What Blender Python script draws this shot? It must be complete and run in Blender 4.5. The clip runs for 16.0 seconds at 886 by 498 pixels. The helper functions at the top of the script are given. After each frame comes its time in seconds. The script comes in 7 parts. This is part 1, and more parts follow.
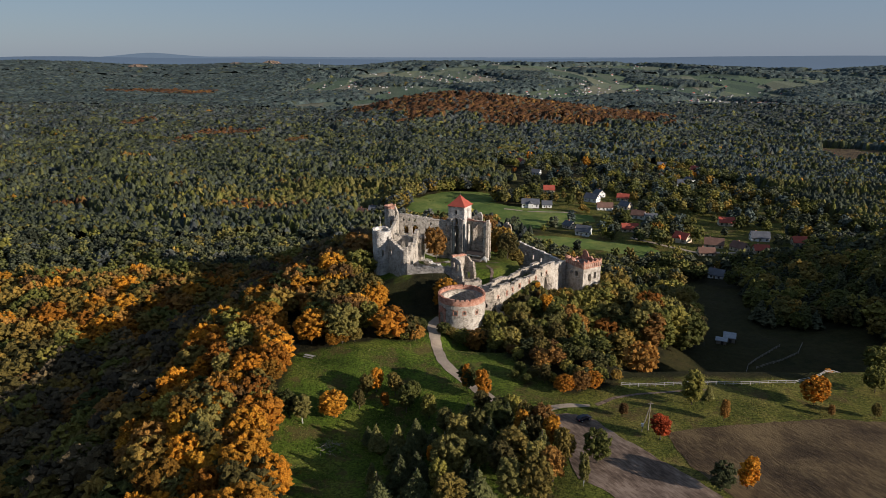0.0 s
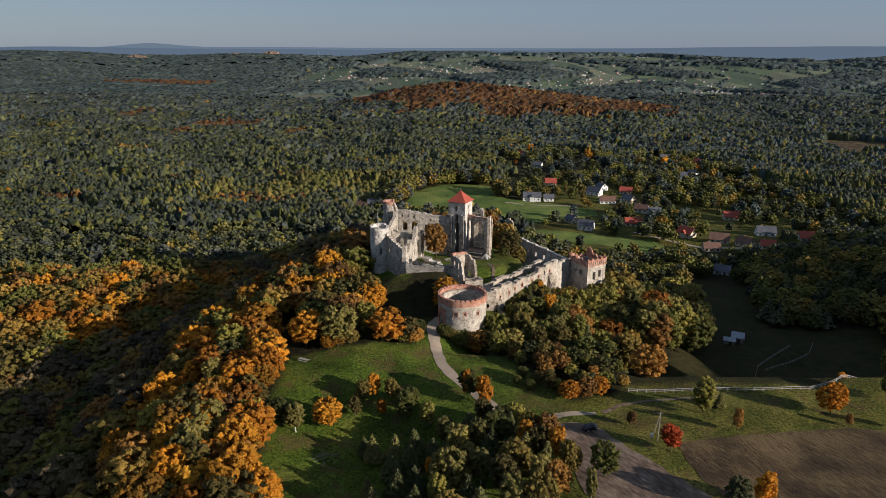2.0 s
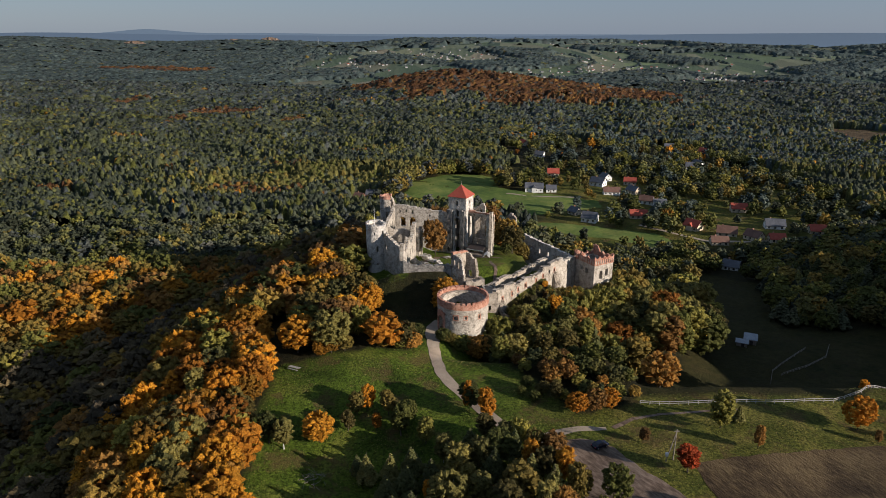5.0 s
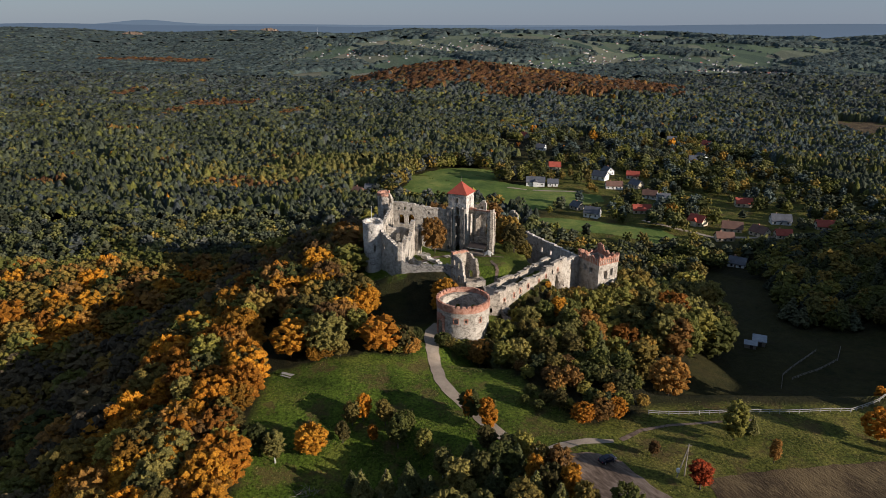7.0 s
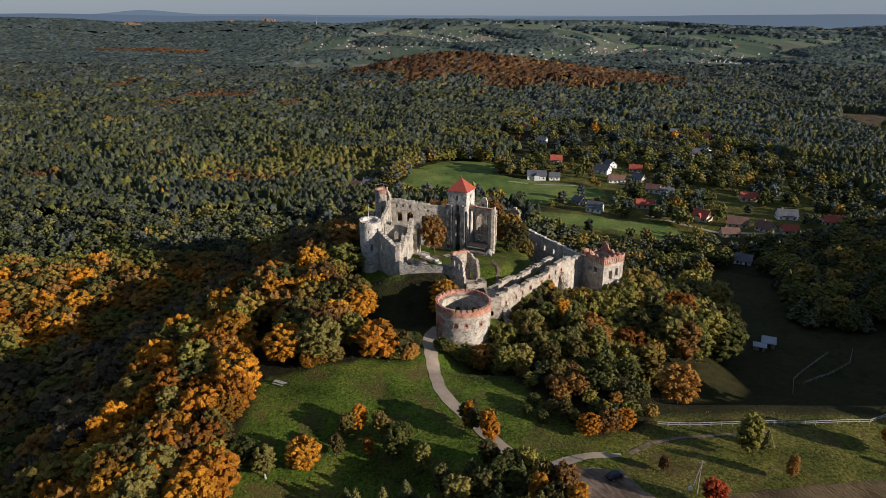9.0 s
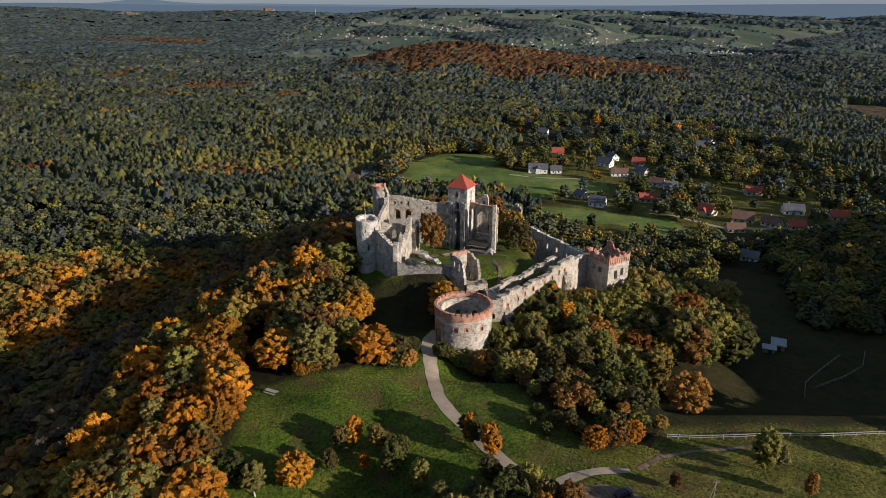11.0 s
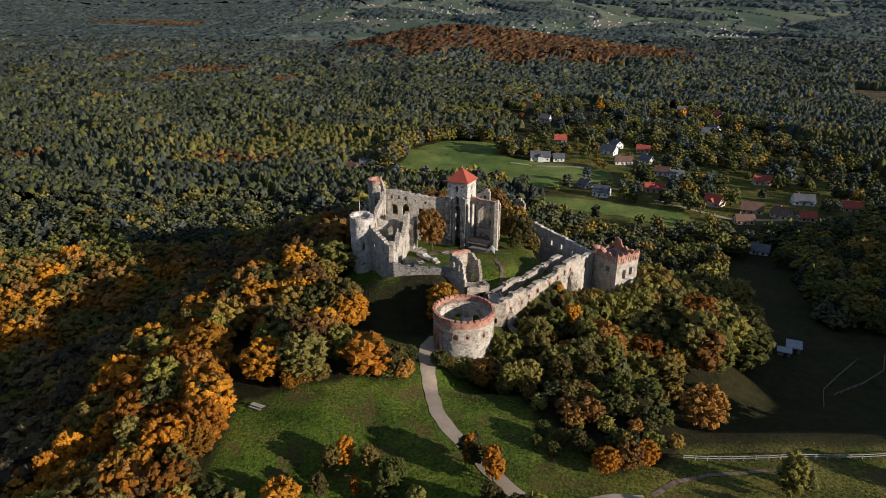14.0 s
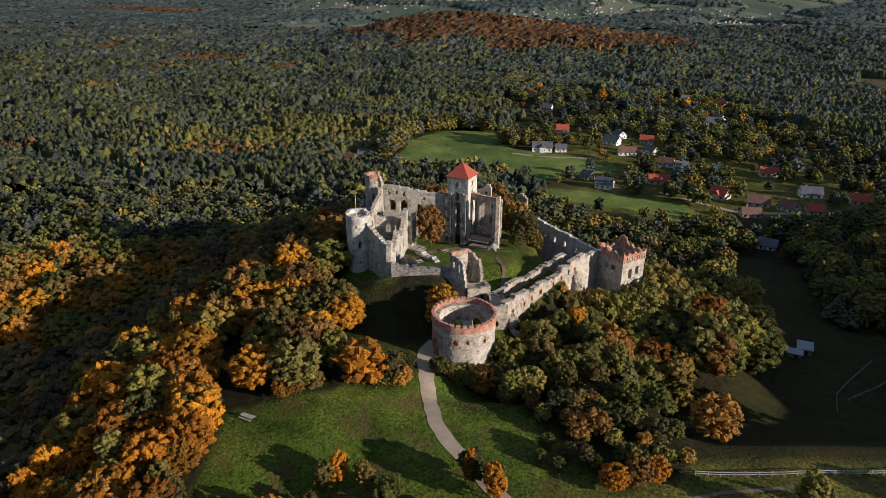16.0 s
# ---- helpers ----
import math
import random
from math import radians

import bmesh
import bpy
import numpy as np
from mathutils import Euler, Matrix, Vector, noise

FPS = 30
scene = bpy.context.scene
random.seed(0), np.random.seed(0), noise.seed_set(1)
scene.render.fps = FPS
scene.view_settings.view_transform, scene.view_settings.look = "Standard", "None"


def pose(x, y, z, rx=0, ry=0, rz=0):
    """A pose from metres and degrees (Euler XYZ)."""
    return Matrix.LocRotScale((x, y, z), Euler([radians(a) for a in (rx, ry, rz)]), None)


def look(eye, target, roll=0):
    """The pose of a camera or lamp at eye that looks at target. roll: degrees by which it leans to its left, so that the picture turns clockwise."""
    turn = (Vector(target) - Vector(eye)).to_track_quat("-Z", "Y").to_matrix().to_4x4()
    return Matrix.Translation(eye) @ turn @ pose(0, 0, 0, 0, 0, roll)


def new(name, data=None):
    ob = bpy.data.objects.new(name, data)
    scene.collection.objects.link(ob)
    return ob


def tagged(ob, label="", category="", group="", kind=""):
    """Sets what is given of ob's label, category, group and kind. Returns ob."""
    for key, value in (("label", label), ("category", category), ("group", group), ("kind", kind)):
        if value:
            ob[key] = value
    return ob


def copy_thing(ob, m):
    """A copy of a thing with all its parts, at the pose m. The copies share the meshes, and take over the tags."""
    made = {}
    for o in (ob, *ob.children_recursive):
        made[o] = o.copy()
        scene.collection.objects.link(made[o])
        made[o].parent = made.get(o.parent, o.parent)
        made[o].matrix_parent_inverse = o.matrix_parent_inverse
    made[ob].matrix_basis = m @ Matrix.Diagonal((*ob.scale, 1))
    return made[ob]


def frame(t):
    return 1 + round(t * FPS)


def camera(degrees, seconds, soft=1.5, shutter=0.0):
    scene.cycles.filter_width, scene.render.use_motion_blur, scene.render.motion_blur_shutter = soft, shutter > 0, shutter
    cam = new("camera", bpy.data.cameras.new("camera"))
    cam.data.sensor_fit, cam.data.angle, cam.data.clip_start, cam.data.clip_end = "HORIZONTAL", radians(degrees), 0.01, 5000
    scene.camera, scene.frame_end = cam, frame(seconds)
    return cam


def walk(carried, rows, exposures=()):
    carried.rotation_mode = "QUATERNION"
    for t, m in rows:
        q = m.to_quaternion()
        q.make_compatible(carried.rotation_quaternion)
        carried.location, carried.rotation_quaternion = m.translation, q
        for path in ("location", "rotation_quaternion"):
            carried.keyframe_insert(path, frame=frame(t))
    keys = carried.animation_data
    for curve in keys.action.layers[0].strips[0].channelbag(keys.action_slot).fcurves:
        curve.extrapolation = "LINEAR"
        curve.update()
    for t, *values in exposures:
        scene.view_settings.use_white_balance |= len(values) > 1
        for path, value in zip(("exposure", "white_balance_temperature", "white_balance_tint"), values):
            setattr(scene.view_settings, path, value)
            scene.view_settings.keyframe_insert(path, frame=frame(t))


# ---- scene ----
cam = camera(67.2, 16.0, soft=0.8)
ROWS = [
    (0, 0.0, 0.0, 97.0, 0.0, -16.21, -0.0),
    (2, 0.16, 9.2, 97.0, 0.03, -16.96, 0.04),
    (4, 0.32, 18.33, 97.03, 0.05, -17.68, 0.07),
    (6, 0.49, 27.4, 97.07, 0.06, -18.39, 0.09),
    (8, 0.65, 36.43, 97.14, 0.06, -19.11, 0.11),
    (10, 0.83, 45.43, 97.23, 0.06, -19.88, 0.12),
    (12, 1.02, 54.42, 97.33, 0.06, -20.72, 0.15),
    (14, 1.23, 63.4, 97.45, 0.07, -21.65, 0.18),
    (16, 1.45, 72.38, 97.6, 0.09, -22.69, 0.22),
]
walk(cam, [(t, pose(x, y, z, 90 + pitch, 0, yaw) @ pose(0, 0, 0, 0, 0, roll)) for t, x, y, z, yaw, pitch, roll in ROWS], [(0, 0.46), (16, 0.46)])

# ---- world and sun ----
SUN_WAY = Vector((0.89, -0.455, 0.0)).normalized()
SUN_UP = radians(15.5)
world = bpy.data.worlds.new("sky")
scene.world = world
world.use_nodes = True
wn = world.node_tree.nodes
sky = wn.new("ShaderNodeTexSky")
sky.sky_type = "NISHITA"
sky.sun_disc = False
sky.sun_elevation = SUN_UP
sky.sun_rotation = math.atan2(SUN_WAY.x, SUN_WAY.y)
sky.altitude = 400
sky.air_density, sky.dust_density, sky.ozone_density = 1.0, 0.5, 2.5
wn["Background"].inputs["Strength"].default_value = 0.077
haze = wn.new("ShaderNodeMix")
haze.data_type = "RGBA"
haze.inputs[0].default_value = 0.76
haze.inputs[7].default_value = (1.84, 2.44, 3.56, 1)
world.node_tree.links.new(sky.outputs[0], haze.inputs[6])
world.node_tree.links.new(haze.outputs[2], wn["Background"].inputs["Color"])
sun_data = bpy.data.lights.new("sun", "SUN")
sun_data.energy, sun_data.angle, sun_data.color = 5.0, radians(0.6), (1.0, 0.88, 0.765)
sun = new("sun", sun_data)
sun.matrix_world = look(SUN_WAY * 900 + Vector((0, 0, 900 * math.tan(SUN_UP))), (0, 0, 0))


# ---- materials ----
def material(name):
    m = bpy.data.materials.new(name)
    m.use_nodes = True
    nt = m.node_tree
    return m, nt, nt.nodes["Principled BSDF"]


def node(nt, kind, **values):
    n = nt.nodes.new(kind)
    for k, v in values.items():
        n.inputs[k.replace("_", " ")].default_value = v
    return n


def ramp(nt, factor, stops):
    r = nt.nodes.new("ShaderNodeValToRGB")
    el = r.color_ramp.elements
    while len(el) < len(stops):
        el.new(0.5)
    for e, (p, c) in zip(el, stops):
        e.position, e.color = p, (*c, 1)
    nt.links.new(factor, r.inputs[0])
    return r.outputs[0]


def mix(nt, factor, a, b, how="MIX"):
    m = nt.nodes.new("ShaderNodeMix")
    m.data_type, m.blend_type = "RGBA", how
    for sock, v in ((m.inputs[0], factor), (m.inputs[6], a), (m.inputs[7], b)):
        if isinstance(v, (int, float)):
            sock.default_value = v
        elif isinstance(v, tuple):
            sock.default_value = (*v, 1)
        else:
            nt.links.new(v, sock)
    return m.outputs[2]


def ground_noise(nt, scale, detail=4.0, rough=0.55, stretch=(1, 1, 1), turn=0.0):
    geo = nt.nodes.new("ShaderNodeNewGeometry")
    mp = nt.nodes.new("ShaderNodeMapping")
    mp.vector_type = "TEXTURE"
    mp.inputs["Scale"].default_value = [1 / k for k in stretch]
    mp.inputs["Rotation"].default_value = (0, 0, radians(turn))
    nt.links.new(geo.outputs["Position"], mp.inputs[0])
    n = node(nt, "ShaderNodeTexNoise", Scale=scale, Detail=detail, Roughness=rough)
    nt.links.new(mp.outputs[0], n.inputs["Vector"])
    return n.outputs["Fac"]


def bumped(nt, bsdf, factor, strength, distance):
    b = node(nt, "ShaderNodeBump", Strength=strength, Distance=distance)
    nt.links.new(factor, b.inputs["Height"])
    nt.links.new(b.outputs[0], bsdf.inputs["Normal"])


def surface(name, dark, mid, light, coarse=0.25, fine=2.5, rough=0.9, bump=0.4, depth=0.1, spread=(0.3, 0.5, 0.7), stretch=(1, 1, 1), turn=0.0):
    """A matt weathered surface: three tones mixed by coarse and fine noise in world metres."""
    m, nt, bsdf = material(name)
    big, small = ground_noise(nt, coarse, 5), ground_noise(nt, fine, 6, 0.65, stretch, turn)
    both = nt.nodes.new("ShaderNodeMath")
    both.operation = "MULTIPLY_ADD"
    both.inputs[1].default_value = 0.5
    nt.links.new(small, both.inputs[0])
    half = nt.nodes.new("ShaderNodeMath")
    half.operation = "MULTIPLY"
    half.inputs[1].default_value = 0.5
    nt.links.new(big, half.inputs[0])
    nt.links.new(half.outputs[0], both.inputs[2])
    col = ramp(nt, both.outputs[0], [(spread[0], dark), (spread[1], mid), (spread[2], light)])
    nt.links.new(col, bsdf.inputs["Base Color"])
    bsdf.inputs["Roughness"].default_value = rough
    bsdf.inputs["Specular IOR Level"].default_value = 0.2
    bumped(nt, bsdf, small, bump, depth)
    return m


def masonry_material(name, dark, mid, light, stain=0.5, course=(0.55, 0.3)):
    """Rubble stone laid in uneven courses, with darker joints, runs of damp and worn plaster."""
    m, nt, bsdf = material(name)
    geo = nt.nodes.new("ShaderNodeNewGeometry")
    mp = nt.nodes.new("ShaderNodeMapping")
    mp.inputs["Scale"].default_value = (1 / course[0], 1 / course[0], 1 / course[1])
    nt.links.new(geo.outputs["Position"], mp.inputs[0])
    cells = nt.nodes.new("ShaderNodeTexVoronoi")
    cells.inputs["Scale"].default_value = 1.0
    nt.links.new(mp.outputs[0], cells.inputs["Vector"])
    edge = nt.nodes.new("ShaderNodeTexVoronoi")
    edge.feature = "DISTANCE_TO_EDGE"
    nt.links.new(mp.outputs[0], edge.inputs["Vector"])
    joint = ramp(nt, edge.outputs["Distance"], [(0.0, (0.45, 0.43, 0.4)), (0.12, (1, 1, 1))])
    sep = nt.nodes.new("ShaderNodeSeparateColor")
    nt.links.new(cells.outputs["Color"], sep.inputs[0])
    stone = ramp(nt, sep.outputs[0], [(0.0, dark), (0.45, mid), (1.0, light)])
    worn = ramp(nt, ground_noise(nt, 0.5, 6, 0.7), [(0.46, (0, 0, 0)), (0.56, (1, 1, 1))])
    laid = mix(nt, 1.0, stone, joint, "MULTIPLY")
    col = mix(nt, mix(nt, 0.75, (0, 0, 0), worn), laid, light)
    pits = ramp(nt, ground_noise(nt, 3.6, 5, 0.75), [(0.40, (0.36, 0.35, 0.34)), (0.54, (1, 1, 1))])
    zone = ramp(nt, ground_noise(nt, 0.33, 4, 0.6), [(0.40, (0.12, 0.12, 0.12)), (0.56, (1, 1, 1))])
    col = mix(nt, mix(nt, stain, (0, 0, 0), zone), col, mix(nt, 1.0, col, pits, "MULTIPLY"))
    damp = ramp(nt, ground_noise(nt, 0.55, 7, 0.75, (1, 1, 0.3)), [(0.32, (0.52, 0.50, 0.48)), (0.48, (1, 1, 1))])
    col = mix(nt, stain * 0.7, col, mix(nt, 1.0, col, damp, "MULTIPLY"))
    nt.links.new(col, bsdf.inputs["Base Color"])
    bsdf.inputs["Roughness"].default_value = 0.93
    bsdf.inputs["Specular IOR Level"].default_value = 0.15
    bumped(nt, bsdf, joint, 0.5, 0.12)
    return m


def leaf_material(name, stops, fine=1.6, gloss=0.75, by="tint", grain=3.4):
    """Foliage: hue from a value for each tree, then leaf by leaf, with light coming through."""
    m, nt, bsdf = material(name)
    if by == "tint":
        src = nt.nodes.new("ShaderNodeAttribute")
        src.attribute_name = "tint"
        value = src.outputs["Fac"]
    else:
        value = nt.nodes.new("ShaderNodeObjectInfo").outputs["Random"]
    add = nt.nodes.new("ShaderNodeMath")
    add.operation = "MULTIPLY_ADD"
    add.inputs[1].default_value = 0.36
    nt.links.new(ground_noise(nt, fine, 3, 0.6), add.inputs[0])
    sub = nt.nodes.new("ShaderNodeMath")
    sub.operation = "MULTIPLY_ADD"
    sub.inputs[1].default_value, sub.inputs[2].default_value = 0.82, -0.09
    nt.links.new(value, sub.inputs[0])
    nt.links.new(sub.outputs[0], add.inputs[2])
    col = ramp(nt, add.outputs[0], stops)
    isle = nt.nodes.new("ShaderNodeNewGeometry")
    vary = ramp(nt, isle.outputs["Random Per Island"], [(0.0, (0.76, 0.76, 0.78)), (1.0, (1.2, 1.16, 1.08))])
    col = mix(nt, 1.0, col, vary, "MULTIPLY")
    sprays = ground_noise(nt, grain, 3, 0.7)
    col = mix(nt, 1.0, col, ramp(nt, sprays, [(0.34, (0.58, 0.58, 0.60)), (0.66, (1.85, 1.8, 1.7))]), "MULTIPLY")
    bumped(nt, bsdf, sprays, 0.9, 0.35)
    nt.links.new(col, bsdf.inputs["Base Color"])
    bsdf.inputs["Roughness"].default_value = gloss
    bsdf.inputs["Specular IOR Level"].default_value = 0.2
    thin = nt.nodes.new("ShaderNodeBsdfTranslucent")
    nt.links.new(col, thin.inputs["Color"])
    both = nt.nodes.new("ShaderNodeMixShader")
    both.inputs[0].default_value = 0.36
    nt.links.new(bsdf.outputs[0], both.inputs[1])
    nt.links.new(thin.outputs[0], both.inputs[2])
    nt.links.new(both.outputs[0], nt.nodes["Material Output"].inputs["Surface"])
    return m


def plain(name, color, rough=0.6, metal=0.0):
    m, nt, bsdf = material(name)
    n = ground_noise(nt, 3.0, 4)
    col = ramp(nt, n, [(0.3, tuple(c * 0.78 for c in color)), (0.7, color)])
    nt.links.new(col, bsdf.inputs["Base Color"])
    bsdf.inputs["Roughness"].default_value, bsdf.inputs["Metallic"].default_value = rough, metal
    return m


STONE = masonry_material("limestone rubble", (0.17, 0.145, 0.12), (0.36, 0.315, 0.26), (0.50, 0.44, 0.37), 0.8)
STONE_GREY = masonry_material("grey weathered stone", (0.11, 0.108, 0.105), (0.20, 0.19, 0.18), (0.36, 0.34, 0.315), 0.85)
PLASTER = masonry_material("patched white plaster on stone", (0.25, 0.22, 0.19), (0.45, 0.405, 0.345), (0.575, 0.525, 0.455), 0.8)
WHITEWASH = masonry_material("weathered whitewash on stone", (0.33, 0.31, 0.29), (0.54, 0.51, 0.47), (0.68, 0.645, 0.595), 0.8)
BRICK = masonry_material("red brickwork", (0.28, 0.115, 0.075), (0.42, 0.185, 0.125), (0.54, 0.31, 0.23), 0.4, (0.3, 0.16))
TILE = surface("red clay roof tiles", (0.24, 0.05, 0.035), (0.34, 0.075, 0.05), (0.42, 0.11, 0.07), 0.3, 4.0, 0.75, 0.5, 0.06)
TILE_BROWN = surface("brown roof tiles", (0.10, 0.055, 0.045), (0.15, 0.085, 0.065), (0.2, 0.12, 0.09), 0.3, 3.0, 0.8)
TILE_GREY = surface("dark grey roof sheets", (0.06, 0.065, 0.075), (0.095, 0.10, 0.115), (0.15, 0.16, 0.18), 0.3, 3.0, 0.55)
RENDER_WHITE = surface("white house render", (0.60, 0.60, 0.58), (0.72, 0.72, 0.70), (0.8, 0.8, 0.78), 0.4, 3.0, 0.85)
RENDER_DULL = surface("weathered grey house render", (0.28, 0.28, 0.28), (0.38, 0.38, 0.37), (0.48, 0.47, 0.45), 0.05, 1.0, 0.9)
RENDER_CREAM = surface("cream house render", (0.45, 0.38, 0.28), (0.56, 0.48, 0.36), (0.62, 0.54, 0.42), 0.4, 3.0, 0.85)
TIMBER = surface("grey weathered timber", (0.12, 0.10, 0.085), (0.22, 0.19, 0.16), (0.32, 0.29, 0.25), 0.6, 5.0, 0.85)
TIMBER_PALE = surface("pale weathered fence timber", (0.24, 0.225, 0.21), (0.34, 0.32, 0.30), (0.43, 0.41, 0.38), 0.6, 5.0, 0.85)
SHEET_METAL = surface("corrugated metal sheet", (0.18, 0.20, 0.23), (0.27, 0.30, 0.33), (0.38, 0.41, 0.44), 0.6, 4.0, 0.45)
GRAVEL = surface("pale gravel", (0.20, 0.155, 0.115), (0.31, 0.25, 0.19), (0.41, 0.34, 0.265), 0.25, 3.5, 0.95, 0.4, 0.05)
DIRT = surface("trodden earth of the car park", (0.075, 0.052, 0.038), (0.15, 0.106, 0.078), (0.25, 0.187, 0.142), 0.12, 1.2, 0.95, 0.5, 0.08, (0.40, 0.5, 0.60), (0.35, 1.2, 1), -58.0)
HAY = surface("mown hay meadow", (0.055, 0.095, 0.018), (0.095, 0.140, 0.028), (0.165, 0.185, 0.045), 0.035, 0.5, 0.95, 0.6, 0.2, (0.41, 0.5, 0.59), (0.5, 2.5, 1))
SOIL = surface("stubble field soil", (0.034, 0.022, 0.012), (0.078, 0.052, 0.026), (0.14, 0.098, 0.048), 0.08, 1.6, 0.97, 1.0, 0.5, (0.40, 0.5, 0.60), (0.3, 1.3, 1), -66.0)
BARK = surface("bark", (0.05, 0.04, 0.03), (0.10, 0.08, 0.065), (0.16, 0.135, 0.11), 0.8, 6.0, 0.95)
BARK_PALE = surface("pale birch bark", (0.25, 0.24, 0.22), (0.45, 0.44, 0.41), (0.6, 0.59, 0.56), 1.2, 6.0, 0.85)
GLASS_DARK = plain("dark window glass", (0.02, 0.025, 0.03), 0.12)
CANOPY_DARK = plain("dark brown canvas", (0.035, 0.025, 0.022), 0.8)
CANVAS = plain("white canvas", (0.62, 0.62, 0.6), 0.8)
CAR_BLUE = plain("dark blue car paint", (0.012, 0.016, 0.035), 0.25, 0.2)
RUBBER = plain("black rubber", (0.015, 0.015, 0.015), 0.8)
CHROME = plain("wheel alloy", (0.55, 0.56, 0.58), 0.3, 0.8)
SIGN_RED = plain("red sign paint", (0.5, 0.03, 0.04), 0.5)
WHITE_PAINT = plain("white paint", (0.75, 0.75, 0.74), 0.5)

GREEN = [(0.15, (0.050, 0.058, 0.017)), (0.45, (0.100, 0.108, 0.026)), (0.7, (0.152, 0.152, 0.036)), (0.95, (0.23, 0.20, 0.046))]
OLIVE = [(0.15, (0.070, 0.060, 0.020)), (0.45, (0.140, 0.112, 0.030)), (0.7, (0.21, 0.155, 0.037)), (0.95, (0.30, 0.19, 0.042))]
GOLD = [(0.15, (0.15, 0.080, 0.012)), (0.45, (0.30, 0.142, 0.016)), (0.7, (0.42, 0.198, 0.020)), (0.95, (0.51, 0.275, 0.028))]
RUST = [(0.15, (0.17, 0.068, 0.011)), (0.45, (0.32, 0.132, 0.015)), (0.7, (0.47, 0.205, 0.019)), (0.95, (0.58, 0.28, 0.026))]
BROWN = [(0.15, (0.11, 0.062, 0.022)), (0.45, (0.21, 0.112, 0.032)), (0.7, (0.30, 0.158, 0.038)), (0.95, (0.38, 0.20, 0.044))]
RED = [(0.15, (0.30, 0.055, 0.016)), (0.45, (0.36, 0.066, 0.018)), (0.7, (0.400, 0.075, 0.020)), (0.95, (0.480, 0.120, 0.026))]
PINE = [(0.15, (0.052, 0.062, 0.027)), (0.45, (0.096, 0.108, 0.042)), (0.7, (0.138, 0.144, 0.052)), (0.95, (0.19, 0.182, 0.06))]
SPRUCE = [(0.15, (0.034, 0.042, 0.028)), (0.45, (0.056, 0.068, 0.044)), (0.7, (0.080, 0.092, 0.056)), (0.95, (0.118, 0.120, 0.064))]
# fir leaves, with blue raised in the colour to suggest distance haze
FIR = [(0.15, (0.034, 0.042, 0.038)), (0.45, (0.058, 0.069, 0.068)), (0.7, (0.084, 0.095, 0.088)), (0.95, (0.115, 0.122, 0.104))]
BIRCH = [(0.15, (0.078, 0.078, 0.027)), (0.45, (0.132, 0.124, 0.038)), (0.7, (0.185, 0.165, 0.048)), (0.95, (0.25, 0.21, 0.06))]
RUSSET = [(0.15, (0.066, 0.033, 0.016)), (0.45, (0.115, 0.054, 0.023)), (0.7, (0.160, 0.076, 0.030)), (0.95, (0.20, 0.108, 0.038))]
# grey-brown leaf tone with the west slope's shade mixed in
DUN = [(0.15, (0.068, 0.056, 0.038)), (0.45, (0.108, 0.086, 0.052)), (0.7, (0.145, 0.112, 0.060)), (0.95, (0.185, 0.138, 0.066))]
# blue-green leaf tone that carries distance haze in its colour
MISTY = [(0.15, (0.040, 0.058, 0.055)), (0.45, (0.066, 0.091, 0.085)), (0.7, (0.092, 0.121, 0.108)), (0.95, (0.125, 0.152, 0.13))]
LIME = [(0.15, (0.155, 0.150, 0.034)), (0.45, (0.205, 0.190, 0.042)), (0.7, (0.255, 0.230, 0.050)), (0.95, (0.31, 0.265, 0.058))]
STRAW = [(0.15, (0.05, 0.075, 0.02)), (0.45, (0.095, 0.12, 0.032)), (0.7, (0.16, 0.16, 0.05)), (0.95, (0.24, 0.2, 0.085))]
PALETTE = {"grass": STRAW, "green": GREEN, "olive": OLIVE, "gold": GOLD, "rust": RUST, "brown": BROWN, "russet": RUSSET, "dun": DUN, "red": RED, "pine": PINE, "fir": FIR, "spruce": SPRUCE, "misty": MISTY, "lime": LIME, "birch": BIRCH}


def canopy_material():
    """Tree tops of closed woods: each tree brings its own leaf colour, broken up twig by twig."""
    m, nt, bsdf = material("closed woodland canopy")
    hue = nt.nodes.new("ShaderNodeAttribute")
    hue.attribute_name = "hue"
    twigs = ramp(nt, ground_noise(nt, 0.55, 4, 0.7), [(0.3, (0.42, 0.42, 0.44)), (0.7, (1.12, 1.12, 1.14))])
    col = mix(nt, 1.0, hue.outputs["Color"], twigs, "MULTIPLY")
    nt.links.new(col, bsdf.inputs["Base Color"])
    bsdf.inputs["Roughness"].default_value = 0.85
    bsdf.inputs["Specular IOR Level"].default_value = 0.1
    bumped(nt, bsdf, ground_noise(nt, 0.9, 4, 0.7), 1.0, 1.2)
    return m


CANOPY = canopy_material()
LEAF = {k: leaf_material(k + " foliage", v, 1.6, 0.75, "random") for k, v in PALETTE.items()}
WOOD = {k: leaf_material(k + " woodland", v, 0.9, 0.8) for k, v in PALETTE.items()}
FAR_WOOD = {k: leaf_material(k + " far woodland", v, 0.9, 0.8, "tint", 0.8) for k, v in PALETTE.items()}


# ---- the lie of the land ----
def smooth(a, b, v):
    t = np.clip((v - a) / (b - a), 0.0, 1.0)
    return t * t * (3 - 2 * t)


def bump(x, y, cx, cy, rx, ry, turn=0.0):
    c, s = np.cos(turn), np.sin(turn)
    u, v = (x - cx) * c + (y - cy) * s, (y - cy) * c - (x - cx) * s
    return np.exp(-(u / rx) ** 2 - (v / ry) ** 2)


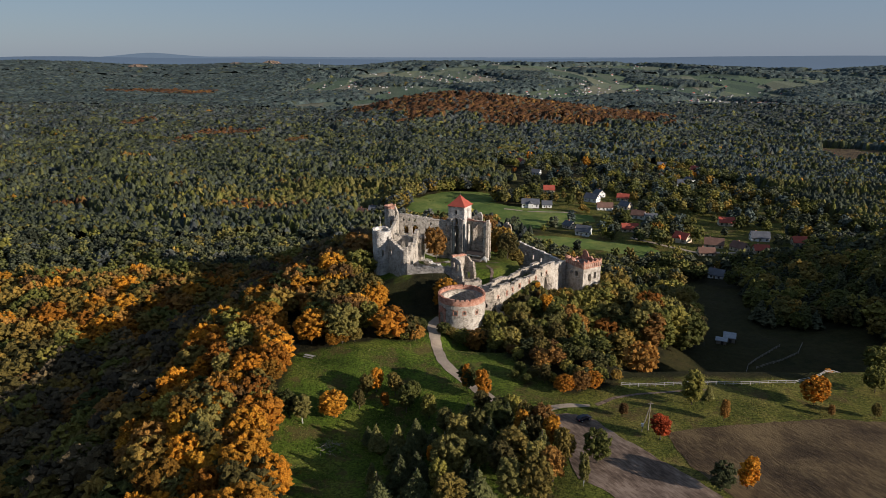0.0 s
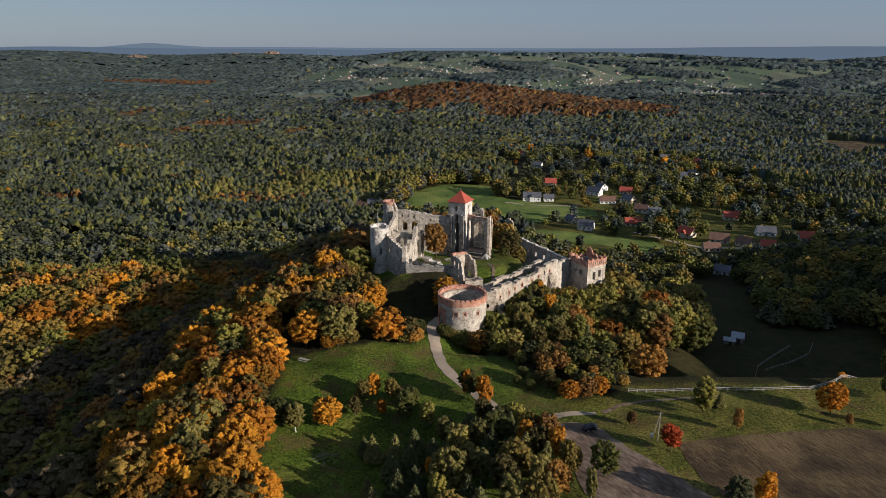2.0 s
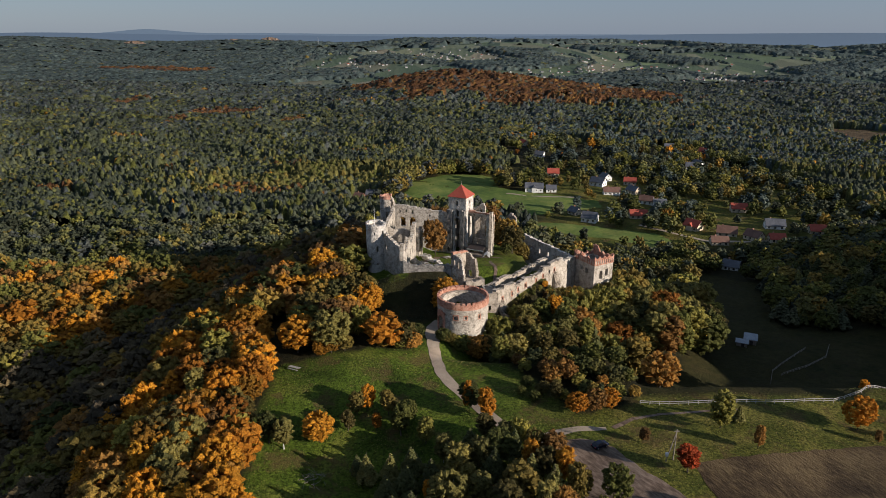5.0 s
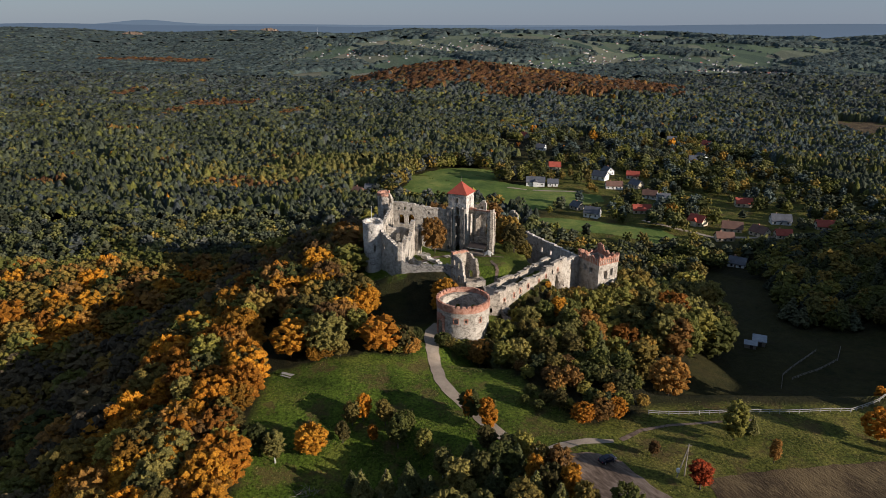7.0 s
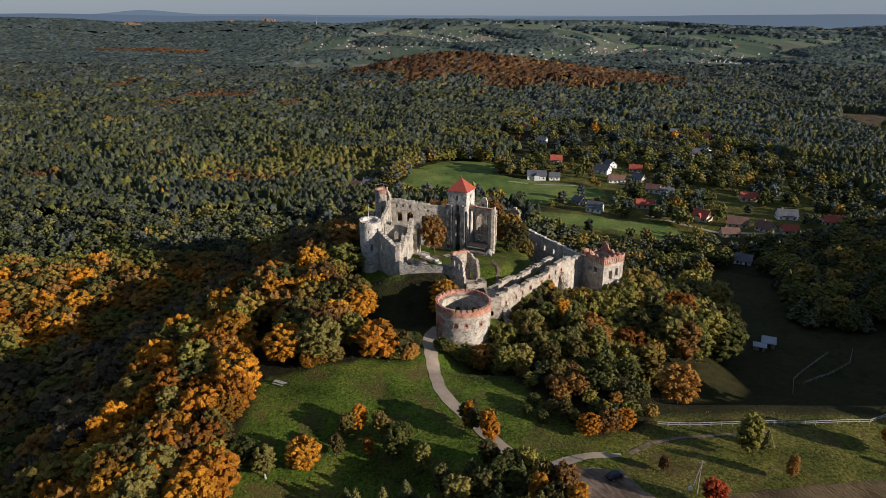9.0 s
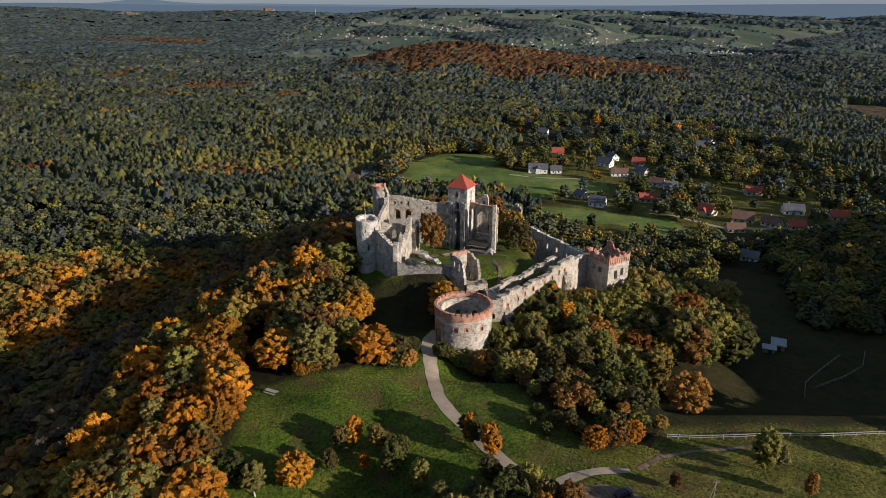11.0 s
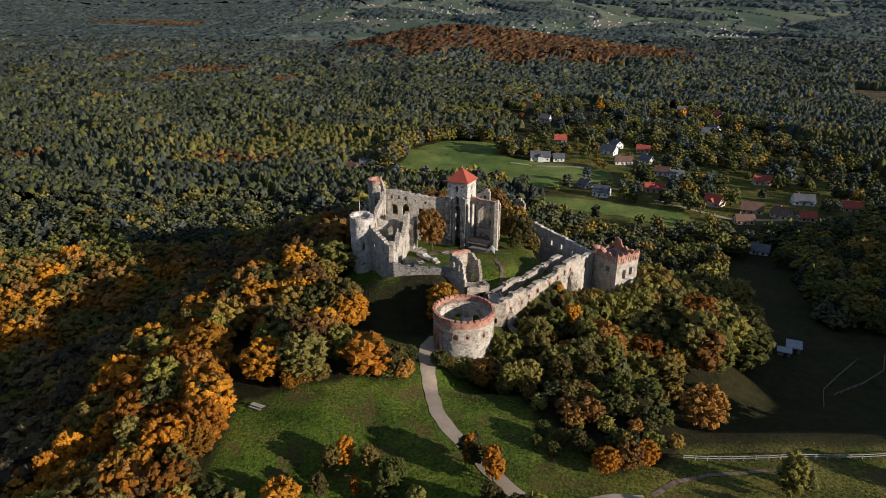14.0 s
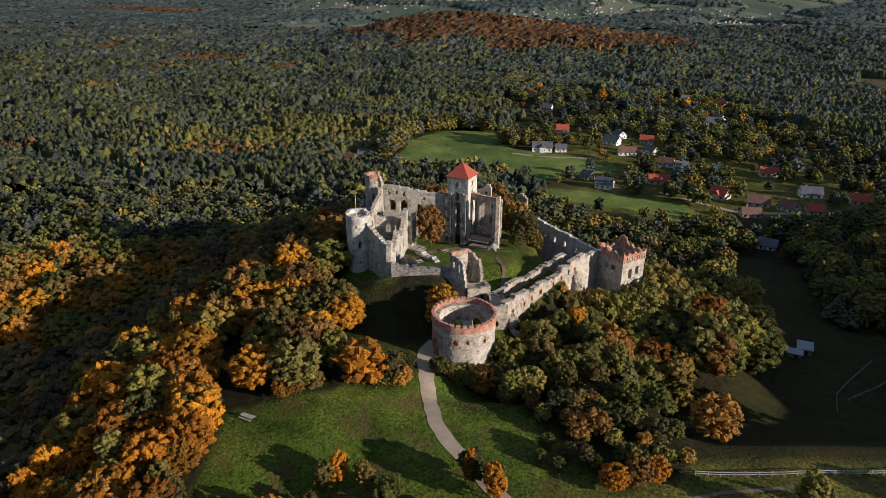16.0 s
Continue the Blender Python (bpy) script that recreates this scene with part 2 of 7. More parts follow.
def height(x, y):
    x, y = np.asarray(x, float), np.asarray(y, float)
    # the saddle in front of the castle falls off behind it, to its right and to its left
    edge = 318 - 134 * smooth(22, 60, x) + 40 * smooth(150, 330, x)
    d = y - edge
    drop = 16 * np.clip((d - 7) / 26, 0, 1) + 9 * smooth(10, 60, d) + 16 * smooth(50, 260, d)
    # the brow of the ridge swings towards the lawn where it runs out
    brow = x - 24 * smooth(165, 105, y) - 24 * smooth(240, 282, y)
    drop = drop + ((25 - 8 * smooth(235, 300, y)) * smooth(-60, -130, brow) + 5 * smooth(-150, -260, brow)) * (1 - 0.9 * smooth(0, 41, drop))
    z = 1.0 - np.minimum(drop, 46)
    z = z + 10 * bump(x, y, -6, 281, 50, 33) + 2.5 * bump(x, y, -28, 203, 26, 22)
    z = z - 5.0 * bump(x, y, -18, 150, 30, 26)
    # the castle's upper court
    court = smooth(1.22, 0.86, ((x - 2) / 24) ** 2 + ((y - 276) / 26) ** 2) * (1 - smooth(1, 5, x) * smooth(267, 259, y)) * np.maximum(smooth(250.5, 254.5, y), smooth(-12, -18, x))
    z = z + court * (12.3 - 0.15 * (y - 256) - z)
    bank = smooth(244, 255, y) * smooth(260, 255.5, y) * smooth(-36, -15, x) * smooth(7, 1, x)
    z = z + bank * np.maximum(12.8 - z, 0)
    # the ground below the ward wall, and the bank under the retaining wall
    off = (x - 18.8) * 0.775 - (y - 239.8) * 0.632
    z = z - 10 * smooth(-1, 11, off) * smooth(204, 224, y) * smooth(80, 52, x) * smooth(320, 285, y)
    z = z + 16 * bump(x, y, 62, 280, 14, 17) + 12 * bump(x, y, 56, 244, 20, 24) + 6 * bump(x, y, 84, 254, 16, 20)
    # wooded hill at right, and an added unseen spur that shades the valley
    z = z + 30 * smooth(150, 300, x) * bump(x, y, 330, 290, 230, 130)
    z = z + 25 * smooth(175, 235, x) * bump(x, y, 262, 225, 62, 48)
    # far hills
    z = z + 40 * bump(x, y, -20, 1430, 190, 190) + 33 * bump(x, y, 200, 1360, 260, 170, -0.15) + 16 * bump(x, y, -900, 1500, 500, 260) + 12 * bump(x, y, 1000, 1500, 400, 200)
    rise = smooth(1950, 3500, y) * (1 - 0.12 * smooth(3600, 4400, y))
    z = z + rise * (78 + 12 * np.sin(x * 0.0021 + 1.0) + 9 * np.sin(x * 0.0057 + y * 0.002) - 36 * smooth(900, 2600, x))
    z = z + smooth(400, 900, y) * (3.5 * np.sin(x * 0.011 + 0.7) * np.sin(y * 0.009) + 5 * np.sin(x * 0.004 + y * 0.003))
    z = z + 0.5 * np.sin(x * 0.09 + 0.4) * np.sin(y * 0.08) + 0.25 * np.sin(x * 0.23) * np.sin(y * 0.19 + 1)
    return z


def level(x, y):
    return float(height(x, y))


def inside(poly, x, y):
    x, y = np.asarray(x, float), np.asarray(y, float)
    hit = np.zeros(x.shape, bool)
    n = len(poly)
    for i in range(n):
        (x0, y0), (x1, y1) = poly[i], poly[(i + 1) % n]
        if y0 != y1:
            hit ^= ((y0 > y) != (y1 > y)) & (x < (x1 - x0) * (y - y0) / (y1 - y0) + x0)
    return hit


SADDLE = [(-24, 60), (-30, 112), (-36, 132), (-45, 150), (-49, 176), (-47, 200), (-33, 207), (-8, 212), (-7, 232), (2, 236), (14, 218), (24, 198), (36, 178), (50, 181), (58, 188), (110, 188), (135, 205), (170, 238), (200, 252), (330, 215), (330, 60)]
VALLEY = [(56, 188), (64, 206), (84, 234), (98, 262), (116, 300), (134, 352), (148, 398), (172, 365), (162, 330), (150, 292), (190, 278), (176, 238), (120, 188)]
CASTLE = [(-32, 262), (-15, 249), (3, 247), (-2, 236), (6, 220), (17, 230), (24, 240), (50, 270), (62, 271), (73, 280), (65, 294), (42, 318), (24, 322), (14, 308), (-6, 305), (-29, 313)]
SLOPE = [(-21, 213), (-6, 213), (-1, 240), (3, 250), (-16, 252), (-33, 264), (-36, 258), (-24, 238)]
MEADOW = [(-58, 552), (-45, 580), (-31, 608), (-31, 640), (-12, 662), (8, 678), (34, 674), (50, 664), (50, 622), (72, 609), (98, 598), (132, 575), (130, 553), (89, 538), (40, 518), (-20, 522)]
LEA = [(58, 496), (75, 508), (110, 500), (152, 478), (160, 462), (142, 446), (112, 468), (80, 482)]
OPEN = [(58, 500), (75, 512), (110, 503), (154, 480), (162, 462), (146, 438), (112, 456), (78, 470)]
PASTURE = [(540, 890), (690, 930), (660, 1010), (600, 1060), (560, 1000)]


def rows(near, step, far, growth):
    out, s = list(np.arange(near[0], near[1] + 0.1, step)), step
    while out[-1] < far[1]:
        s *= growth
        out.append(out[-1] + s)
    s = step
    while out[0] > far[0]:
        s *= growth
        out.insert(0, out[0] - s)
    return np.array(out)


def fielded(x, y):
    """How far the open fields of the far slope show at a place (0 to 1)."""
    u = x / np.maximum(y, 1) + 0.05 * np.sin(y * 0.0036 + 1) + 0.035 * np.sin(x * 0.007 + y * 0.0045)
    f = smooth(1650, 1950, y) * smooth(4700, 4200, y) * smooth(-0.26, -0.19, u)
    broken = np.sin(x * 0.011 + 2.3 * np.sin(y * 0.0041)) + np.sin(y * 0.013 + 1.9 * np.sin(x * 0.006)) + 0.8 * np.sin(x * 0.004 - y * 0.007)
    return f * smooth(0.9, 0.5, u - 0.05) * smooth(0.95, 0.4, broken)


def make_ground():
    xs, ys = rows((-200, 200), 3.0, (-4300, 4300), 1.08), rows((80, 400), 3.0, (-2500, 4750), 1.04)
    gx, gy = np.meshgrid(xs, ys)
    z = height(gx, gy)
    n, m = gx.shape
    verts = np.stack([gx.ravel(), gy.ravel(), z.ravel()], 1)
    i = np.arange(n * m).reshape(n, m)
    faces = np.stack([i[:-1, :-1], i[:-1, 1:], i[1:, 1:], i[1:, :-1]], -1).reshape(-1, 4)
    me = bpy.data.meshes.new("ground")
    me.from_pydata(verts.tolist(), [], faces.tolist())
    me.polygons.foreach_set("use_smooth", np.ones(len(faces), bool))
    px, py = verts[:, 0], verts[:, 1]
    open_land = inside(SADDLE, px, py) | inside(VALLEY, px, py) | (inside(CASTLE, px, py) & ((px - 18.8) * 0.775 - (py - 239.8) * 0.632 < 0.5)) | inside(SLOPE, px, py) | inside(MEADOW, px, py) | inside(OPEN, px, py) | inside(PASTURE, px, py)
    village = smooth(60, 110, px) * smooth(350, 300, px) * smooth(430, 470, py) * smooth(760, 680, py)
    # less grass in valley (brown earth) and on bank: dark tone imitates their shade
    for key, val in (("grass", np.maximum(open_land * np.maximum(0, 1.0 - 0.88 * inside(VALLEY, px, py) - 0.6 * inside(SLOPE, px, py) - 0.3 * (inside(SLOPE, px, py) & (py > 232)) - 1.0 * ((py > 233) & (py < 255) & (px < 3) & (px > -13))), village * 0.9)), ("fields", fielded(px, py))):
        a = me.attributes.new(key, "FLOAT", "POINT")
        a.data.foreach_set("value", val.astype(np.float32))
    m_, nt, bsdf = material("grassland and woodland floor")
    grass = ramp(nt, ground_noise(nt, 0.06, 6, 0.6), [(0.36, (0.032, 0.052, 0.008)), (0.5, (0.068, 0.104, 0.015)), (0.64, (0.112, 0.132, 0.026))])
    spot = nt.nodes.new("ShaderNodeNewGeometry")
    parted = nt.nodes.new("ShaderNodeSeparateXYZ")
    nt.links.new(spot.outputs["Position"], parted.inputs[0])
    east = nt.nodes.new("ShaderNodeMapRange")
    east.inputs["From Min"].default_value, east.inputs["From Max"].default_value = 12, 48
    nt.links.new(parted.outputs["X"], east.inputs["Value"])
    dry = ramp(nt, ground_noise(nt, 0.09, 6, 0.65), [(0.36, (0.060, 0.072, 0.016)), (0.5, (0.104, 0.104, 0.025)), (0.64, (0.155, 0.132, 0.042))])
    grass = mix(nt, east.outputs["Result"], grass, dry)
    tuft = ramp(nt, ground_noise(nt, 1.3, 6, 0.75), [(0.38, (0.34, 0.38, 0.34)), (0.60, (1.5, 1.45, 1.2))])
    grass = mix(nt, 1.0, grass, tuft, "MULTIPLY")
    bare = ramp(nt, ground_noise(nt, 0.11, 5, 0.7), [(0.53, (0, 0, 0)), (0.62, (1, 1, 1))])
    dimmed = mix(nt, 0.35, bare, (0, 0, 0))
    grass = mix(nt, dimmed, grass, (0.10, 0.062, 0.030))
    litter_and_shade = ramp(nt, ground_noise(nt, 0.35, 5, 0.6), [(0.3, (0.012, 0.013, 0.006)), (0.7, (0.035, 0.03, 0.013))])
    geo = nt.nodes.new("ShaderNodeNewGeometry")
    mp = nt.nodes.new("ShaderNodeMapping")
    mp.inputs["Rotation"].default_value = (0, 0, 0.35)
    mp.inputs["Scale"].default_value = (0.012, 0.0042, 0.0)
    nt.links.new(geo.outputs["Position"], mp.inputs[0])
    strips = nt.nodes.new("ShaderNodeTexVoronoi")
    strips.inputs["Scale"].default_value = 1.0
    nt.links.new(mp.outputs[0], strips.inputs["Vector"])
    sep = nt.nodes.new("ShaderNodeSeparateColor")
    nt.links.new(strips.outputs["Color"], sep.inputs[0])
    # blue raised in the crop tones to stand in for haze
    crops = ramp(nt, sep.outputs[0], [(0.0, (0.05, 0.075, 0.055)), (0.3, (0.10, 0.135, 0.080)), (0.5, (0.165, 0.175, 0.12)), (0.65, (0.07, 0.10, 0.065)), (0.82, (0.20, 0.18, 0.13)), (1.0, (0.13, 0.175, 0.09))])
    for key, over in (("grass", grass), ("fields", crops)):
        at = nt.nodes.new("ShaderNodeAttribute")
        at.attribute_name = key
        litter_and_shade = mix(nt, at.outputs["Fac"], litter_and_shade, over)
    nt.links.new(litter_and_shade, bsdf.inputs["Base Color"])
    bsdf.inputs["Roughness"].default_value = 0.95
    bsdf.inputs["Specular IOR Level"].default_value = 0.1
    bumped(nt, bsdf, ground_noise(nt, 1.1, 5, 0.7), 1.0, 0.6)
    me.materials.append(m_)
    return tagged(new("ground", me), "rolling grassy and wooded ground with distant strip fields", "ground", kind="structure")


make_ground()


def drape(name, poly, material_, label, category, lift=0.06, step=1.2, wobble=0.5, parent=None):
    """A patch of surface laid on the ground, with a slightly uneven rim."""
    bm = bmesh.new()
    pts = []
    n = len(poly)
    for i in range(n):
        a, b = Vector(poly[i]), Vector(poly[(i + 1) % n])
        k = max(1, int((b - a).length / 2.0))
        for j in range(k):
            p = a.lerp(b, j / k)
            w = noise.noise_vector(Vector((p.x * 0.35, p.y * 0.35, 3.1)))
            pts.append((p.x + wobble * w.x, p.y + wobble * w.y))
    xs, ys = [p[0] for p in pts], [p[1] for p in pts]
    face = bm.faces.new([bm.verts.new((x, y, 0)) for x, y in pts])
    bmesh.ops.triangulate(bm, faces=[face])
    for axis, lo, hi in ((0, min(xs), max(xs)), (1, min(ys), max(ys))):
        c = lo + step * 2
        while c < hi:
            co, no = [0, 0, 0], [0, 0, 0]
            co[axis], no[axis] = c, 1
            bmesh.ops.bisect_plane(bm, geom=bm.verts[:] + bm.edges[:] + bm.faces[:], plane_co=co, plane_no=no)
            c += step * 2
    for v in bm.verts:
        v.co.z = level(v.co.x, v.co.y) + lift
    bmesh.ops.recalc_face_normals(bm, faces=bm.faces)
    me = bpy.data.meshes.new(name)
    bm.to_mesh(me)
    bm.free()
    if me.polygons and me.polygons[0].normal.z < 0:
        me.flip_normals()
    me.materials.append(material_)
    return tagged(new(name, me), label, category, kind="structure")


def ribbon(pts, half):
    """The outline of a strip along a line."""
    left, right = [], []
    for i, p in enumerate(pts):
        a, b = Vector(pts[max(0, i - 1)]), Vector(pts[min(len(pts) - 1, i + 1)])
        d = (b - a).normalized()
        w = half[i] if isinstance(half, list) else half
        left.append((p[0] - d.y * w, p[1] + d.x * w))
        right.append((p[0] + d.y * w, p[1] - d.x * w))
    return left + right[::-1]


drape("pavement", ribbon([(-1.2, 234), (-2.6, 229), (-3.2, 223.5), (-3, 217), (-2, 208), (-0.5, 199), (2.5, 192), (6, 187), (10, 180), (14.5, 173.5), (19, 168.5), (24, 165.5), (28.5, 168), (34, 170), (42, 171)], [1.4, 2.6, 2.5, 2.0, 1.8, 1.8, 1.8, 1.7, 1.6, 1.6, 1.7, 1.9, 1.5, 1.2, 0.8]), GRAVEL, "pale gravel footpath winding up to the castle gate", "path", 0.09)
drape("road", [(27, 165), (32, 166), (37, 165.5), (42, 162.5), (46, 154), (51, 147), (57, 138), (64, 128), (72, 112), (60, 104), (47, 118), (38, 130), (32, 136), (31, 148), (28.5, 157)], DIRT, "bare trodden earth car park beside a field", "car park", 0.06, 1.5, 0.8)
drape("meadow", MEADOW, HAY, "sunlit hay meadow between the wood and the village", "meadow", 0.1, 4.0, 2.0)
drape("meadow_2", LEA, HAY, "narrow strip of lit grass below the village houses", "meadow", 0.1, 4.0, 1.5)
drape("field_2", PASTURE, SOIL, "far pinkish-brown field beyond the village", "field", 0.3, 8.0, 3.0)
drape("field", [(59, 156), (78, 159.5), (107, 163), (122, 161), (150, 150), (160, 110), (100, 90), (72, 116), (66, 128), (60, 140)], SOIL, "brown stubble field with shallow furrows", "field", 0.08, 2.0, 1.0)


# ---- building helpers ----
def thing(name, x, y, z, label, category, group="", turn=0.0):
    ob = new(name)
    ob.empty_display_size = 0.5
    ob.matrix_basis = pose(x, y, z, 0, 0, turn)
    return tagged(ob, label, category, group)


def part(name, bm, material_, parent, label=""):
    """Links a bmesh, in the parent's own space, as one mesh under it."""
    me = bpy.data.meshes.new(name)
    bm.to_mesh(me)
    bm.free()
    me.materials.append(material_)
    ob = new(name, me)
    ob.parent = parent
    return tagged(ob, label)


def in_world(name, verts, faces, material_, parent, label=""):
    """A part given in world metres, under a thing that stands unturned."""
    o = parent.matrix_basis.translation
    if parent.parent:
        o = o + parent.parent.matrix_basis.translation
    me = bpy.data.meshes.new(name)
    me.from_pydata([(v[0] - o.x, v[1] - o.y, v[2] - o.z) for v in verts], [], faces)
    me.materials.append(material_)
    ob = new(name, me)
    ob.parent = parent
    return tagged(ob, label)


def profile(points, rough=0.35, seed=0.0, block=1.3):
    """The broken top line of a ruin: a height for each distance along the wall, stepped by stones."""
    s, z = [p[0] for p in points], [p[1] for p in points]

    def top(v):
        k = math.floor(v / block)
        return float(np.interp(v, s, z)) + rough * (1.4 * noise.noise(Vector((k * 0.73, seed, 0.5))) + 0.7 * noise.noise(Vector((v * 1.1, seed, 4.5))))
    return top


def cut(holes, s, z):
    for s0, s1, z0, z1, arched in holes:
        if s0 < s < s1 and z0 < z < z1:
            r = (s1 - s0) / 2
            if not arched or z < z1 - r or (s - s0 - r) ** 2 + (z - z1 + r) ** 2 < r * r:
                return True
    return False


def masonry(name, length, z0, z1, thick, top, holes, place, material_, parent, label="", cell=0.45, closed=False, jitter=0.07, low=None):
    """A wall of stone cells that follows place(s, d, z): s along it, d through it from its outside, z up."""
    ns, nz = max(1, round(length / cell)), max(1, round((z1 - z0) / cell))
    ds, dz = length / ns, (z1 - z0) / nz
    fill = [[z0 + (j + 0.5) * dz < top((i + 0.5) * ds) and not cut(holes, (i + 0.5) * ds, z0 + (j + 0.5) * dz)
             and (low is None or z0 + (j + 0.5) * dz > low((i + 0.5) * ds)) for j in range(nz)] for i in range(ns)]

    def full(i, j):
        if closed:
            i %= ns
        return 0 <= i < ns and 0 <= j < nz and fill[i][j]

    index, verts, faces = {}, [], []

    def vert(i, j, side):
        if closed:
            i %= ns
        key = (i, j, side)
        if key not in index:
            p = Vector(place(i * ds, thick * side, z0 + j * dz))
            p += jitter * noise.noise_vector(p * 0.9) + 0.6 * jitter * noise.noise_vector(p * 3.1)
            index[key] = len(verts)
            verts.append(p)
        return index[key]

    for i in range(ns):
        for j in range(nz):
            if not fill[i][j]:
                continue
            faces.append((vert(i, j, 0), vert(i + 1, j, 0), vert(i + 1, j + 1, 0), vert(i, j + 1, 0)))
            faces.append((vert(i, j, 1), vert(i, j + 1, 1), vert(i + 1, j + 1, 1), vert(i + 1, j, 1)))
            if not full(i - 1, j):
                faces.append((vert(i, j, 0), vert(i, j + 1, 0), vert(i, j + 1, 1), vert(i, j, 1)))
            if not full(i + 1, j):
                faces.append((vert(i + 1, j, 0), vert(i + 1, j, 1), vert(i + 1, j + 1, 1), vert(i + 1, j + 1, 0)))
            if not full(i, j + 1):
                faces.append((vert(i, j + 1, 0), vert(i + 1, j + 1, 0), vert(i + 1, j + 1, 1), vert(i, j + 1, 1)))
            if not full(i, j - 1):
                faces.append((vert(i, j, 0), vert(i, j, 1), vert(i + 1, j, 1), vert(i + 1, j, 0)))
    return in_world(name, verts, faces, material_, parent, label)


def straight(a, b, batter=0.0, foot=0.0):
    """A wall from a to b; its outside lies to the right of the way. batter: how far the foot stands out, per metre."""
    a, b = Vector(a), Vector(b)
    d = (b - a).normalized()
    n = Vector((-d.y, d.x))

    def place(s, off, z):
        p = a + d * s + n * (off + (batter * (z - foot) if off < 0.01 else 0.0))
        return (p.x, p.y, z)
    return place, (b - a).length


def ring(cx, cy, radius, start=0.0, sweep=360.0, batter=0.0, foot=0.0):
    """A round wall; s runs round it by degrees from start, d goes inward."""
    length = radians(abs(sweep)) * radius

    def place(s, off, z):
        a = radians(start) + (s / radius) * (1 if sweep > 0 else -1)
        r = radius - off - (batter * (z - foot) if off < 0.01 else 0.0)
        return (cx + r * math.cos(a), cy + r * math.sin(a), z)
    return place, length


def four_sided(corners):
    """A closed wall round four corners, given anticlockwise; d goes inward."""
    c = sum((Vector(p) for p in corners), Vector((0, 0))) / 4
    sides = [(Vector(corners[k]), Vector(corners[(k + 1) % 4])) for k in range(4)]
    lens = [(b - a).length for a, b in sides]
    reach = sum(lens) / 8

    def place(s, off, z):
        k, v = 0, s % sum(lens)
        while k < 3 and v > lens[k]:
            v -= lens[k]
            k += 1
        p = sides[k][0].lerp(sides[k][1], v / lens[k])
        p = c + (p - c) * (1 - off / reach)
        return (p.x, p.y, z)
    return place, sum(lens), lens


def slab(name, corners, z, thick, material_, parent, label="", sag=0.12):
    bm = bmesh.new()
    f = bm.faces.new([bm.verts.new((x, y, z)) for x, y in corners])
    r = bmesh.ops.extrude_face_region(bm, geom=[f])
    for v in r["geom"]:
        if isinstance(v, bmesh.types.BMVert):
            v.co.z -= thick
    bmesh.ops.subdivide_edges(bm, edges=bm.edges[:], cuts=4, use_grid_fill=True)
    for v in bm.verts:
        v.co += sag * noise.noise_vector(v.co * 0.8)
    o = parent.matrix_basis.translation
    bmesh.ops.translate(bm, verts=bm.verts, vec=-o)
    bmesh.ops.recalc_face_normals(bm, faces=bm.faces)
    return part(name, bm, material_, parent, label)


def box_mesh(size, centre=(0, 0, 0), bevel=0.0, turn=0.0):
    bm = bmesh.new()
    bmesh.ops.create_cube(bm, size=1, matrix=pose(*centre, 0, 0, turn) @ Matrix.Diagonal((*size, 1)))
    if bevel:
        bmesh.ops.bevel(bm, geom=bm.edges[:], offset=bevel, segments=2, affect="EDGES")
    return bm


def tube(bm, path, radii, sides=8):
    """A tapered tube along points."""
    rings = []
    for i, p in enumerate(path):
        p = Vector(p)
        d = (Vector(path[min(i + 1, len(path) - 1)]) - Vector(path[max(i - 1, 0)])).normalized()
        q = d.to_track_quat("Z", "Y")
        rings.append([bm.verts.new(p + q @ Vector((radii[i] * math.cos(2 * math.pi * k / sides), radii[i] * math.sin(2 * math.pi * k / sides), 0))) for k in range(sides)])
    for a, b in zip(rings, rings[1:]):
        for k in range(sides):
            bm.faces.new((a[k], a[(k + 1) % sides], b[(k + 1) % sides], b[k]))
    bm.faces.new(rings[0][::-1])
    bm.faces.new(rings[-1])
    return bm


# ---- the castle ----
# keep tower with its pyramid roof
KF = Vector((9.7, 295.3))
KU, KV = Vector((0.899, -0.438)), Vector((0.438, 0.899))
SIDE = 8.0


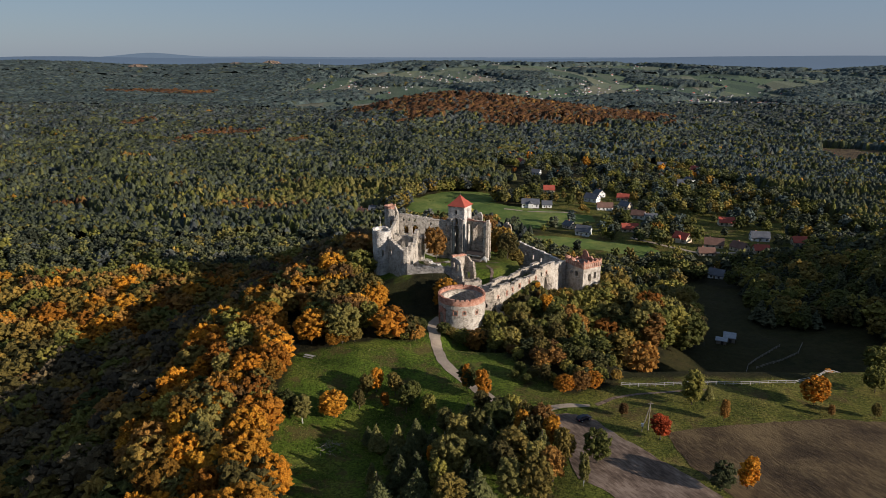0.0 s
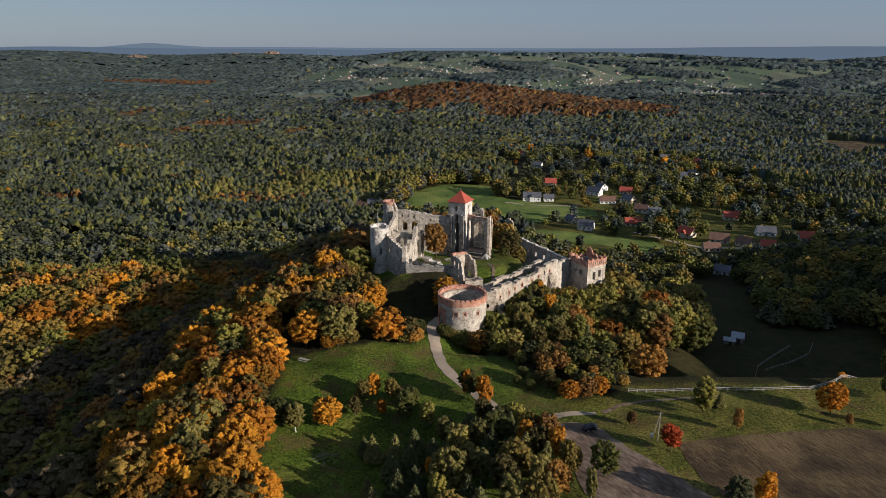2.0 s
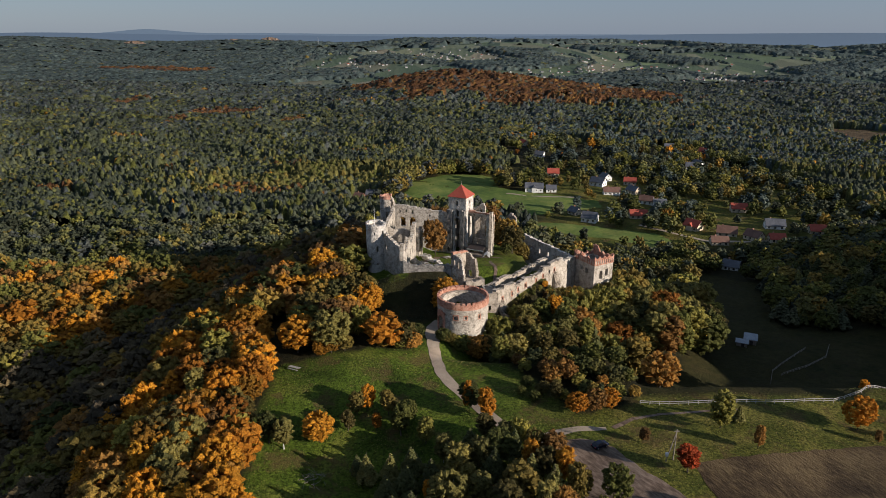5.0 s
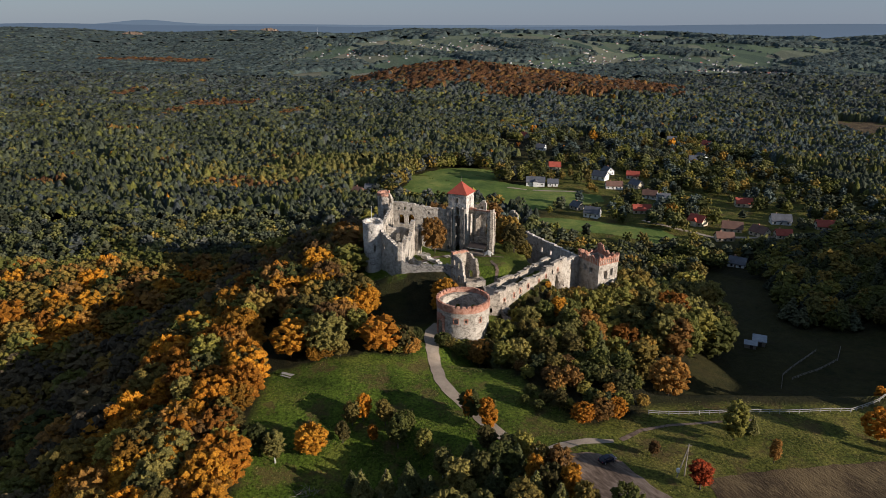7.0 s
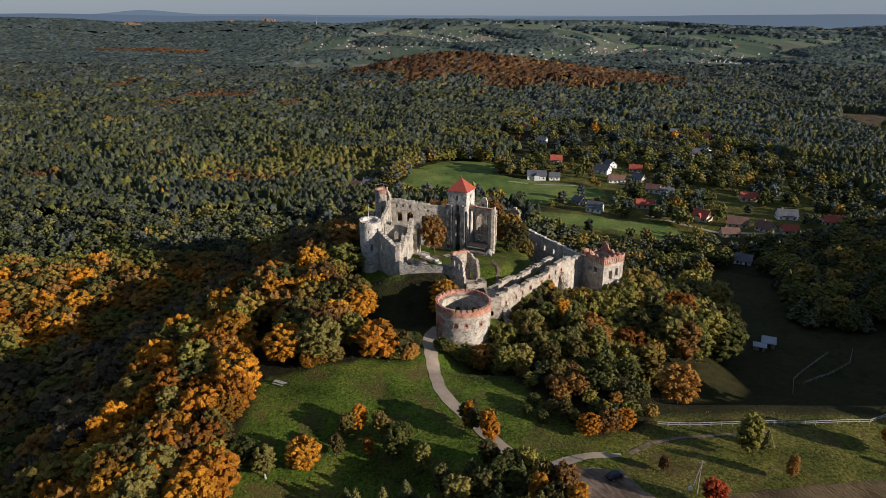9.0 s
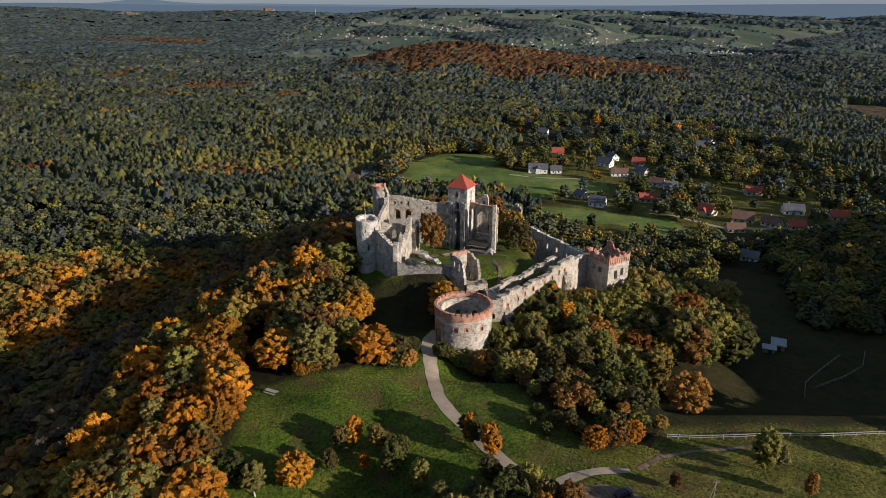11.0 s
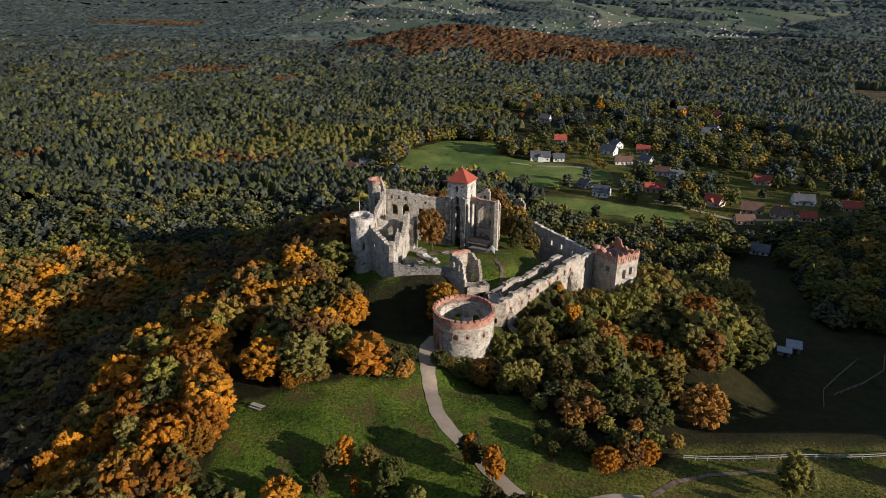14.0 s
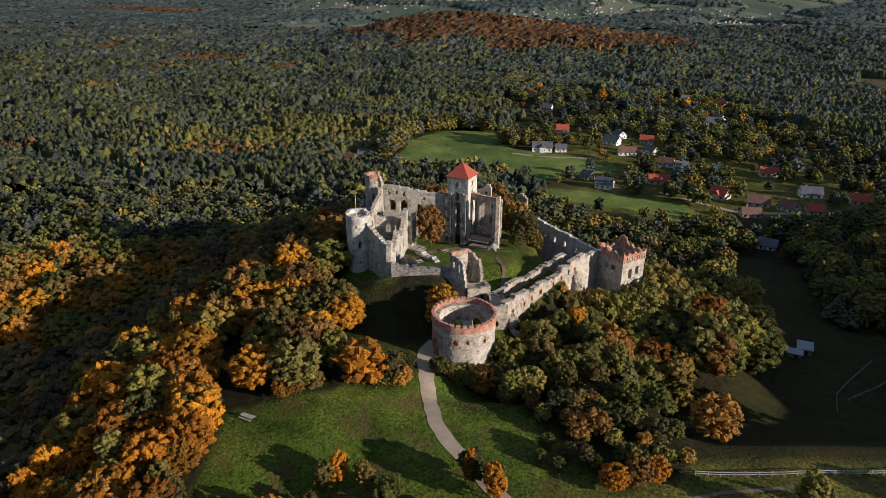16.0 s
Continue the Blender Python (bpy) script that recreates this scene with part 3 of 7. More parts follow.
def make_keep():
    keep = thing("keep_tower", 7.8, 300.7, 5.0, "square whitewashed stone tower with a red pyramid roof", "tower")
    a, b, c, d = KF, KF + KV * SIDE, KF + KV * SIDE - KU * SIDE, KF - KU * SIDE
    place, length, lens = four_sided([a, b, c, d])
    # windows: the lit side first (0 to 8 m), the shaded front last (24 to 32 m)
    holes = [(3.5, 4.5, 27.4, 29.0, False), (3.4, 4.6, 22.6, 25.6, False), (4.6, 5.6, 16.8, 18.8, False), (4.6, 5.6, 11.4, 13.8, True), (1.2, 1.9, 11, 13, False),
             (27.3, 28.5, 27.0, 29.2, True), (27.1, 28.7, 22.2, 25.4, True), (26.5, 29.7, 4.0, 21.8, True)]
    masonry("wall", length, 2.0, 31.0, 1.2, lambda s: 99, holes, place, WHITEWASH, keep, cell=0.4, closed=True, jitter=0.04)
    for k, w in ((-0.3, 2.4), (5.9, 1.9)):
        p, _ = straight(d + KU * k - KV * 1.3, d + KU * (k + w) - KV * 1.3)
        masonry("buttress", w, 2.0, 26.0, 1.27, profile([(0, 25.4), (2.3, 25.2)], 0.2, k), [(0.7, 1.5, 7, 9, True)] if k < 1 else [], p, STONE_GREY, keep, "tall stone buttress beside the dark arch")
    # roof
    cx, cy = (a.x + c.x) / 2, (a.y + c.y) / 2
    base = keep.matrix_basis.translation
    bm = bmesh.new()
    courses, eave, apex = 22, 30.75, 35.4
    rings = []
    for i in range(courses + 1):
        t = i / courses
        h = (SIDE / 2 + 0.55) * (1 - t) + 0.04
        z = eave + (apex - eave) * t - 0.35 * math.sin(t * math.pi) * 0.5
        for lip in ((0.0, 0.07) if i < courses else (0.0,)):
            w = h + (0.05 if lip == 0 and i else 0)
            rings.append([bm.verts.new(Vector((cx, cy, z + lip)) + Vector((*(KU * sx * w + KV * sy * w), 0)) - base) for sx, sy in ((-1, -1), (1, -1), (1, 1), (-1, 1))])
    for r0, r1 in zip(rings, rings[1:]):
        for k in range(4):
            bm.faces.new((r0[k], r0[(k + 1) % 4], r1[(k + 1) % 4], r1[k]))
    bm.faces.new(rings[0][::-1])
    bm.faces.new(rings[-1])
    roof = part("roof", bm, TILE, keep, "red tiled pyramid roof")
    bm = bmesh.new()
    top = Vector((cx, cy, apex)) - base
    tube(bm, [top - Vector((0, 0, 0.2)), top + Vector((0, 0, 0.5)), top + Vector((0, 0, 0.55)), top + Vector((0, 0, 1.9))], [0.12, 0.1, 0.05, 0.03], 6)
    part("finial", bm, TIMBER, roof, "thin iron finial")
    return keep


make_keep()


def wall_thing(name, a, b, z0, z1, thick, top, holes, material_, label, category="wall", cell=0.45, piece="wall", batter=0.0):
    place, length = straight(a, b, batter, z1)
    ob = thing(name, (a[0] + b[0]) / 2, (a[1] + b[1]) / 2, z0, label, category)
    masonry(piece, length, z0, z1, thick, top, holes, place, material_, ob, cell=cell)
    return ob


def make_palace_wing():
    wing = thing("palace_ruin", 17, 297, 6, "roofless palace wing of pale stone with tall window gaps", "ruin")
    back_a, back_b = KF + KV * SIDE, KF + KV * SIDE + KU * 9.6
    p, n = straight(back_a, back_b)
    masonry("wall", n, 4, 28, 1.0, profile([(0, 24.6), (2.4, 25.4), (4.0, 27.2), (5.4, 26.2), (5.6, 22.4), (9.6, 22.0)], 0.25, 1), [(3.2, 4.2, 22.8, 24.4, True), (5.6, 9.0, 12.6, 21.0, True)], p, PLASTER, wing)
    side_a, side_b = Vector((20.4, 289.2)), back_b
    p, n = straight(side_a, side_b)
    masonry("wall", n, 4, 27, 1.2, profile([(0, 26.0), (1.6, 25.2), (2.0, 19.5), (5, 15.0), (8, 15.6), (11, 20.0)], 0.3, 2), [(3.4, 5.6, 9, 13, True)], p, STONE, wing)
    front_a, front_b = KF + KV * 3.0, Vector((20.0, 289.4)) + KV * 3.0
    p, n = straight(front_a, front_b)
    masonry("wall", n, 4, 26, 0.9, profile([(0, 24.7), (n, 24.3)], 0.1, 3), [(0.3, 2.6, 4, 22.6, True), (2.9, n - 0.3, 13.2, 22.8, True), (4.0, 5.1, 9.0, 11.4, True), (6.6, 7.7, 9.0, 11.4, True)], p, STONE, wing)
    p, n = straight(front_a - KV * 0.08 + KU * 0.2, front_b - KV * 0.08)
    masonry("brick_lintel", n, 22.6, 24.9, 1.06, profile([(0, 24.85), (n, 24.45)], 0.06, 3), [], p, BRICK, wing, "red brick lintel over the wide gap", cell=0.3, jitter=0.03, low=lambda s: 23.9)
    p, n = straight(KF + KV * 6.6 + KU * 1.6, KF + KV * 7.4 + KU * 3.4)
    masonry("arch_jamb", n, 4, 24, 0.7, profile([(0, 23.4), (n, 22.6)], 0.1, 36), [], p, STONE, wing, "pale stone jamb of an inner arch")
    p, n = straight(side_a - KU * 2.5, side_a)
    masonry("pier", n, 4, 27, 1.3, profile([(0, 23.6), (0.8, 24.8), (1.6, 25.8), (2.5, 26.4)], 0.3, 4), [], p, PLASTER, wing, "tall weathered pale stone pier", cell=0.36)
    return wing


make_palace_wing()


def make_canopy():
    ob = thing("stage_canopy", 14.4, 291.2, 7.4, "dark brown stage canopy with a pale scalloped edge", "canopy")
    a = math.degrees(math.atan2(KU.y, KU.x))
    bm = box_mesh((7.6, 4.4, 0.25), (0, 0, 3.2), 0.05, a)
    for v in bm.verts:
        v.co.z += 0.18 * (v.co.x * KV.x + v.co.y * KV.y)
    part("roof", bm, CANOPY_DARK, ob)
    for sx in (-3.5, 3.5):
        for sy in (-1.9, 1.9):
            q = KU * sx + KV * sy
            bm = bmesh.new()
            tube(bm, [(q.x, q.y, -1), (q.x, q.y, 3.1 + 0.18 * sy)], [0.09, 0.09], 6)
            part("post", bm, TIMBER, ob)
    bm = bmesh.new()
    for k in range(12):
        q = KU * (-3.6 + k * 0.65) - KV * 2.24
        m = pose(q.x, q.y, 2.5, 0, 0, a) @ Matrix.Diagonal((0.55, 0.05, 0.45, 1))
        bmesh.ops.create_cube(bm, size=1, matrix=m)
    part("valance", bm, CANVAS, ob, "pale scalloped canvas edge")
    part("platform", box_mesh((7.2, 4.0, 0.7), (0, 0, -0.2), 0.05, a), TIMBER, ob)
    return ob


make_canopy()


def make_sail_tent():
    ob = thing("sail_tent", 18.6, 286.2, level(18.6, 286.2), "small white star-shaped canvas tent on the courtyard grass", "tent")
    bm = bmesh.new()
    top = bm.verts.new((0, 0, 2.9))
    rim = []
    for k in range(10):
        r = 2.7 if k % 2 == 0 else 1.25
        z = 0.5 if k % 2 == 0 else 1.7
        rim.append(bm.verts.new((r * math.cos(k * math.pi / 5), r * math.sin(k * math.pi / 5), z)))
    for k in range(10):
        bm.faces.new((top, rim[k], rim[(k + 1) % 10]))
    bmesh.ops.solidify(bm, geom=bm.faces[:], thickness=0.03)
    part("canvas", bm, CANVAS, ob)
    bm = bmesh.new()
    tube(bm, [(0, 0, 0), (0, 0, 2.9)], [0.05, 0.04], 6)
    part("pole", bm, TIMBER, ob)


make_sail_tent()

# north curtain, corner turret and west range
wall_thing("curtain_wall", (-20.6, 303.6), (2.6, 298.6), 3, 28, 1.7, profile([(0, 25.8), (6, 25.6), (12, 24.7), (18, 24.0), (24, 23.4)], 0.22, 5),
           [(2.2, 4.4, 16.6, 20.6, True), (6.4, 8.8, 16.6, 20.8, True), (12.4, 14, 16.6, 19.6, True), (16, 17.6, 16.4, 19.4, True), (20, 21.4, 14.2, 17, True),
            (1.6, 2.5, 22.6, 24.0, True), (4.4, 5.3, 22.6, 24.0, True), (7.2, 8.1, 22.4, 23.8, True), (11, 11.6, 21.6, 22.6, False), (15, 15.6, 21.2, 22.2, False)], PLASTER, "long grey stone curtain wall with empty windows")


def make_turret():
    ob = thing("corner_turret", -24, 307, 5, "broken round turret with a red brick rim", "tower")
    p, n = ring(-24.0, 306.6, 3.5, -62, -285)
    masonry("wall", n, 4, 29, 1.0, profile([(0, 27.4), (4, 28.6), (10, 28.8), (14, 28.6), (17.4, 24)], 0.15, 6), [(1.6, 2.4, 20, 23, True)], lambda s, d, z: p(s, d, z), PLASTER, ob, cell=0.42)
    p, n = ring(-24.0, 306.6, 3.6, -66, -230)
    masonry("brick_rim", n, 28.2, 29.3, 1.15, profile([(0, 29.2), (14.5, 29.1)], 0.12, 7), [], p, BRICK, ob, "red brick coping")
    p, n = straight((-27.0, 305.0), (-21.2, 304.6))
    masonry("wall", n, 4, 27, 0.9, profile([(0, 22), (2, 23), (5.8, 25)], 0.3, 8), [(2.4, 3.6, 18.5, 22, True)], p, STONE, ob)


make_turret()


def make_round_tower():
    ob = thing("round_tower", -25.8, 270.4, 6, "round pale stone corner tower with a flagpole", "tower")
    p, n = ring(-25.8, 270.4, 3.85, -90, 360, -0.012, 26)
    q = 3.85 * math.pi / 180
    holes = [(q * 352, q * 360, 23.2, 24.2, False), (q * 5, q * 19, 16.2, 18.7, False), (q * 6, q * 17, 11.0, 12.0, False), (q * 44, q * 54, 23.0, 24.6, False), (q * 330, q * 338, 14, 15, False), (q * 280, q * 288, 18, 19.4, False)]
    masonry("wall", n, 4, 27.8, 1.1, profile([(0, 26.9), (4, 26.6), (8, 27.0), (12, 27.3), (18, 27.2), (24.2, 26.9)], 0.22, 9), holes, p, WHITEWASH, ob, cell=0.4, closed=True)
    slab("floor", [(-25.8 + 3.2 * math.cos(k * math.pi / 8), 270.4 + 3.2 * math.sin(k * math.pi / 8)) for k in range(16)], 26.1, 0.4, STONE, ob)
    bm = bmesh.new()
    tube(bm, [(-0.4, -0.6, 20), (-0.4, -0.6, 27)], [0.09, 0.05], 6)
    part("flagpole", bm, WHITE_PAINT, ob, "thin white flagpole")


make_round_tower()
wall_thing("range_wall", (-23.4, 273.6), (-20.6, 302.4), 4, 27, 1.2, profile([(0, 24.5), (3, 22.6), (9, 22.4), (15, 23.4), (22, 24.2), (26, 24), (29, 26)], 0.4, 10),
           [(3, 4.5, 15.5, 20, True), (7.6, 9.2, 15.8, 20.2, True), (12, 13.6, 16, 20.6, True), (16.5, 18, 16.4, 21, True), (21, 22.6, 16.6, 21, True), (25.4, 26.6, 16, 20, True)], PLASTER, "roofless range wall with a row of tall windows")
wall_thing("range_wall", (-28.6, 303.0), (-28.6, 273.4), 2, 23, 1.2, profile([(0, 21), (10, 20.4), (20, 20.6), (30, 22)], 0.4, 11), [], STONE_GREY, "outer wall of the roofless range above the wood")
wall_thing("cross_wall", (-22.0, 285.6), (-12.8, 287.2), 5, 22, 1.1, profile([(0, 20.6), (3, 19.8), (6, 20.0), (9.4, 18.4)], 0.3, 12), [(3.4, 5.2, 14, 17.4, True)], PLASTER, "broken cross wall of pale rubble")
wall_thing("range_wall", (-22.6, 267.6), (-14.3, 255.0), 3, 25, 1.4, profile([(0, 23.9), (4, 23.0), (8, 22.0), (11, 21.0), (15.1, 20.4)], 0.25, 13),
           [(1.0, 2.2, 16.5, 19.4, True), (10, 11, 15.4, 17, True), (6, 6.6, 13, 14, False), (11.6, 12.2, 12.0, 13, False)], PLASTER, "pale patched stone wall of the roofless range in shade")
wall_thing("range_wall", (-14.3, 255.0), (-10.6, 291.8), 4, 25, 1.5, profile([(0, 19.0), (0.8, 23.0), (2.4, 22.6), (3.6, 20), (6, 18.6), (11, 20.2), (13, 21.8), (15, 20.4), (20, 17.4), (24, 18), (29, 21), (32, 22.8), (34, 22.2), (35, 18.6), (36.4, 19.8), (37, 19)], 0.5, 14),
           [(2.6, 3.8, 14.6, 17.6, True), (8.6, 10, 13, 16.6, True), (15, 16.6, 13, 16.4, True), (22, 23.6, 12.4, 15.6, True), (29.6, 30.6, 15, 18, True)], PLASTER, "jagged pale stone wall with window gaps along the courtyard")
wall_thing("wall_stump", (-9.7, 286.8), (-8.4, 292.0), 5, 21, 1.6, profile([(0, 17.6), (2, 18.8), (3.2, 17.0), (5, 19.0)], 0.4, 15), [(2.2, 3.4, 12, 15.6, True)], PLASTER, "tall broken stub of pale masonry")
wall_thing("retaining_wall", (-14.4, 254.4), (3.2, 254.2), 5, 18, 1.6, profile([(0, 17.4), (2, 16.0), (6, 15.2), (11, 15.0), (17.6, 15.8)], 0.35, 16), [], STONE_GREY, "low grey retaining wall below the courtyard")


def make_rubble(x, y, size, label):
    ob = thing("masonry_block", x, y, level(x, y), label, "rubble")
    bm = bmesh.new()
    bmesh.ops.create_icosphere(bm, subdivisions=3, radius=1)
    for v in bm.verts:
        n = v.co.normalized()
        k = 1 + 0.35 * noise.noise(n * 1.7 + Vector((x, y, 0))) + 0.12 * noise.noise(n * 5)
        v.co = Vector((n.x * size[0], n.y * size[1], abs(n.z) ** 0.8 * size[2] * (1 if n.z > 0 else -0.2))) * k
    part("block", bm, STONE, ob)


make_rubble(-10.8, 267.2, (2.3, 1.7, 3.4), "large pale lump of fallen masonry on the courtyard")
make_rubble(-8.2, 268.0, (1.3, 1.1, 2.2), "smaller pale lump of fallen masonry on the courtyard")
wall_thing("low_wall", (-8.4, 281.0), (-3.4, 273.0), 7, 12, 1.9, profile([(0, 10.2), (4, 10.6), (5.5, 10.0), (9.5, 10.9)], 0.3, 17), [], WHITEWASH, "knee-high pale foundation wall on the grass")
wall_thing("low_wall", (-2.8, 272.4), (-1.4, 269.8), 8, 13, 1.7, profile([(0, 11.2), (1.6, 11.0), (3, 10.8)], 0.3, 18), [], WHITEWASH, "stub of pale foundation wall")


def make_picnic_table(x, y, turn):
    ob = thing("picnic_table", x, y, level(x, y), "pale weathered timber picnic table on the courtyard grass", "table", "courtyard tables", turn)
    for k in range(4):
        part("board", box_mesh((2.6, 0.26, 0.05), (0, -0.42 + 0.28 * k, 0.76), 0.01), TIMBER_PALE, ob)
    for side in (-0.95, 0.95):
        part("seat", box_mesh((2.6, 0.32, 0.06), (0, side, 0.46), 0.01), TIMBER_PALE, ob)
    for end in (-0.9, 0.9):
        part("seat_beam", box_mesh((0.09, 2.1, 0.1), (end, 0, 0.39), 0.01), TIMBER, ob)
        for side in (-1, 1):
            bm = bmesh.new()
            tube(bm, [(end, 0.75 * side, -0.1), (end, 0.3 * side, 0.74)], [0.06, 0.06], 6)
            part("leg", bm, TIMBER, ob)


for x, y, turn in ((-8.6, 284.2, 58), (-6.2, 285.4, 58), (-7.6, 287.6, 62), (1.8, 284.6, 40)):
    make_picnic_table(x, y, turn)


def make_gate_tower():
    ob = thing("gate_tower", 7.4, 255, 4, "ruined gate tower open to the sky, with brick-lined edges", "tower")
    A, B, C, D = (3.1, 254.6), (8.8, 259.6), (12.6, 257.6), (7.7, 250.2)
    p, n = straight(A, D)
    masonry("wall", n, 2, 21, 1.0, profile([(0, 20.1), (3, 19.4), (5.0, 18.6), (5.7, 15.4), (6.4, 11.8)], 0.15, 20), [(1.2, 2.2, 15.8, 18.0, True), (3.2, 4.4, 14.6, 17.4, True), (3.4, 4.4, 10.0, 12.4, True), (1.4, 2.0, 10.6, 12, False)], p, PLASTER, ob, cell=0.36)
    p, n = straight(B, A)
    masonry("wall", n, 2, 21, 1.0, profile([(0, 19.4), (7.6, 20.2)], 0.15, 21), [(2.4, 5.4, 13.4, 17.0, True)], p, STONE, ob, cell=0.4)
    masonry("brick_coping", n, 19.2, 20.5, 1.1, profile([(0, 19.8), (7.6, 20.45)], 0.1, 22), [], p, BRICK, ob, "red brick lining of the broken edge", low=lambda s: 19.05 + s * 0.1)
    p, n = straight(C, B)
    masonry("wall", n, 2, 21, 1.2, profile([(0, 16.8), (1, 17.2), (2.2, 18.6), (4.3, 19.4)], 0.2, 23), [(1.2, 3.0, 9.6, 12.6, True)], p, STONE, ob, cell=0.36)
    p, n = straight((13.4, 255.4), C)
    masonry("wall", n, 2, 18, 1.0, profile([(0, 12.4), (0.8, 14.4), (1.6, 16.4), (2.4, 17)], 0.2, 24), [], p, STONE, ob, cell=0.36)


make_gate_tower()


def make_gate_block():
    ob = thing("gatehouse", 12, 251, 3, "low stone gatehouse block with a flat gravelled top", "gatehouse")
    p, n, lens = four_sided([(8.5, 248.8), (15.4, 250.8), (14.4, 256.0), (8.2, 254.4)])
    masonry("wall", n, 1, 11.4, 1.0, profile([(0, 10.9), (7, 11.0), (12, 10.6), (18, 10.2), (24, 10.8)], 0.18, 25), [(4.1, 5.9, 6.6, 9.0, True)], p, STONE, ob, closed=True, cell=0.4)
    slab("deck", [(8.9, 249.4), (14.9, 251.2), (13.9, 255.6), (8.6, 254.0)], 10.1, 0.5, GRAVEL, ob)
    ob = thing("gatehouse", 16, 246, 1, "low stone passage block with a flat worn roof", "gatehouse")
    p, n, lens = four_sided([(14.6, 239.0), (19.6, 239.8), (19.0, 248.2), (14.8, 250.4)])
    masonry("wall", n, -3, 10.6, 0.8, profile([(0, 9.9), (5, 10.6), (9, 10.0), (16, 9.4), (22, 9.6), (30, 9.8)], 0.15, 26), [(1.6, 2.6, 4, 5.6, False)], p, STONE, ob, closed=True, cell=0.42)
    slab("deck", [(15.1, 239.6), (19.0, 240.3), (18.5, 247.8), (15.2, 249.6)], 9.1, 0.5, GRAVEL, ob)


make_gate_block()


def make_barbican():
    cx, cy, r = 6.9, 231.0, 8.55
    ob = thing("barbican", cx, cy, 1, "round pale stone barbican with a notched red brick parapet", "tower")
    q = r * math.pi / 180
    place, n = ring(cx, cy, r, -90, 360, -0.015, 11)
    holes = [(q * 2, q * 8, 7.6, 8.9, False), (q * 338, q * 348, 7.4, 9.0, True), (q * 36, q * 41, 7.4, 8.8, False), (q * 292, q * 312, 1, 7.2, True), (q * 130, q * 160, 1, 8.2, True), (q * 185, q * 200, 4, 8.0, True), (q * 70, q * 76, 7, 8.4, False)]
    masonry("wall", n, -2, 11.6, 1.9, lambda s: 99, holes, place, PLASTER, ob, cell=0.42, closed=True)
    place, n = ring(cx, cy, r + 0.18, -90, 360)
    slots = []
    for k in range(30):
        s = (k + 0.5) * n / 30
        slots.append((s - 0.2, s + 0.2, 12.75, 14, False))
    masonry("brick_parapet", n, 10.9, 13.3, 0.75, lambda s: 13.25, slots, place, BRICK, ob, "red brick parapet with narrow notches", cell=0.3, closed=True, jitter=0.03)
    place, n = ring(cx, cy, r - 0.55, -90, 360)
    masonry("wall_walk", n, 11.2, 11.75, 1.35, lambda s: 11.7, [], place, STONE, ob, "pale stone wall walk", cell=0.5, closed=True)
    place, n = ring(cx, cy, r + 0.3, 196, 30)
    masonry("door_surround", n, 1.5, 9.6, 0.35, profile([(0, 9), (2.2, 9.6), (4.4, 9)], 0.05, 30), [(0.8, n - 0.8, 1, 7.4, True)], place, BRICK, ob, "brick surround of the gate arch")
    slab("floor", [(cx + 7.0 * math.cos(k * math.pi / 10), cy + 7.0 * math.sin(k * math.pi / 10)) for k in range(20)], 4.4, 0.6, GRAVEL, ob, "trodden gravel floor")
    bm = box_mesh((2.2, 0.12, 2.6), (1.2, 6.2, 4.6), 0.03)
    part("panel", bm, WHITE_PAINT, ob, "white notice panel inside")


make_barbican()


def surround(parent, place, s0, s1, z0, z1):
    """Red brick lining round an opening, a little proud of the wall."""
    masonry("window_surround", s1 - s0 + 0.56, z0 - 0.25, z1 + 0.3, 0.3, lambda s: 99, [(0.28, s1 - s0 + 0.28, z0, z1, True)], lambda s, d, z: place(s + s0 - 0.28, d - 0.05, z), BRICK, parent, "red brick window surround", cell=0.28, jitter=0.02)


for ob in [o for o in scene.objects if o.name == "barbican"]:
    place, n = ring(6.9, 231.0, 8.55, -90, 360, -0.015, 11)
    k = 8.55 * math.pi / 180
    for a, b, z0, z1 in ((2, 8, 7.6, 8.9), (36, 41, 7.4, 8.8), (338, 348, 7.4, 9.0)):
        surround(ob, place, k * a, k * b, z0, z1)

# outer ward: two long walls down to the bastion
front_wall = wall_thing("ward_wall", (18.8, 239.8), (46.4, 273.6), -16, 13, 1.7, profile([(0, 11.0), (5, 10.6), (5.1, 11.4), (12, 10.4), (12.1, 9.4), (18, 9.8), (18.1, 10.4), (25, 9.8), (25.1, 9.0), (31, 9.6), (31.1, 10.8), (37, 10.2), (37.1, 11.2), (43.6, 10.9)], 0.35, 31, 2.2),
           [(3.4, 4.4, 5.8, 7.6, False), (9.6, 10.4, 6.2, 7.8, False), (13.6, 14.4, 6.6, 8.2, True), (18.6, 19.6, 6.6, 8.4, True), (26, 26.8, 6.4, 8, False), (31, 31.8, 6.6, 8.4, False), (35.6, 36.6, 7, 9, True), (39.6, 40.4, 7, 8.6, False)], STONE, "long sunlit rubble wall stepping down the slope", batter=0.02)
place, n = straight((18.8, 239.8), (46.4, 273.6), 0.02, 13)
for s0, s1, z0, z1 in ((3.4, 4.4, 5.8, 7.6), (9.6, 10.4, 6.2, 7.8), (13.6, 14.4, 6.6, 8.2), (18.6, 19.6, 6.6, 8.4), (26, 26.8, 6.4, 8), (31, 31.8, 6.6, 8.4), (39.6, 40.4, 7, 8.6)):
    surround(front_wall, place, s0, s1, z0, z1)
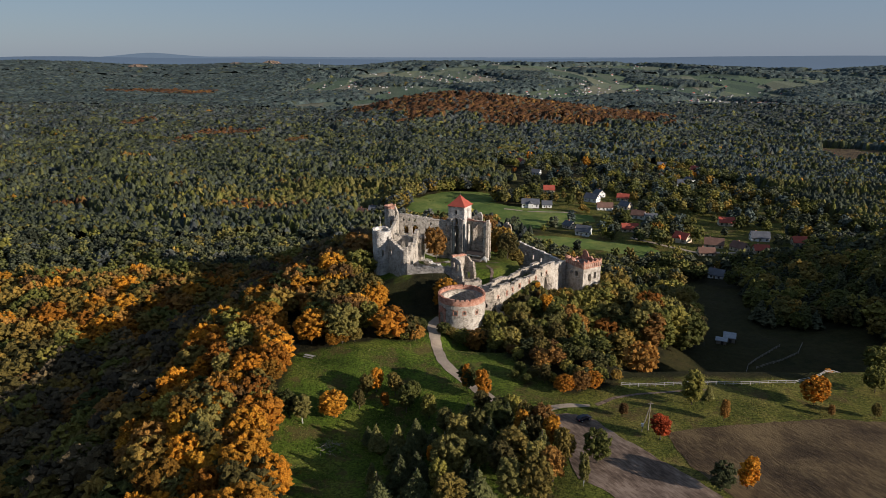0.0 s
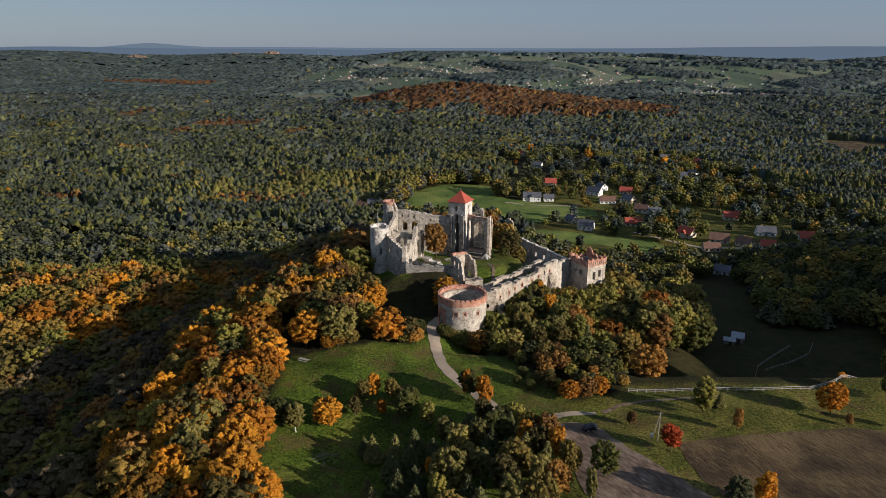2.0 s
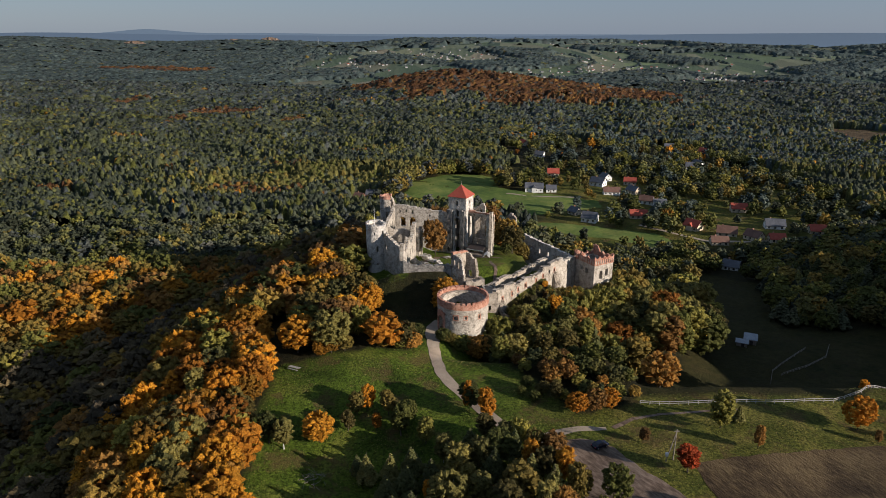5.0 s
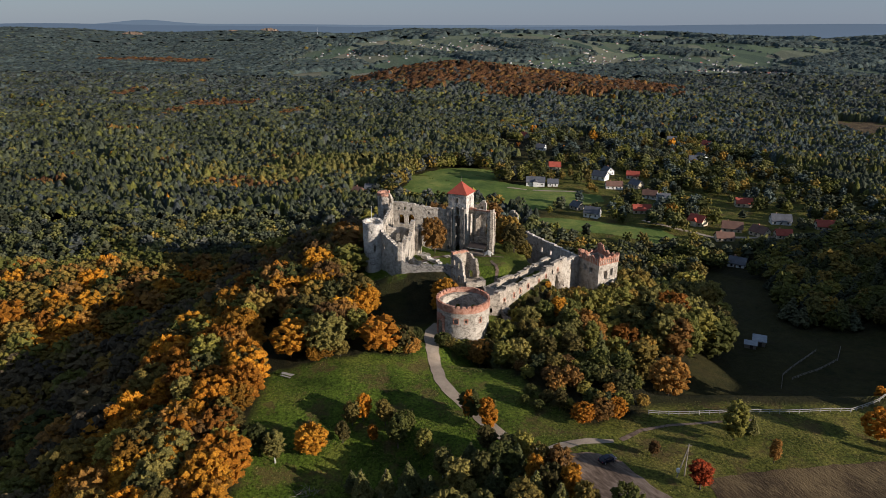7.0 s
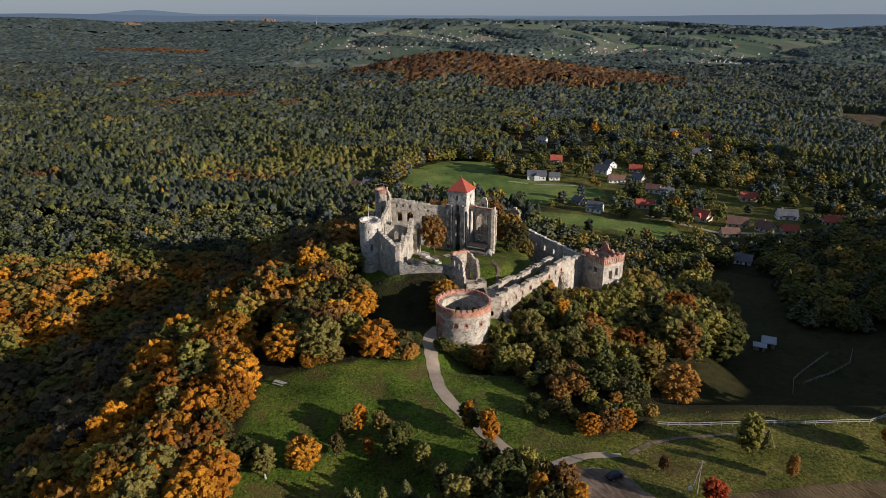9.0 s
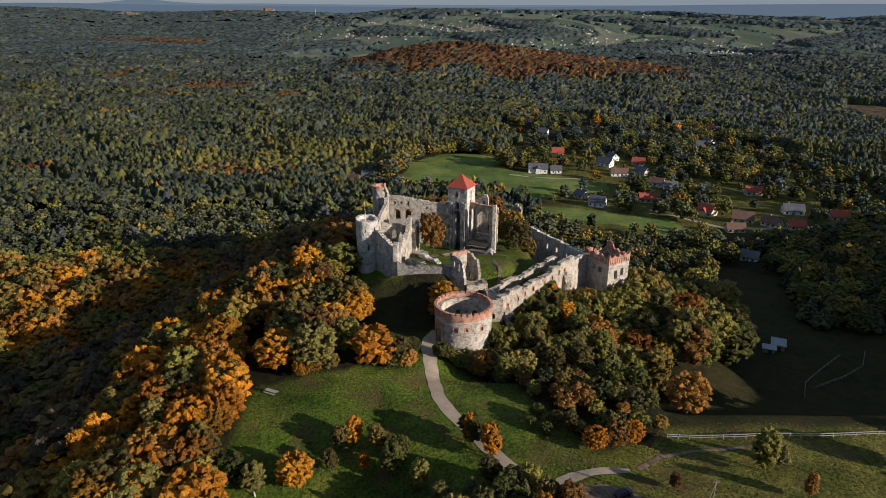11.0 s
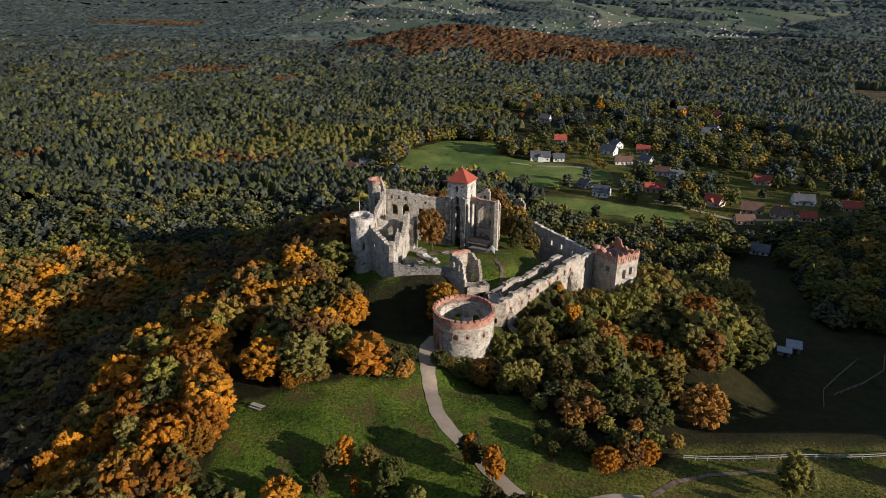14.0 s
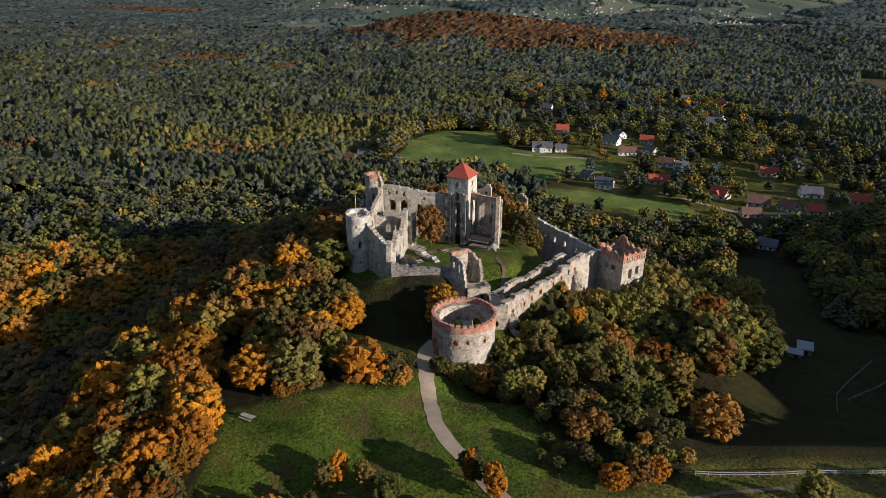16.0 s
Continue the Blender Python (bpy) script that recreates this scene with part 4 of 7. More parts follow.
wall_thing("ward_wall", (16.9, 250.4), (42.4, 277.2), -2, 12.6, 1.5, profile([(0, 8.8), (6, 9.0), (6.1, 9.8), (14, 9.4), (14.1, 8.8), (21, 9.6), (27, 10.2), (27.1, 9.2), (33, 10.8), (37, 10.4)], 0.35, 32, 2.4),
           [(17, 18.4, 4, 7.6, True), (26, 27.6, 4, 8.2, True)], STONE, "broken inner ward wall with a worn top")
wall_thing("ward_wall", (46.2, 273.4), (55.0, 284.6), -16, 12, 1.6, profile([(0, 11.0), (3.4, 10.8), (3.5, 9.4), (9, 9.2), (14, 8.6)], 0.25, 33), [(7, 7.8, 5.4, 7, False)], PLASTER, "pale plastered wall joining the bastion")
for bx, by, r, top in ((22.0, 241.6, 2.8, 6.6), (33.4, 256.0, 2.2, 6.4), (45.2, 270.2, 2.4, 7.0)):
    ob = thing("buttress", bx, by, -6, "sloping stone buttress against the ward wall", "buttress")
    p, n = ring(bx, by, r, 180, 360, 0.10, -4)

    def slant(s, r=r, top=top):
        return top - 2.6 * (1 - math.cos(math.pi + s / r - 2.46)) + 0.3 * noise.noise(Vector((s, top, 0)))
    masonry("shaft", n, -14, top, r * 0.94, slant, [], p, STONE, ob, closed=True)


def make_bastion():
    ob = thing("bastion", 62, 282, -6, "square roofless bastion with a scalloped brick parapet", "tower")
    F, R, B, L = (60.8, 274.4), (69.5, 279.5), (63.6, 291.0), (54.8, 285.6)
    place, n, lens = four_sided([F, R, B, L])
    f = sum(lens[:3])
    holes = [(3.0, 4.4, 2.0, 5.4, True), (6.2, 7.6, 2.6, 6.0, True), (f + 3.6, f + 4.7, 3.6, 6.2, False), (f + 7.2, f + 9.4, 3.4, 5.8, False), (f + 7.2 - 3.0, f + 5.6, 3.6, 6.0, False)]
    masonry("wall", n, -22, 8.3, 1.2, lambda s: 99, holes, place, PLASTER, ob, cell=0.5, closed=True)
    grow = 1.03
    c = (sum(p[0] for p in (F, R, B, L)) / 4, sum(p[1] for p in (F, R, B, L)) / 4)
    place, n, lens = four_sided([(c[0] + (p[0] - c[0]) * grow, c[1] + (p[1] - c[1]) * grow) for p in (F, R, B, L)])
    edge = [0, lens[0], lens[0] + lens[1], lens[0] + lens[1] + lens[2], n]

    def crest(s):
        k = max(i for i in range(4) if s >= edge[i] - 1e-6)
        v = (s - edge[k]) / lens[k]
        waves = (4, 4, 3, 3)[k]
        base = (10.9, 10.0, 9.2, 10.3)[k]
        z = base - 0.2 + 1.0 * (1 - abs(math.sin(v * waves * math.pi)))
        if k == 1 and v > 0.62:
            z += 2.8 * (1 - abs(v - 0.86) / 0.26) if abs(v - 0.86) < 0.26 else 0
        if k == 2 and v > 0.8:
            z += 1.6
        return z
    masonry("brick_parapet", n, 8.0, 15.6, 0.9, crest, [(f + 2.2, f + 3.6, 8.6, 9.8, True)], place, BRICK, ob, "scalloped red brick parapet", cell=0.3, closed=True, jitter=0.03)
    # slim raised strips on the parapet
    for k, (a, b, m) in enumerate(((F, R, 9), (L, F, 9))):
        a, b = Vector(a), Vector(b)
        d = (b - a).normalized()
        nrm = Vector((d.y, -d.x))
        for i in range(m):
            q = a.lerp(b, (i + 0.5) / m) + nrm * 0.32
            bm = box_mesh((0.28, 0.16, 1.7), (q.x - 62, q.y - 282, 9.3 + 6), 0.03, math.degrees(math.atan2(d.y, d.x)))
            part("pilaster_strip", bm, PLASTER, ob)
    return ob


make_bastion()
wall_thing("ward_wall", (37.0, 314.4), (55.2, 288.6), -9, 11, 1.3, profile([(0, 9.4), (8, 8.6), (16, 8.0), (24, 7.4), (31.6, 7.0)], 0.2, 34),
           [(5, 6, 3.5, 5.4, True), (10, 11.2, 3, 5.4, True), (15.4, 16.6, 2.6, 5.2, True), (20.8, 22.2, 2.2, 4.8, True), (26.4, 27.6, 2, 4.6, True)], WHITEWASH, "pale rear ward wall with a row of openings")
wall_thing("wall_stump", (29.6, 319.4), (33.4, 317.4), 0, 18.4, 1.4, profile([(0, 16.4), (2, 17.6), (4.2, 16.4)], 0.4, 35), [(1.6, 2.8, 10.6, 13, True)], STONE, "lone pale wall stump among the trees")

drape("court_path", ribbon([(-11, 268), (-7, 276), (-2, 284), (3, 289), (9, 291.4), (14, 289), (19.5, 285.4), (25, 284)], [0.8, 1.1, 1.3, 1.6, 1.9, 1.4, 0.9, 0.6]), DIRT, "worn tan earth path across the courtyard", "path", 0.08, 1.0, 0.6)
drape("pasture_trail", ribbon([(44, 171.5), (50, 175.5), (58, 177.6), (68, 178), (80, 178.6)], [0.7, 0.6, 0.5, 0.5, 0.3]), DIRT, "faint trodden trail across the pasture", "path", 0.09, 1.0, 0.2)
drape("hill_trail", ribbon([(19.0, 277), (19.6, 270), (20.6, 264), (19.4, 259)], [0.5, 0.7, 0.6, 0.5]), DIRT, "thin worn trail down the grassy ward", "path", 0.1, 1.0, 0.2)


# ---- things round the castle ----
def make_fence(name, pts, label, rails=2, tall=1.25, gap=2.6, wood=TIMBER_PALE):
    ob = thing(name, pts[0][0], pts[0][1], level(*pts[0]), label, "fence")
    o = ob.matrix_basis.translation
    posts = []
    for a, b in zip(pts, pts[1:]):
        a, b = Vector(a), Vector(b)
        k = max(1, round((b - a).length / gap))
        posts += [a.lerp(b, i / k) for i in range(k)]
    posts.append(Vector(pts[-1]))
    shared = box_mesh((0.17, 0.17, tall + 0.5), (0, 0, tall / 2 - 0.25), 0.03)
    me = bpy.data.meshes.new("post")
    shared.to_mesh(me)
    shared.free()
    me.materials.append(wood)
    spots = [Vector((p.x, p.y, level(p.x, p.y) + 0.06 * noise.noise(Vector((p.x, p.y, 0))))) for p in posts]
    for i, p in enumerate(spots):
        post = new("post", me)
        post.parent = ob
        post.matrix_basis = pose(*(p - o), 3 * noise.noise(p * 2.1), 3 * noise.noise(p * 3.7 + Vector((5, 0, 0))), 40 * noise.noise(p))
    for p, q in zip(spots, spots[1:]):
        for r in range(rails):
            z = tall * (0.45 + 0.42 * r)
            bm = bmesh.new()
            m = (q - p).normalized()
            tube(bm, [p - o + Vector((0, 0, z)) - m * 0.1, q - o + Vector((0, 0, z)) + m * 0.1], [0.085, 0.075], 5)
            part("rail", bm, wood, ob)
    return ob


make_fence("rail_fence", [(54, 182.6), (72, 181.6), (93, 182.4), (107, 183.4), (118, 189), (134, 201.5), (152, 217), (170, 235), (186, 250)], "pale two-rail timber fence along the pasture edge")
make_fence("paddock_fence", [(118, 236), (124, 247), (134, 256), (146, 266)], "grey timber paddock fence in the shaded valley", 2, 1.2, 3.0, TIMBER)
make_fence("paddock_fence", [(126, 244), (138, 250), (150, 258), (158, 270)], "grey timber paddock fence in the shaded valley", 2, 1.2, 3.0, TIMBER)


def make_car(x, y, turn):
    car = thing("car", x, y, level(x, y) + 0.07, "dark blue parked hatchback on the bare earth car park", "car", turn=turn)
    bm = bmesh.new()
    side = [(-2.1, 0.35), (-2.15, 0.75), (-2.0, 0.98), (-1.75, 1.05), (-1.35, 1.5), (0.35, 1.52), (1.05, 1.08), (1.95, 0.92), (2.12, 0.7), (2.1, 0.35)]
    left, right = [], []
    for px, pz in side:
        w = 0.86 - (0.16 if pz > 1.2 else 0.0)
        left.append(bm.verts.new((px, w, pz)))
        right.append(bm.verts.new((px, -w, pz)))
    bm.faces.new(left)
    bm.faces.new(right[::-1])
    for k in range(len(side)):
        j = (k + 1) % len(side)
        bm.faces.new((left[k], right[k], right[j], left[j]))
    bmesh.ops.recalc_face_normals(bm, faces=bm.faces)
    bmesh.ops.bevel(bm, geom=bm.edges[:], offset=0.05, segments=2, affect="EDGES")
    part("body", bm, CAR_BLUE, car)
    for name, size, centre in (("windscreen", (0.04, 1.3, 0.5), (0.74, 0, 1.3)), ("rear_window", (0.04, 1.25, 0.42), (-1.58, 0, 1.28))):
        b = box_mesh(size, (0, 0, 0), 0.01)
        bmesh.ops.rotate(b, verts=b.verts, matrix=Euler((0, radians(-58 if name == "windscreen" else 42), 0)).to_matrix())
        bmesh.ops.translate(b, verts=b.verts, vec=centre)
        part(name, b, GLASS_DARK, car)
    for s in (-1, 1):
        part("side_window", box_mesh((1.5, 0.03, 0.32), (-0.45, s * 0.76, 1.28), 0.01), GLASS_DARK, car)
        part("headlight", box_mesh((0.12, 0.34, 0.14), (2.06, s * 0.62, 0.74), 0.03), CHROME, car)
        part("tail_light", box_mesh((0.1, 0.26, 0.2), (-2.1, s * 0.66, 0.85), 0.03), SIGN_RED, car)
        for wx in (-1.3, 1.32):
            bm = bmesh.new()
            bmesh.ops.create_cone(bm, cap_ends=True, segments=18, radius1=0.33, radius2=0.33, depth=0.22, matrix=pose(wx, s * 0.8, 0.33, 90))
            tyre = part("wheel", bm, RUBBER, car)
            bm = bmesh.new()
            bmesh.ops.create_cone(bm, cap_ends=True, segments=14, radius1=0.2, radius2=0.17, depth=0.04, matrix=pose(wx, s * 0.92, 0.33, -90 * s))
            part("rim", bm, CHROME, tyre)
    return car


make_car(38.6, 162.6, 28)


def make_pole(x, y):
    ob = thing("utility_pole", x, y, level(x, y), "leaning braced timber utility pole with a small box", "pole")
    bm = bmesh.new()
    tube(bm, [(0, 0, -0.5), (0.1, 0.05, 8.4)], [0.16, 0.11], 8)
    part("post", bm, TIMBER, ob)
    bm = bmesh.new()
    tube(bm, [(-2.0, -0.6, -0.5), (0.05, 0, 7.6)], [0.14, 0.1], 8)
    part("brace", bm, TIMBER, ob)
    part("box", box_mesh((0.7, 0.5, 0.9), (-1.9, -0.9, 2.2), 0.04), WHITE_PAINT, ob)
    part("cross_arm", box_mesh((1.4, 0.12, 0.14), (0.1, 0, 7.9), 0.02), TIMBER, ob)


make_pole(54.6, 157.2)


def make_sign(x, y):
    ob = thing("road_sign", x, y, level(x, y), "small red and white road sign beside the gravel path", "sign")
    bm = bmesh.new()
    tube(bm, [(0, 0, 0), (0, 0, 2.3)], [0.04, 0.04], 6)
    part("post", bm, CHROME, ob)
    bm = bmesh.new()
    bmesh.ops.create_cone(bm, cap_ends=True, segments=24, radius1=0.5, radius2=0.5, depth=0.04, matrix=pose(0, -0.06, 2.2, 90))
    disc = part("disc", bm, SIGN_RED, ob)
    part("bar", box_mesh((0.66, 0.02, 0.17), (0, -0.095, 2.2)), WHITE_PAINT, disc)


make_sign(22.4, 163.4)


def make_bench(x, y, turn, label, long=2.2):
    ob = thing("picnic_table", x, y, level(x, y), label, "table", turn=turn)
    for k in range(4):
        part("plank", box_mesh((long, 0.22, 0.06), (0, -0.36 + k * 0.24, 0.75), 0.01), TIMBER_PALE, ob)
    for s in (-1, 1):
        part("seat", box_mesh((long, 0.34, 0.06), (0, s * 0.85, 0.45), 0.01), TIMBER_PALE, ob)
        bm = bmesh.new()
        tube(bm, [(s * long * 0.36, -0.9, 0), (s * long * 0.36, -0.25, 0.73)], [0.06, 0.06], 6)
        part("leg", bm, TIMBER, ob)
        bm = bmesh.new()
        tube(bm, [(s * long * 0.36, 0.9, 0), (s * long * 0.36, 0.25, 0.73)], [0.06, 0.06], 6)
        part("leg", bm, TIMBER, ob)
    return ob


make_bench(-43.4, 198.2, -25, "pale timber picnic table at the edge of the wood", 3.6)
make_bench(-9.6, 267.8, 35, "pale timber table on the castle courtyard", 4.2)
make_bench(-7.4, 270.0, 35, "pale timber table on the castle courtyard", 4.2)


def make_sheet_shed(x, y, turn, size, label, tilt=6):
    ob = thing("field_shed", x, y, level(x, y) - 0.2, label, "shed", turn=turn)
    l, w, h = size
    part("wall", box_mesh((l, w, h), (0, 0, h / 2), 0.04), TIMBER, ob)
    bm = box_mesh((l + 0.8, w + 0.8, 0.14), (0, 0, 0), 0.02)
    bmesh.ops.rotate(bm, verts=bm.verts, matrix=Euler((radians(tilt), 0, 0)).to_matrix())
    bmesh.ops.translate(bm, verts=bm.verts, vec=(0, 0, h + 0.35))
    roof = part("roof", bm, SHEET_METAL, ob, "pale corrugated sheet roof")
    for k in range(round(l)):
        bm = box_mesh((0.08, w + 0.7, 0.06), (0, 0, 0))
        bmesh.ops.rotate(bm, verts=bm.verts, matrix=Euler((radians(tilt), 0, 0)).to_matrix())
        bmesh.ops.translate(bm, verts=bm.verts, vec=(-l / 2 + 0.5 + k, 0, h + 0.45))
        part("seam", bm, SHEET_METAL, roof)
    part("door", box_mesh((1.2, 0.08, 1.9), (0.4, -w / 2 - 0.03, 0.95), 0.02), CANOPY_DARK, ob)


make_sheet_shed(127.8, 274.6, -24, (4.6, 4.2, 2.6), "timber field shed with a pale sheet roof in the shaded valley", 12)
make_sheet_shed(123.0, 271.6, -24, (4.2, 2.6, 1.9), "low timber field shelter with a pale sheet roof", 10)


def make_boulder(x, y, r, label):
    ob = thing("brush_pile", x, y, level(x, y), label, "brush pile")
    bm = bmesh.new()
    rng = random.Random(int(x * 10 + y))
    for k in range(46):
        a, d = rng.uniform(0, 6.28), r * math.sqrt(rng.random())
        p = Vector((d * math.cos(a), d * math.sin(a), 0.0))
        h = r * 0.55 * (1 - (d / r) ** 2)
        q = p + Vector((rng.uniform(-1, 1), rng.uniform(-1, 1), 0)) * r * 0.7
        tube(bm, [p + Vector((0, 0, rng.uniform(0, h))), q + Vector((0, 0, rng.uniform(0, h) + 0.1))], [0.06, 0.03], 4)
    part("twigs", bm, TIMBER, ob)


make_boulder(-30.2, 154.6, 3.0, "grey pile of cut branches on the dark lawn")


# ---- village houses ----
def make_house(x, y, turn, w, l, h, wall_mat, roof_mat, label, pitch=0.85, porch=False):
    z = min(level(x + dx, y + dy) for dx in (-4, 4) for dy in (-4, 4))
    ob = thing("house", x, y, z, label, "house", "village houses", turn)
    rise = w / 2 * pitch
    bm = bmesh.new()
    prof = [(-w / 2, -1), (w / 2, -1), (w / 2, h), (0, h + rise), (-w / 2, h)]
    a = [bm.verts.new((px, -l / 2, pz)) for px, pz in prof]
    b = [bm.verts.new((px, l / 2, pz)) for px, pz in prof]
    bm.faces.new(a)
    bm.faces.new(b[::-1])
    for k in range(5):
        bm.faces.new((a[k], b[k], b[(k + 1) % 5], a[(k + 1) % 5]))
    bmesh.ops.recalc_face_normals(bm, faces=bm.faces)
    wall = part("wall", bm, wall_mat, ob)
    bm = bmesh.new()
    o, t = 0.6, 0.28
    for s in (-1, 1):
        ex = s * (w / 2 + o)
        ez = h - o * pitch
        top, low = [], []
        for py in (-l / 2 - 0.5, l / 2 + 0.5):
            top.append((bm.verts.new((0, py, h + rise + t)), bm.verts.new((ex, py, ez + t))))
            low.append((bm.verts.new((0, py, h + rise + 0.02)), bm.verts.new((ex, py, ez + 0.02))))
        bm.faces.new((top[0][0], top[0][1], top[1][1], top[1][0]))
        bm.faces.new((low[0][0], low[1][0], low[1][1], low[0][1]))
        bm.faces.new((top[0][1], low[0][1], low[1][1], top[1][1]))
        for e in (0, 1):
            bm.faces.new((top[e][0], low[e][0], low[e][1], top[e][1]))
    bmesh.ops.recalc_face_normals(bm, faces=bm.faces)
    roof = part("roof", bm, roof_mat, ob)
    part("chimney", box_mesh((0.8, 0.8, 2.2), (w * 0.16, l * 0.22, h + rise * 0.7 + 0.6), 0.04), BRICK, roof)
    for s in (-1, 1):
        for k in range(max(2, int(l / 3.4))):
            py = -l / 2 + (k + 0.6) * l / max(2, int(l / 3.4)) - 0.3
            part("window", box_mesh((0.08, 1.2, 1.3), (s * (w / 2 + 0.02), py, h * 0.52), 0.02), GLASS_DARK, ob)
        for px in (-w * 0.24, w * 0.24):
            part("window", box_mesh((1.2, 0.08, 1.3), (px, s * (l / 2 + 0.02), h * 0.5), 0.02), GLASS_DARK, ob)
        part("window", box_mesh((1.3, 0.08, 1.3), (0, s * (l / 2 + 0.02), h + rise * 0.35), 0.02), GLASS_DARK, ob)
    part("door", box_mesh((0.08, 1.1, 2.1), (-w / 2 - 0.03, l * 0.06, 1.05), 0.02), TIMBER, ob)
    if porch:
        bm = bmesh.new()
        g = 2.2
        va = [bm.verts.new(p) for p in ((-w / 2 - 1.4, -g, h), (-w / 2 - 1.4, g, h), (-w / 2 - 1.4, 0, h + 2.4), (0, 0, h + 2.4), (-w / 2, g, h), (-w / 2, -g, h))]
        for f in ((0, 1, 2), (0, 2, 3, 5), (1, 4, 3, 2), (0, 5, 4, 1)):
            bm.faces.new([va[i] for i in f])
        bmesh.ops.recalc_face_normals(bm, faces=bm.faces)
        part("gable", bm, roof_mat, roof)
        part("porch", box_mesh((1.5, 2 * g - 0.5, h), (-w / 2 - 0.6, 0, h / 2), 0.02), wall_mat, wall)
    return ob


W, C_, R_, B_, G_ = RENDER_WHITE, RENDER_CREAM, TILE, TILE_BROWN, TILE_GREY
for x, y, turn, w, l, h, wm, rm, label, porch in (
    (82, 612, 82, 9, 16, 4.2, W, G_, "long white house with dark roof and front gables", True),
    (97, 610, 86, 7, 9, 3.4, W, G_, "small white house with a dark grey roof", False),
    (111.5, 512, 62, 9, 11, 3.8, W, G_, "white gabled house with a nearly black roof", False),
    (151.5, 524, 84, 8, 13, 3.2, C_, R_, "low house with a bright red tiled roof", False),
    (182.5, 491, 40, 9, 11, 3.8, C_, R_, "cream house with a large red roof", True),
    (144.5, 634, 50, 9, 13, 4.0, W, G_, "white house with a bluish grey roof", False),
    (156, 655, 20, 8, 10, 3.8, W, G_, "white house with a pale grey roof", False),
    (149, 601, 86, 8, 14, 3.4, W, B_, "long low white house with a brown roof", False),
    (169, 603, 30, 8, 11, 3.6, C_, G_, "cream house with a dark roof", False),
    (170, 566, 60, 8, 11, 3.6, W, B_, "white house with a brown tiled roof", False),
    (178, 556, 84, 8, 10, 3.4, W, G_, "white house with a dark grey roof", False),
    (288, 872, 80, 9, 12, 3.8, W, G_, "white house with a grey roof beside a field", False),
    (318, 836, 20, 9, 12, 4.4, C_, R_, "tall cream house with a red roof", False),
    (264, 722, 75, 9, 14, 3.6, W, G_, "white house with a grey roof among trees", False),
    (277, 742, 20, 8, 11, 3.6, W, G_, "white house with a pale roof among trees", False),
    (108, 770, 60, 8, 11, 3.4, W, G_, "white house at the wood's edge", False),
    (99, 848, 30, 8, 10, 3.4, C_, R_, "house with a red roof at the wood's edge", False),
    (109, 676, 84, 9, 11, 3.4, C_, R_, "house with an orange-red tiled roof", False),
    (236, 540, 80, 8, 12, 3.4, C_, R_, "house with a dull red roof among trees", False),
    (240, 488, 78, 9, 13, 3.4, W, G_, "house with a blue-grey sheet roof", False),
    (200, 474, 70, 9, 13, 3.4, C_, B_, "house with a brown roof among fruit trees", False),
    (214, 462, 30, 8, 11, 3.4, C_, B_, "house with a brown tiled roof", False),
    (226, 455, 84, 7, 10, 3.0, C_, R_, "low outbuilding with a rusty red roof", False),
    (172, 398, 55, 7, 9, 3.0, W, G_, "small white and blue cabin at the pasture", False),
    (186, 452, 84, 7, 11, 2.8, C_, B_, "low timber barn with a brown roof", False),
    (104, 533, 30, 7, 9, 3.0, C_, G_, "grey-roofed house behind the trees", False),
    (-62, 588, 84, 7, 9, 3.0, B_, G_, "low house with a dark roof below the wood", False),
    (-72, 582, 60, 6, 8, 3.0, B_, B_, "brown-roofed house below the wood", False),
    (262, 470, 80, 8, 12, 3.2, C_, R_, "house with a red roof on the slope", False),
    (176, 640, 70, 8, 11, 3.4, C_, R_, "house with a dull red roof behind the hedge", False),
):
    make_house(x, y, turn, w, l, h, wm, rm, label, 0.85, porch)


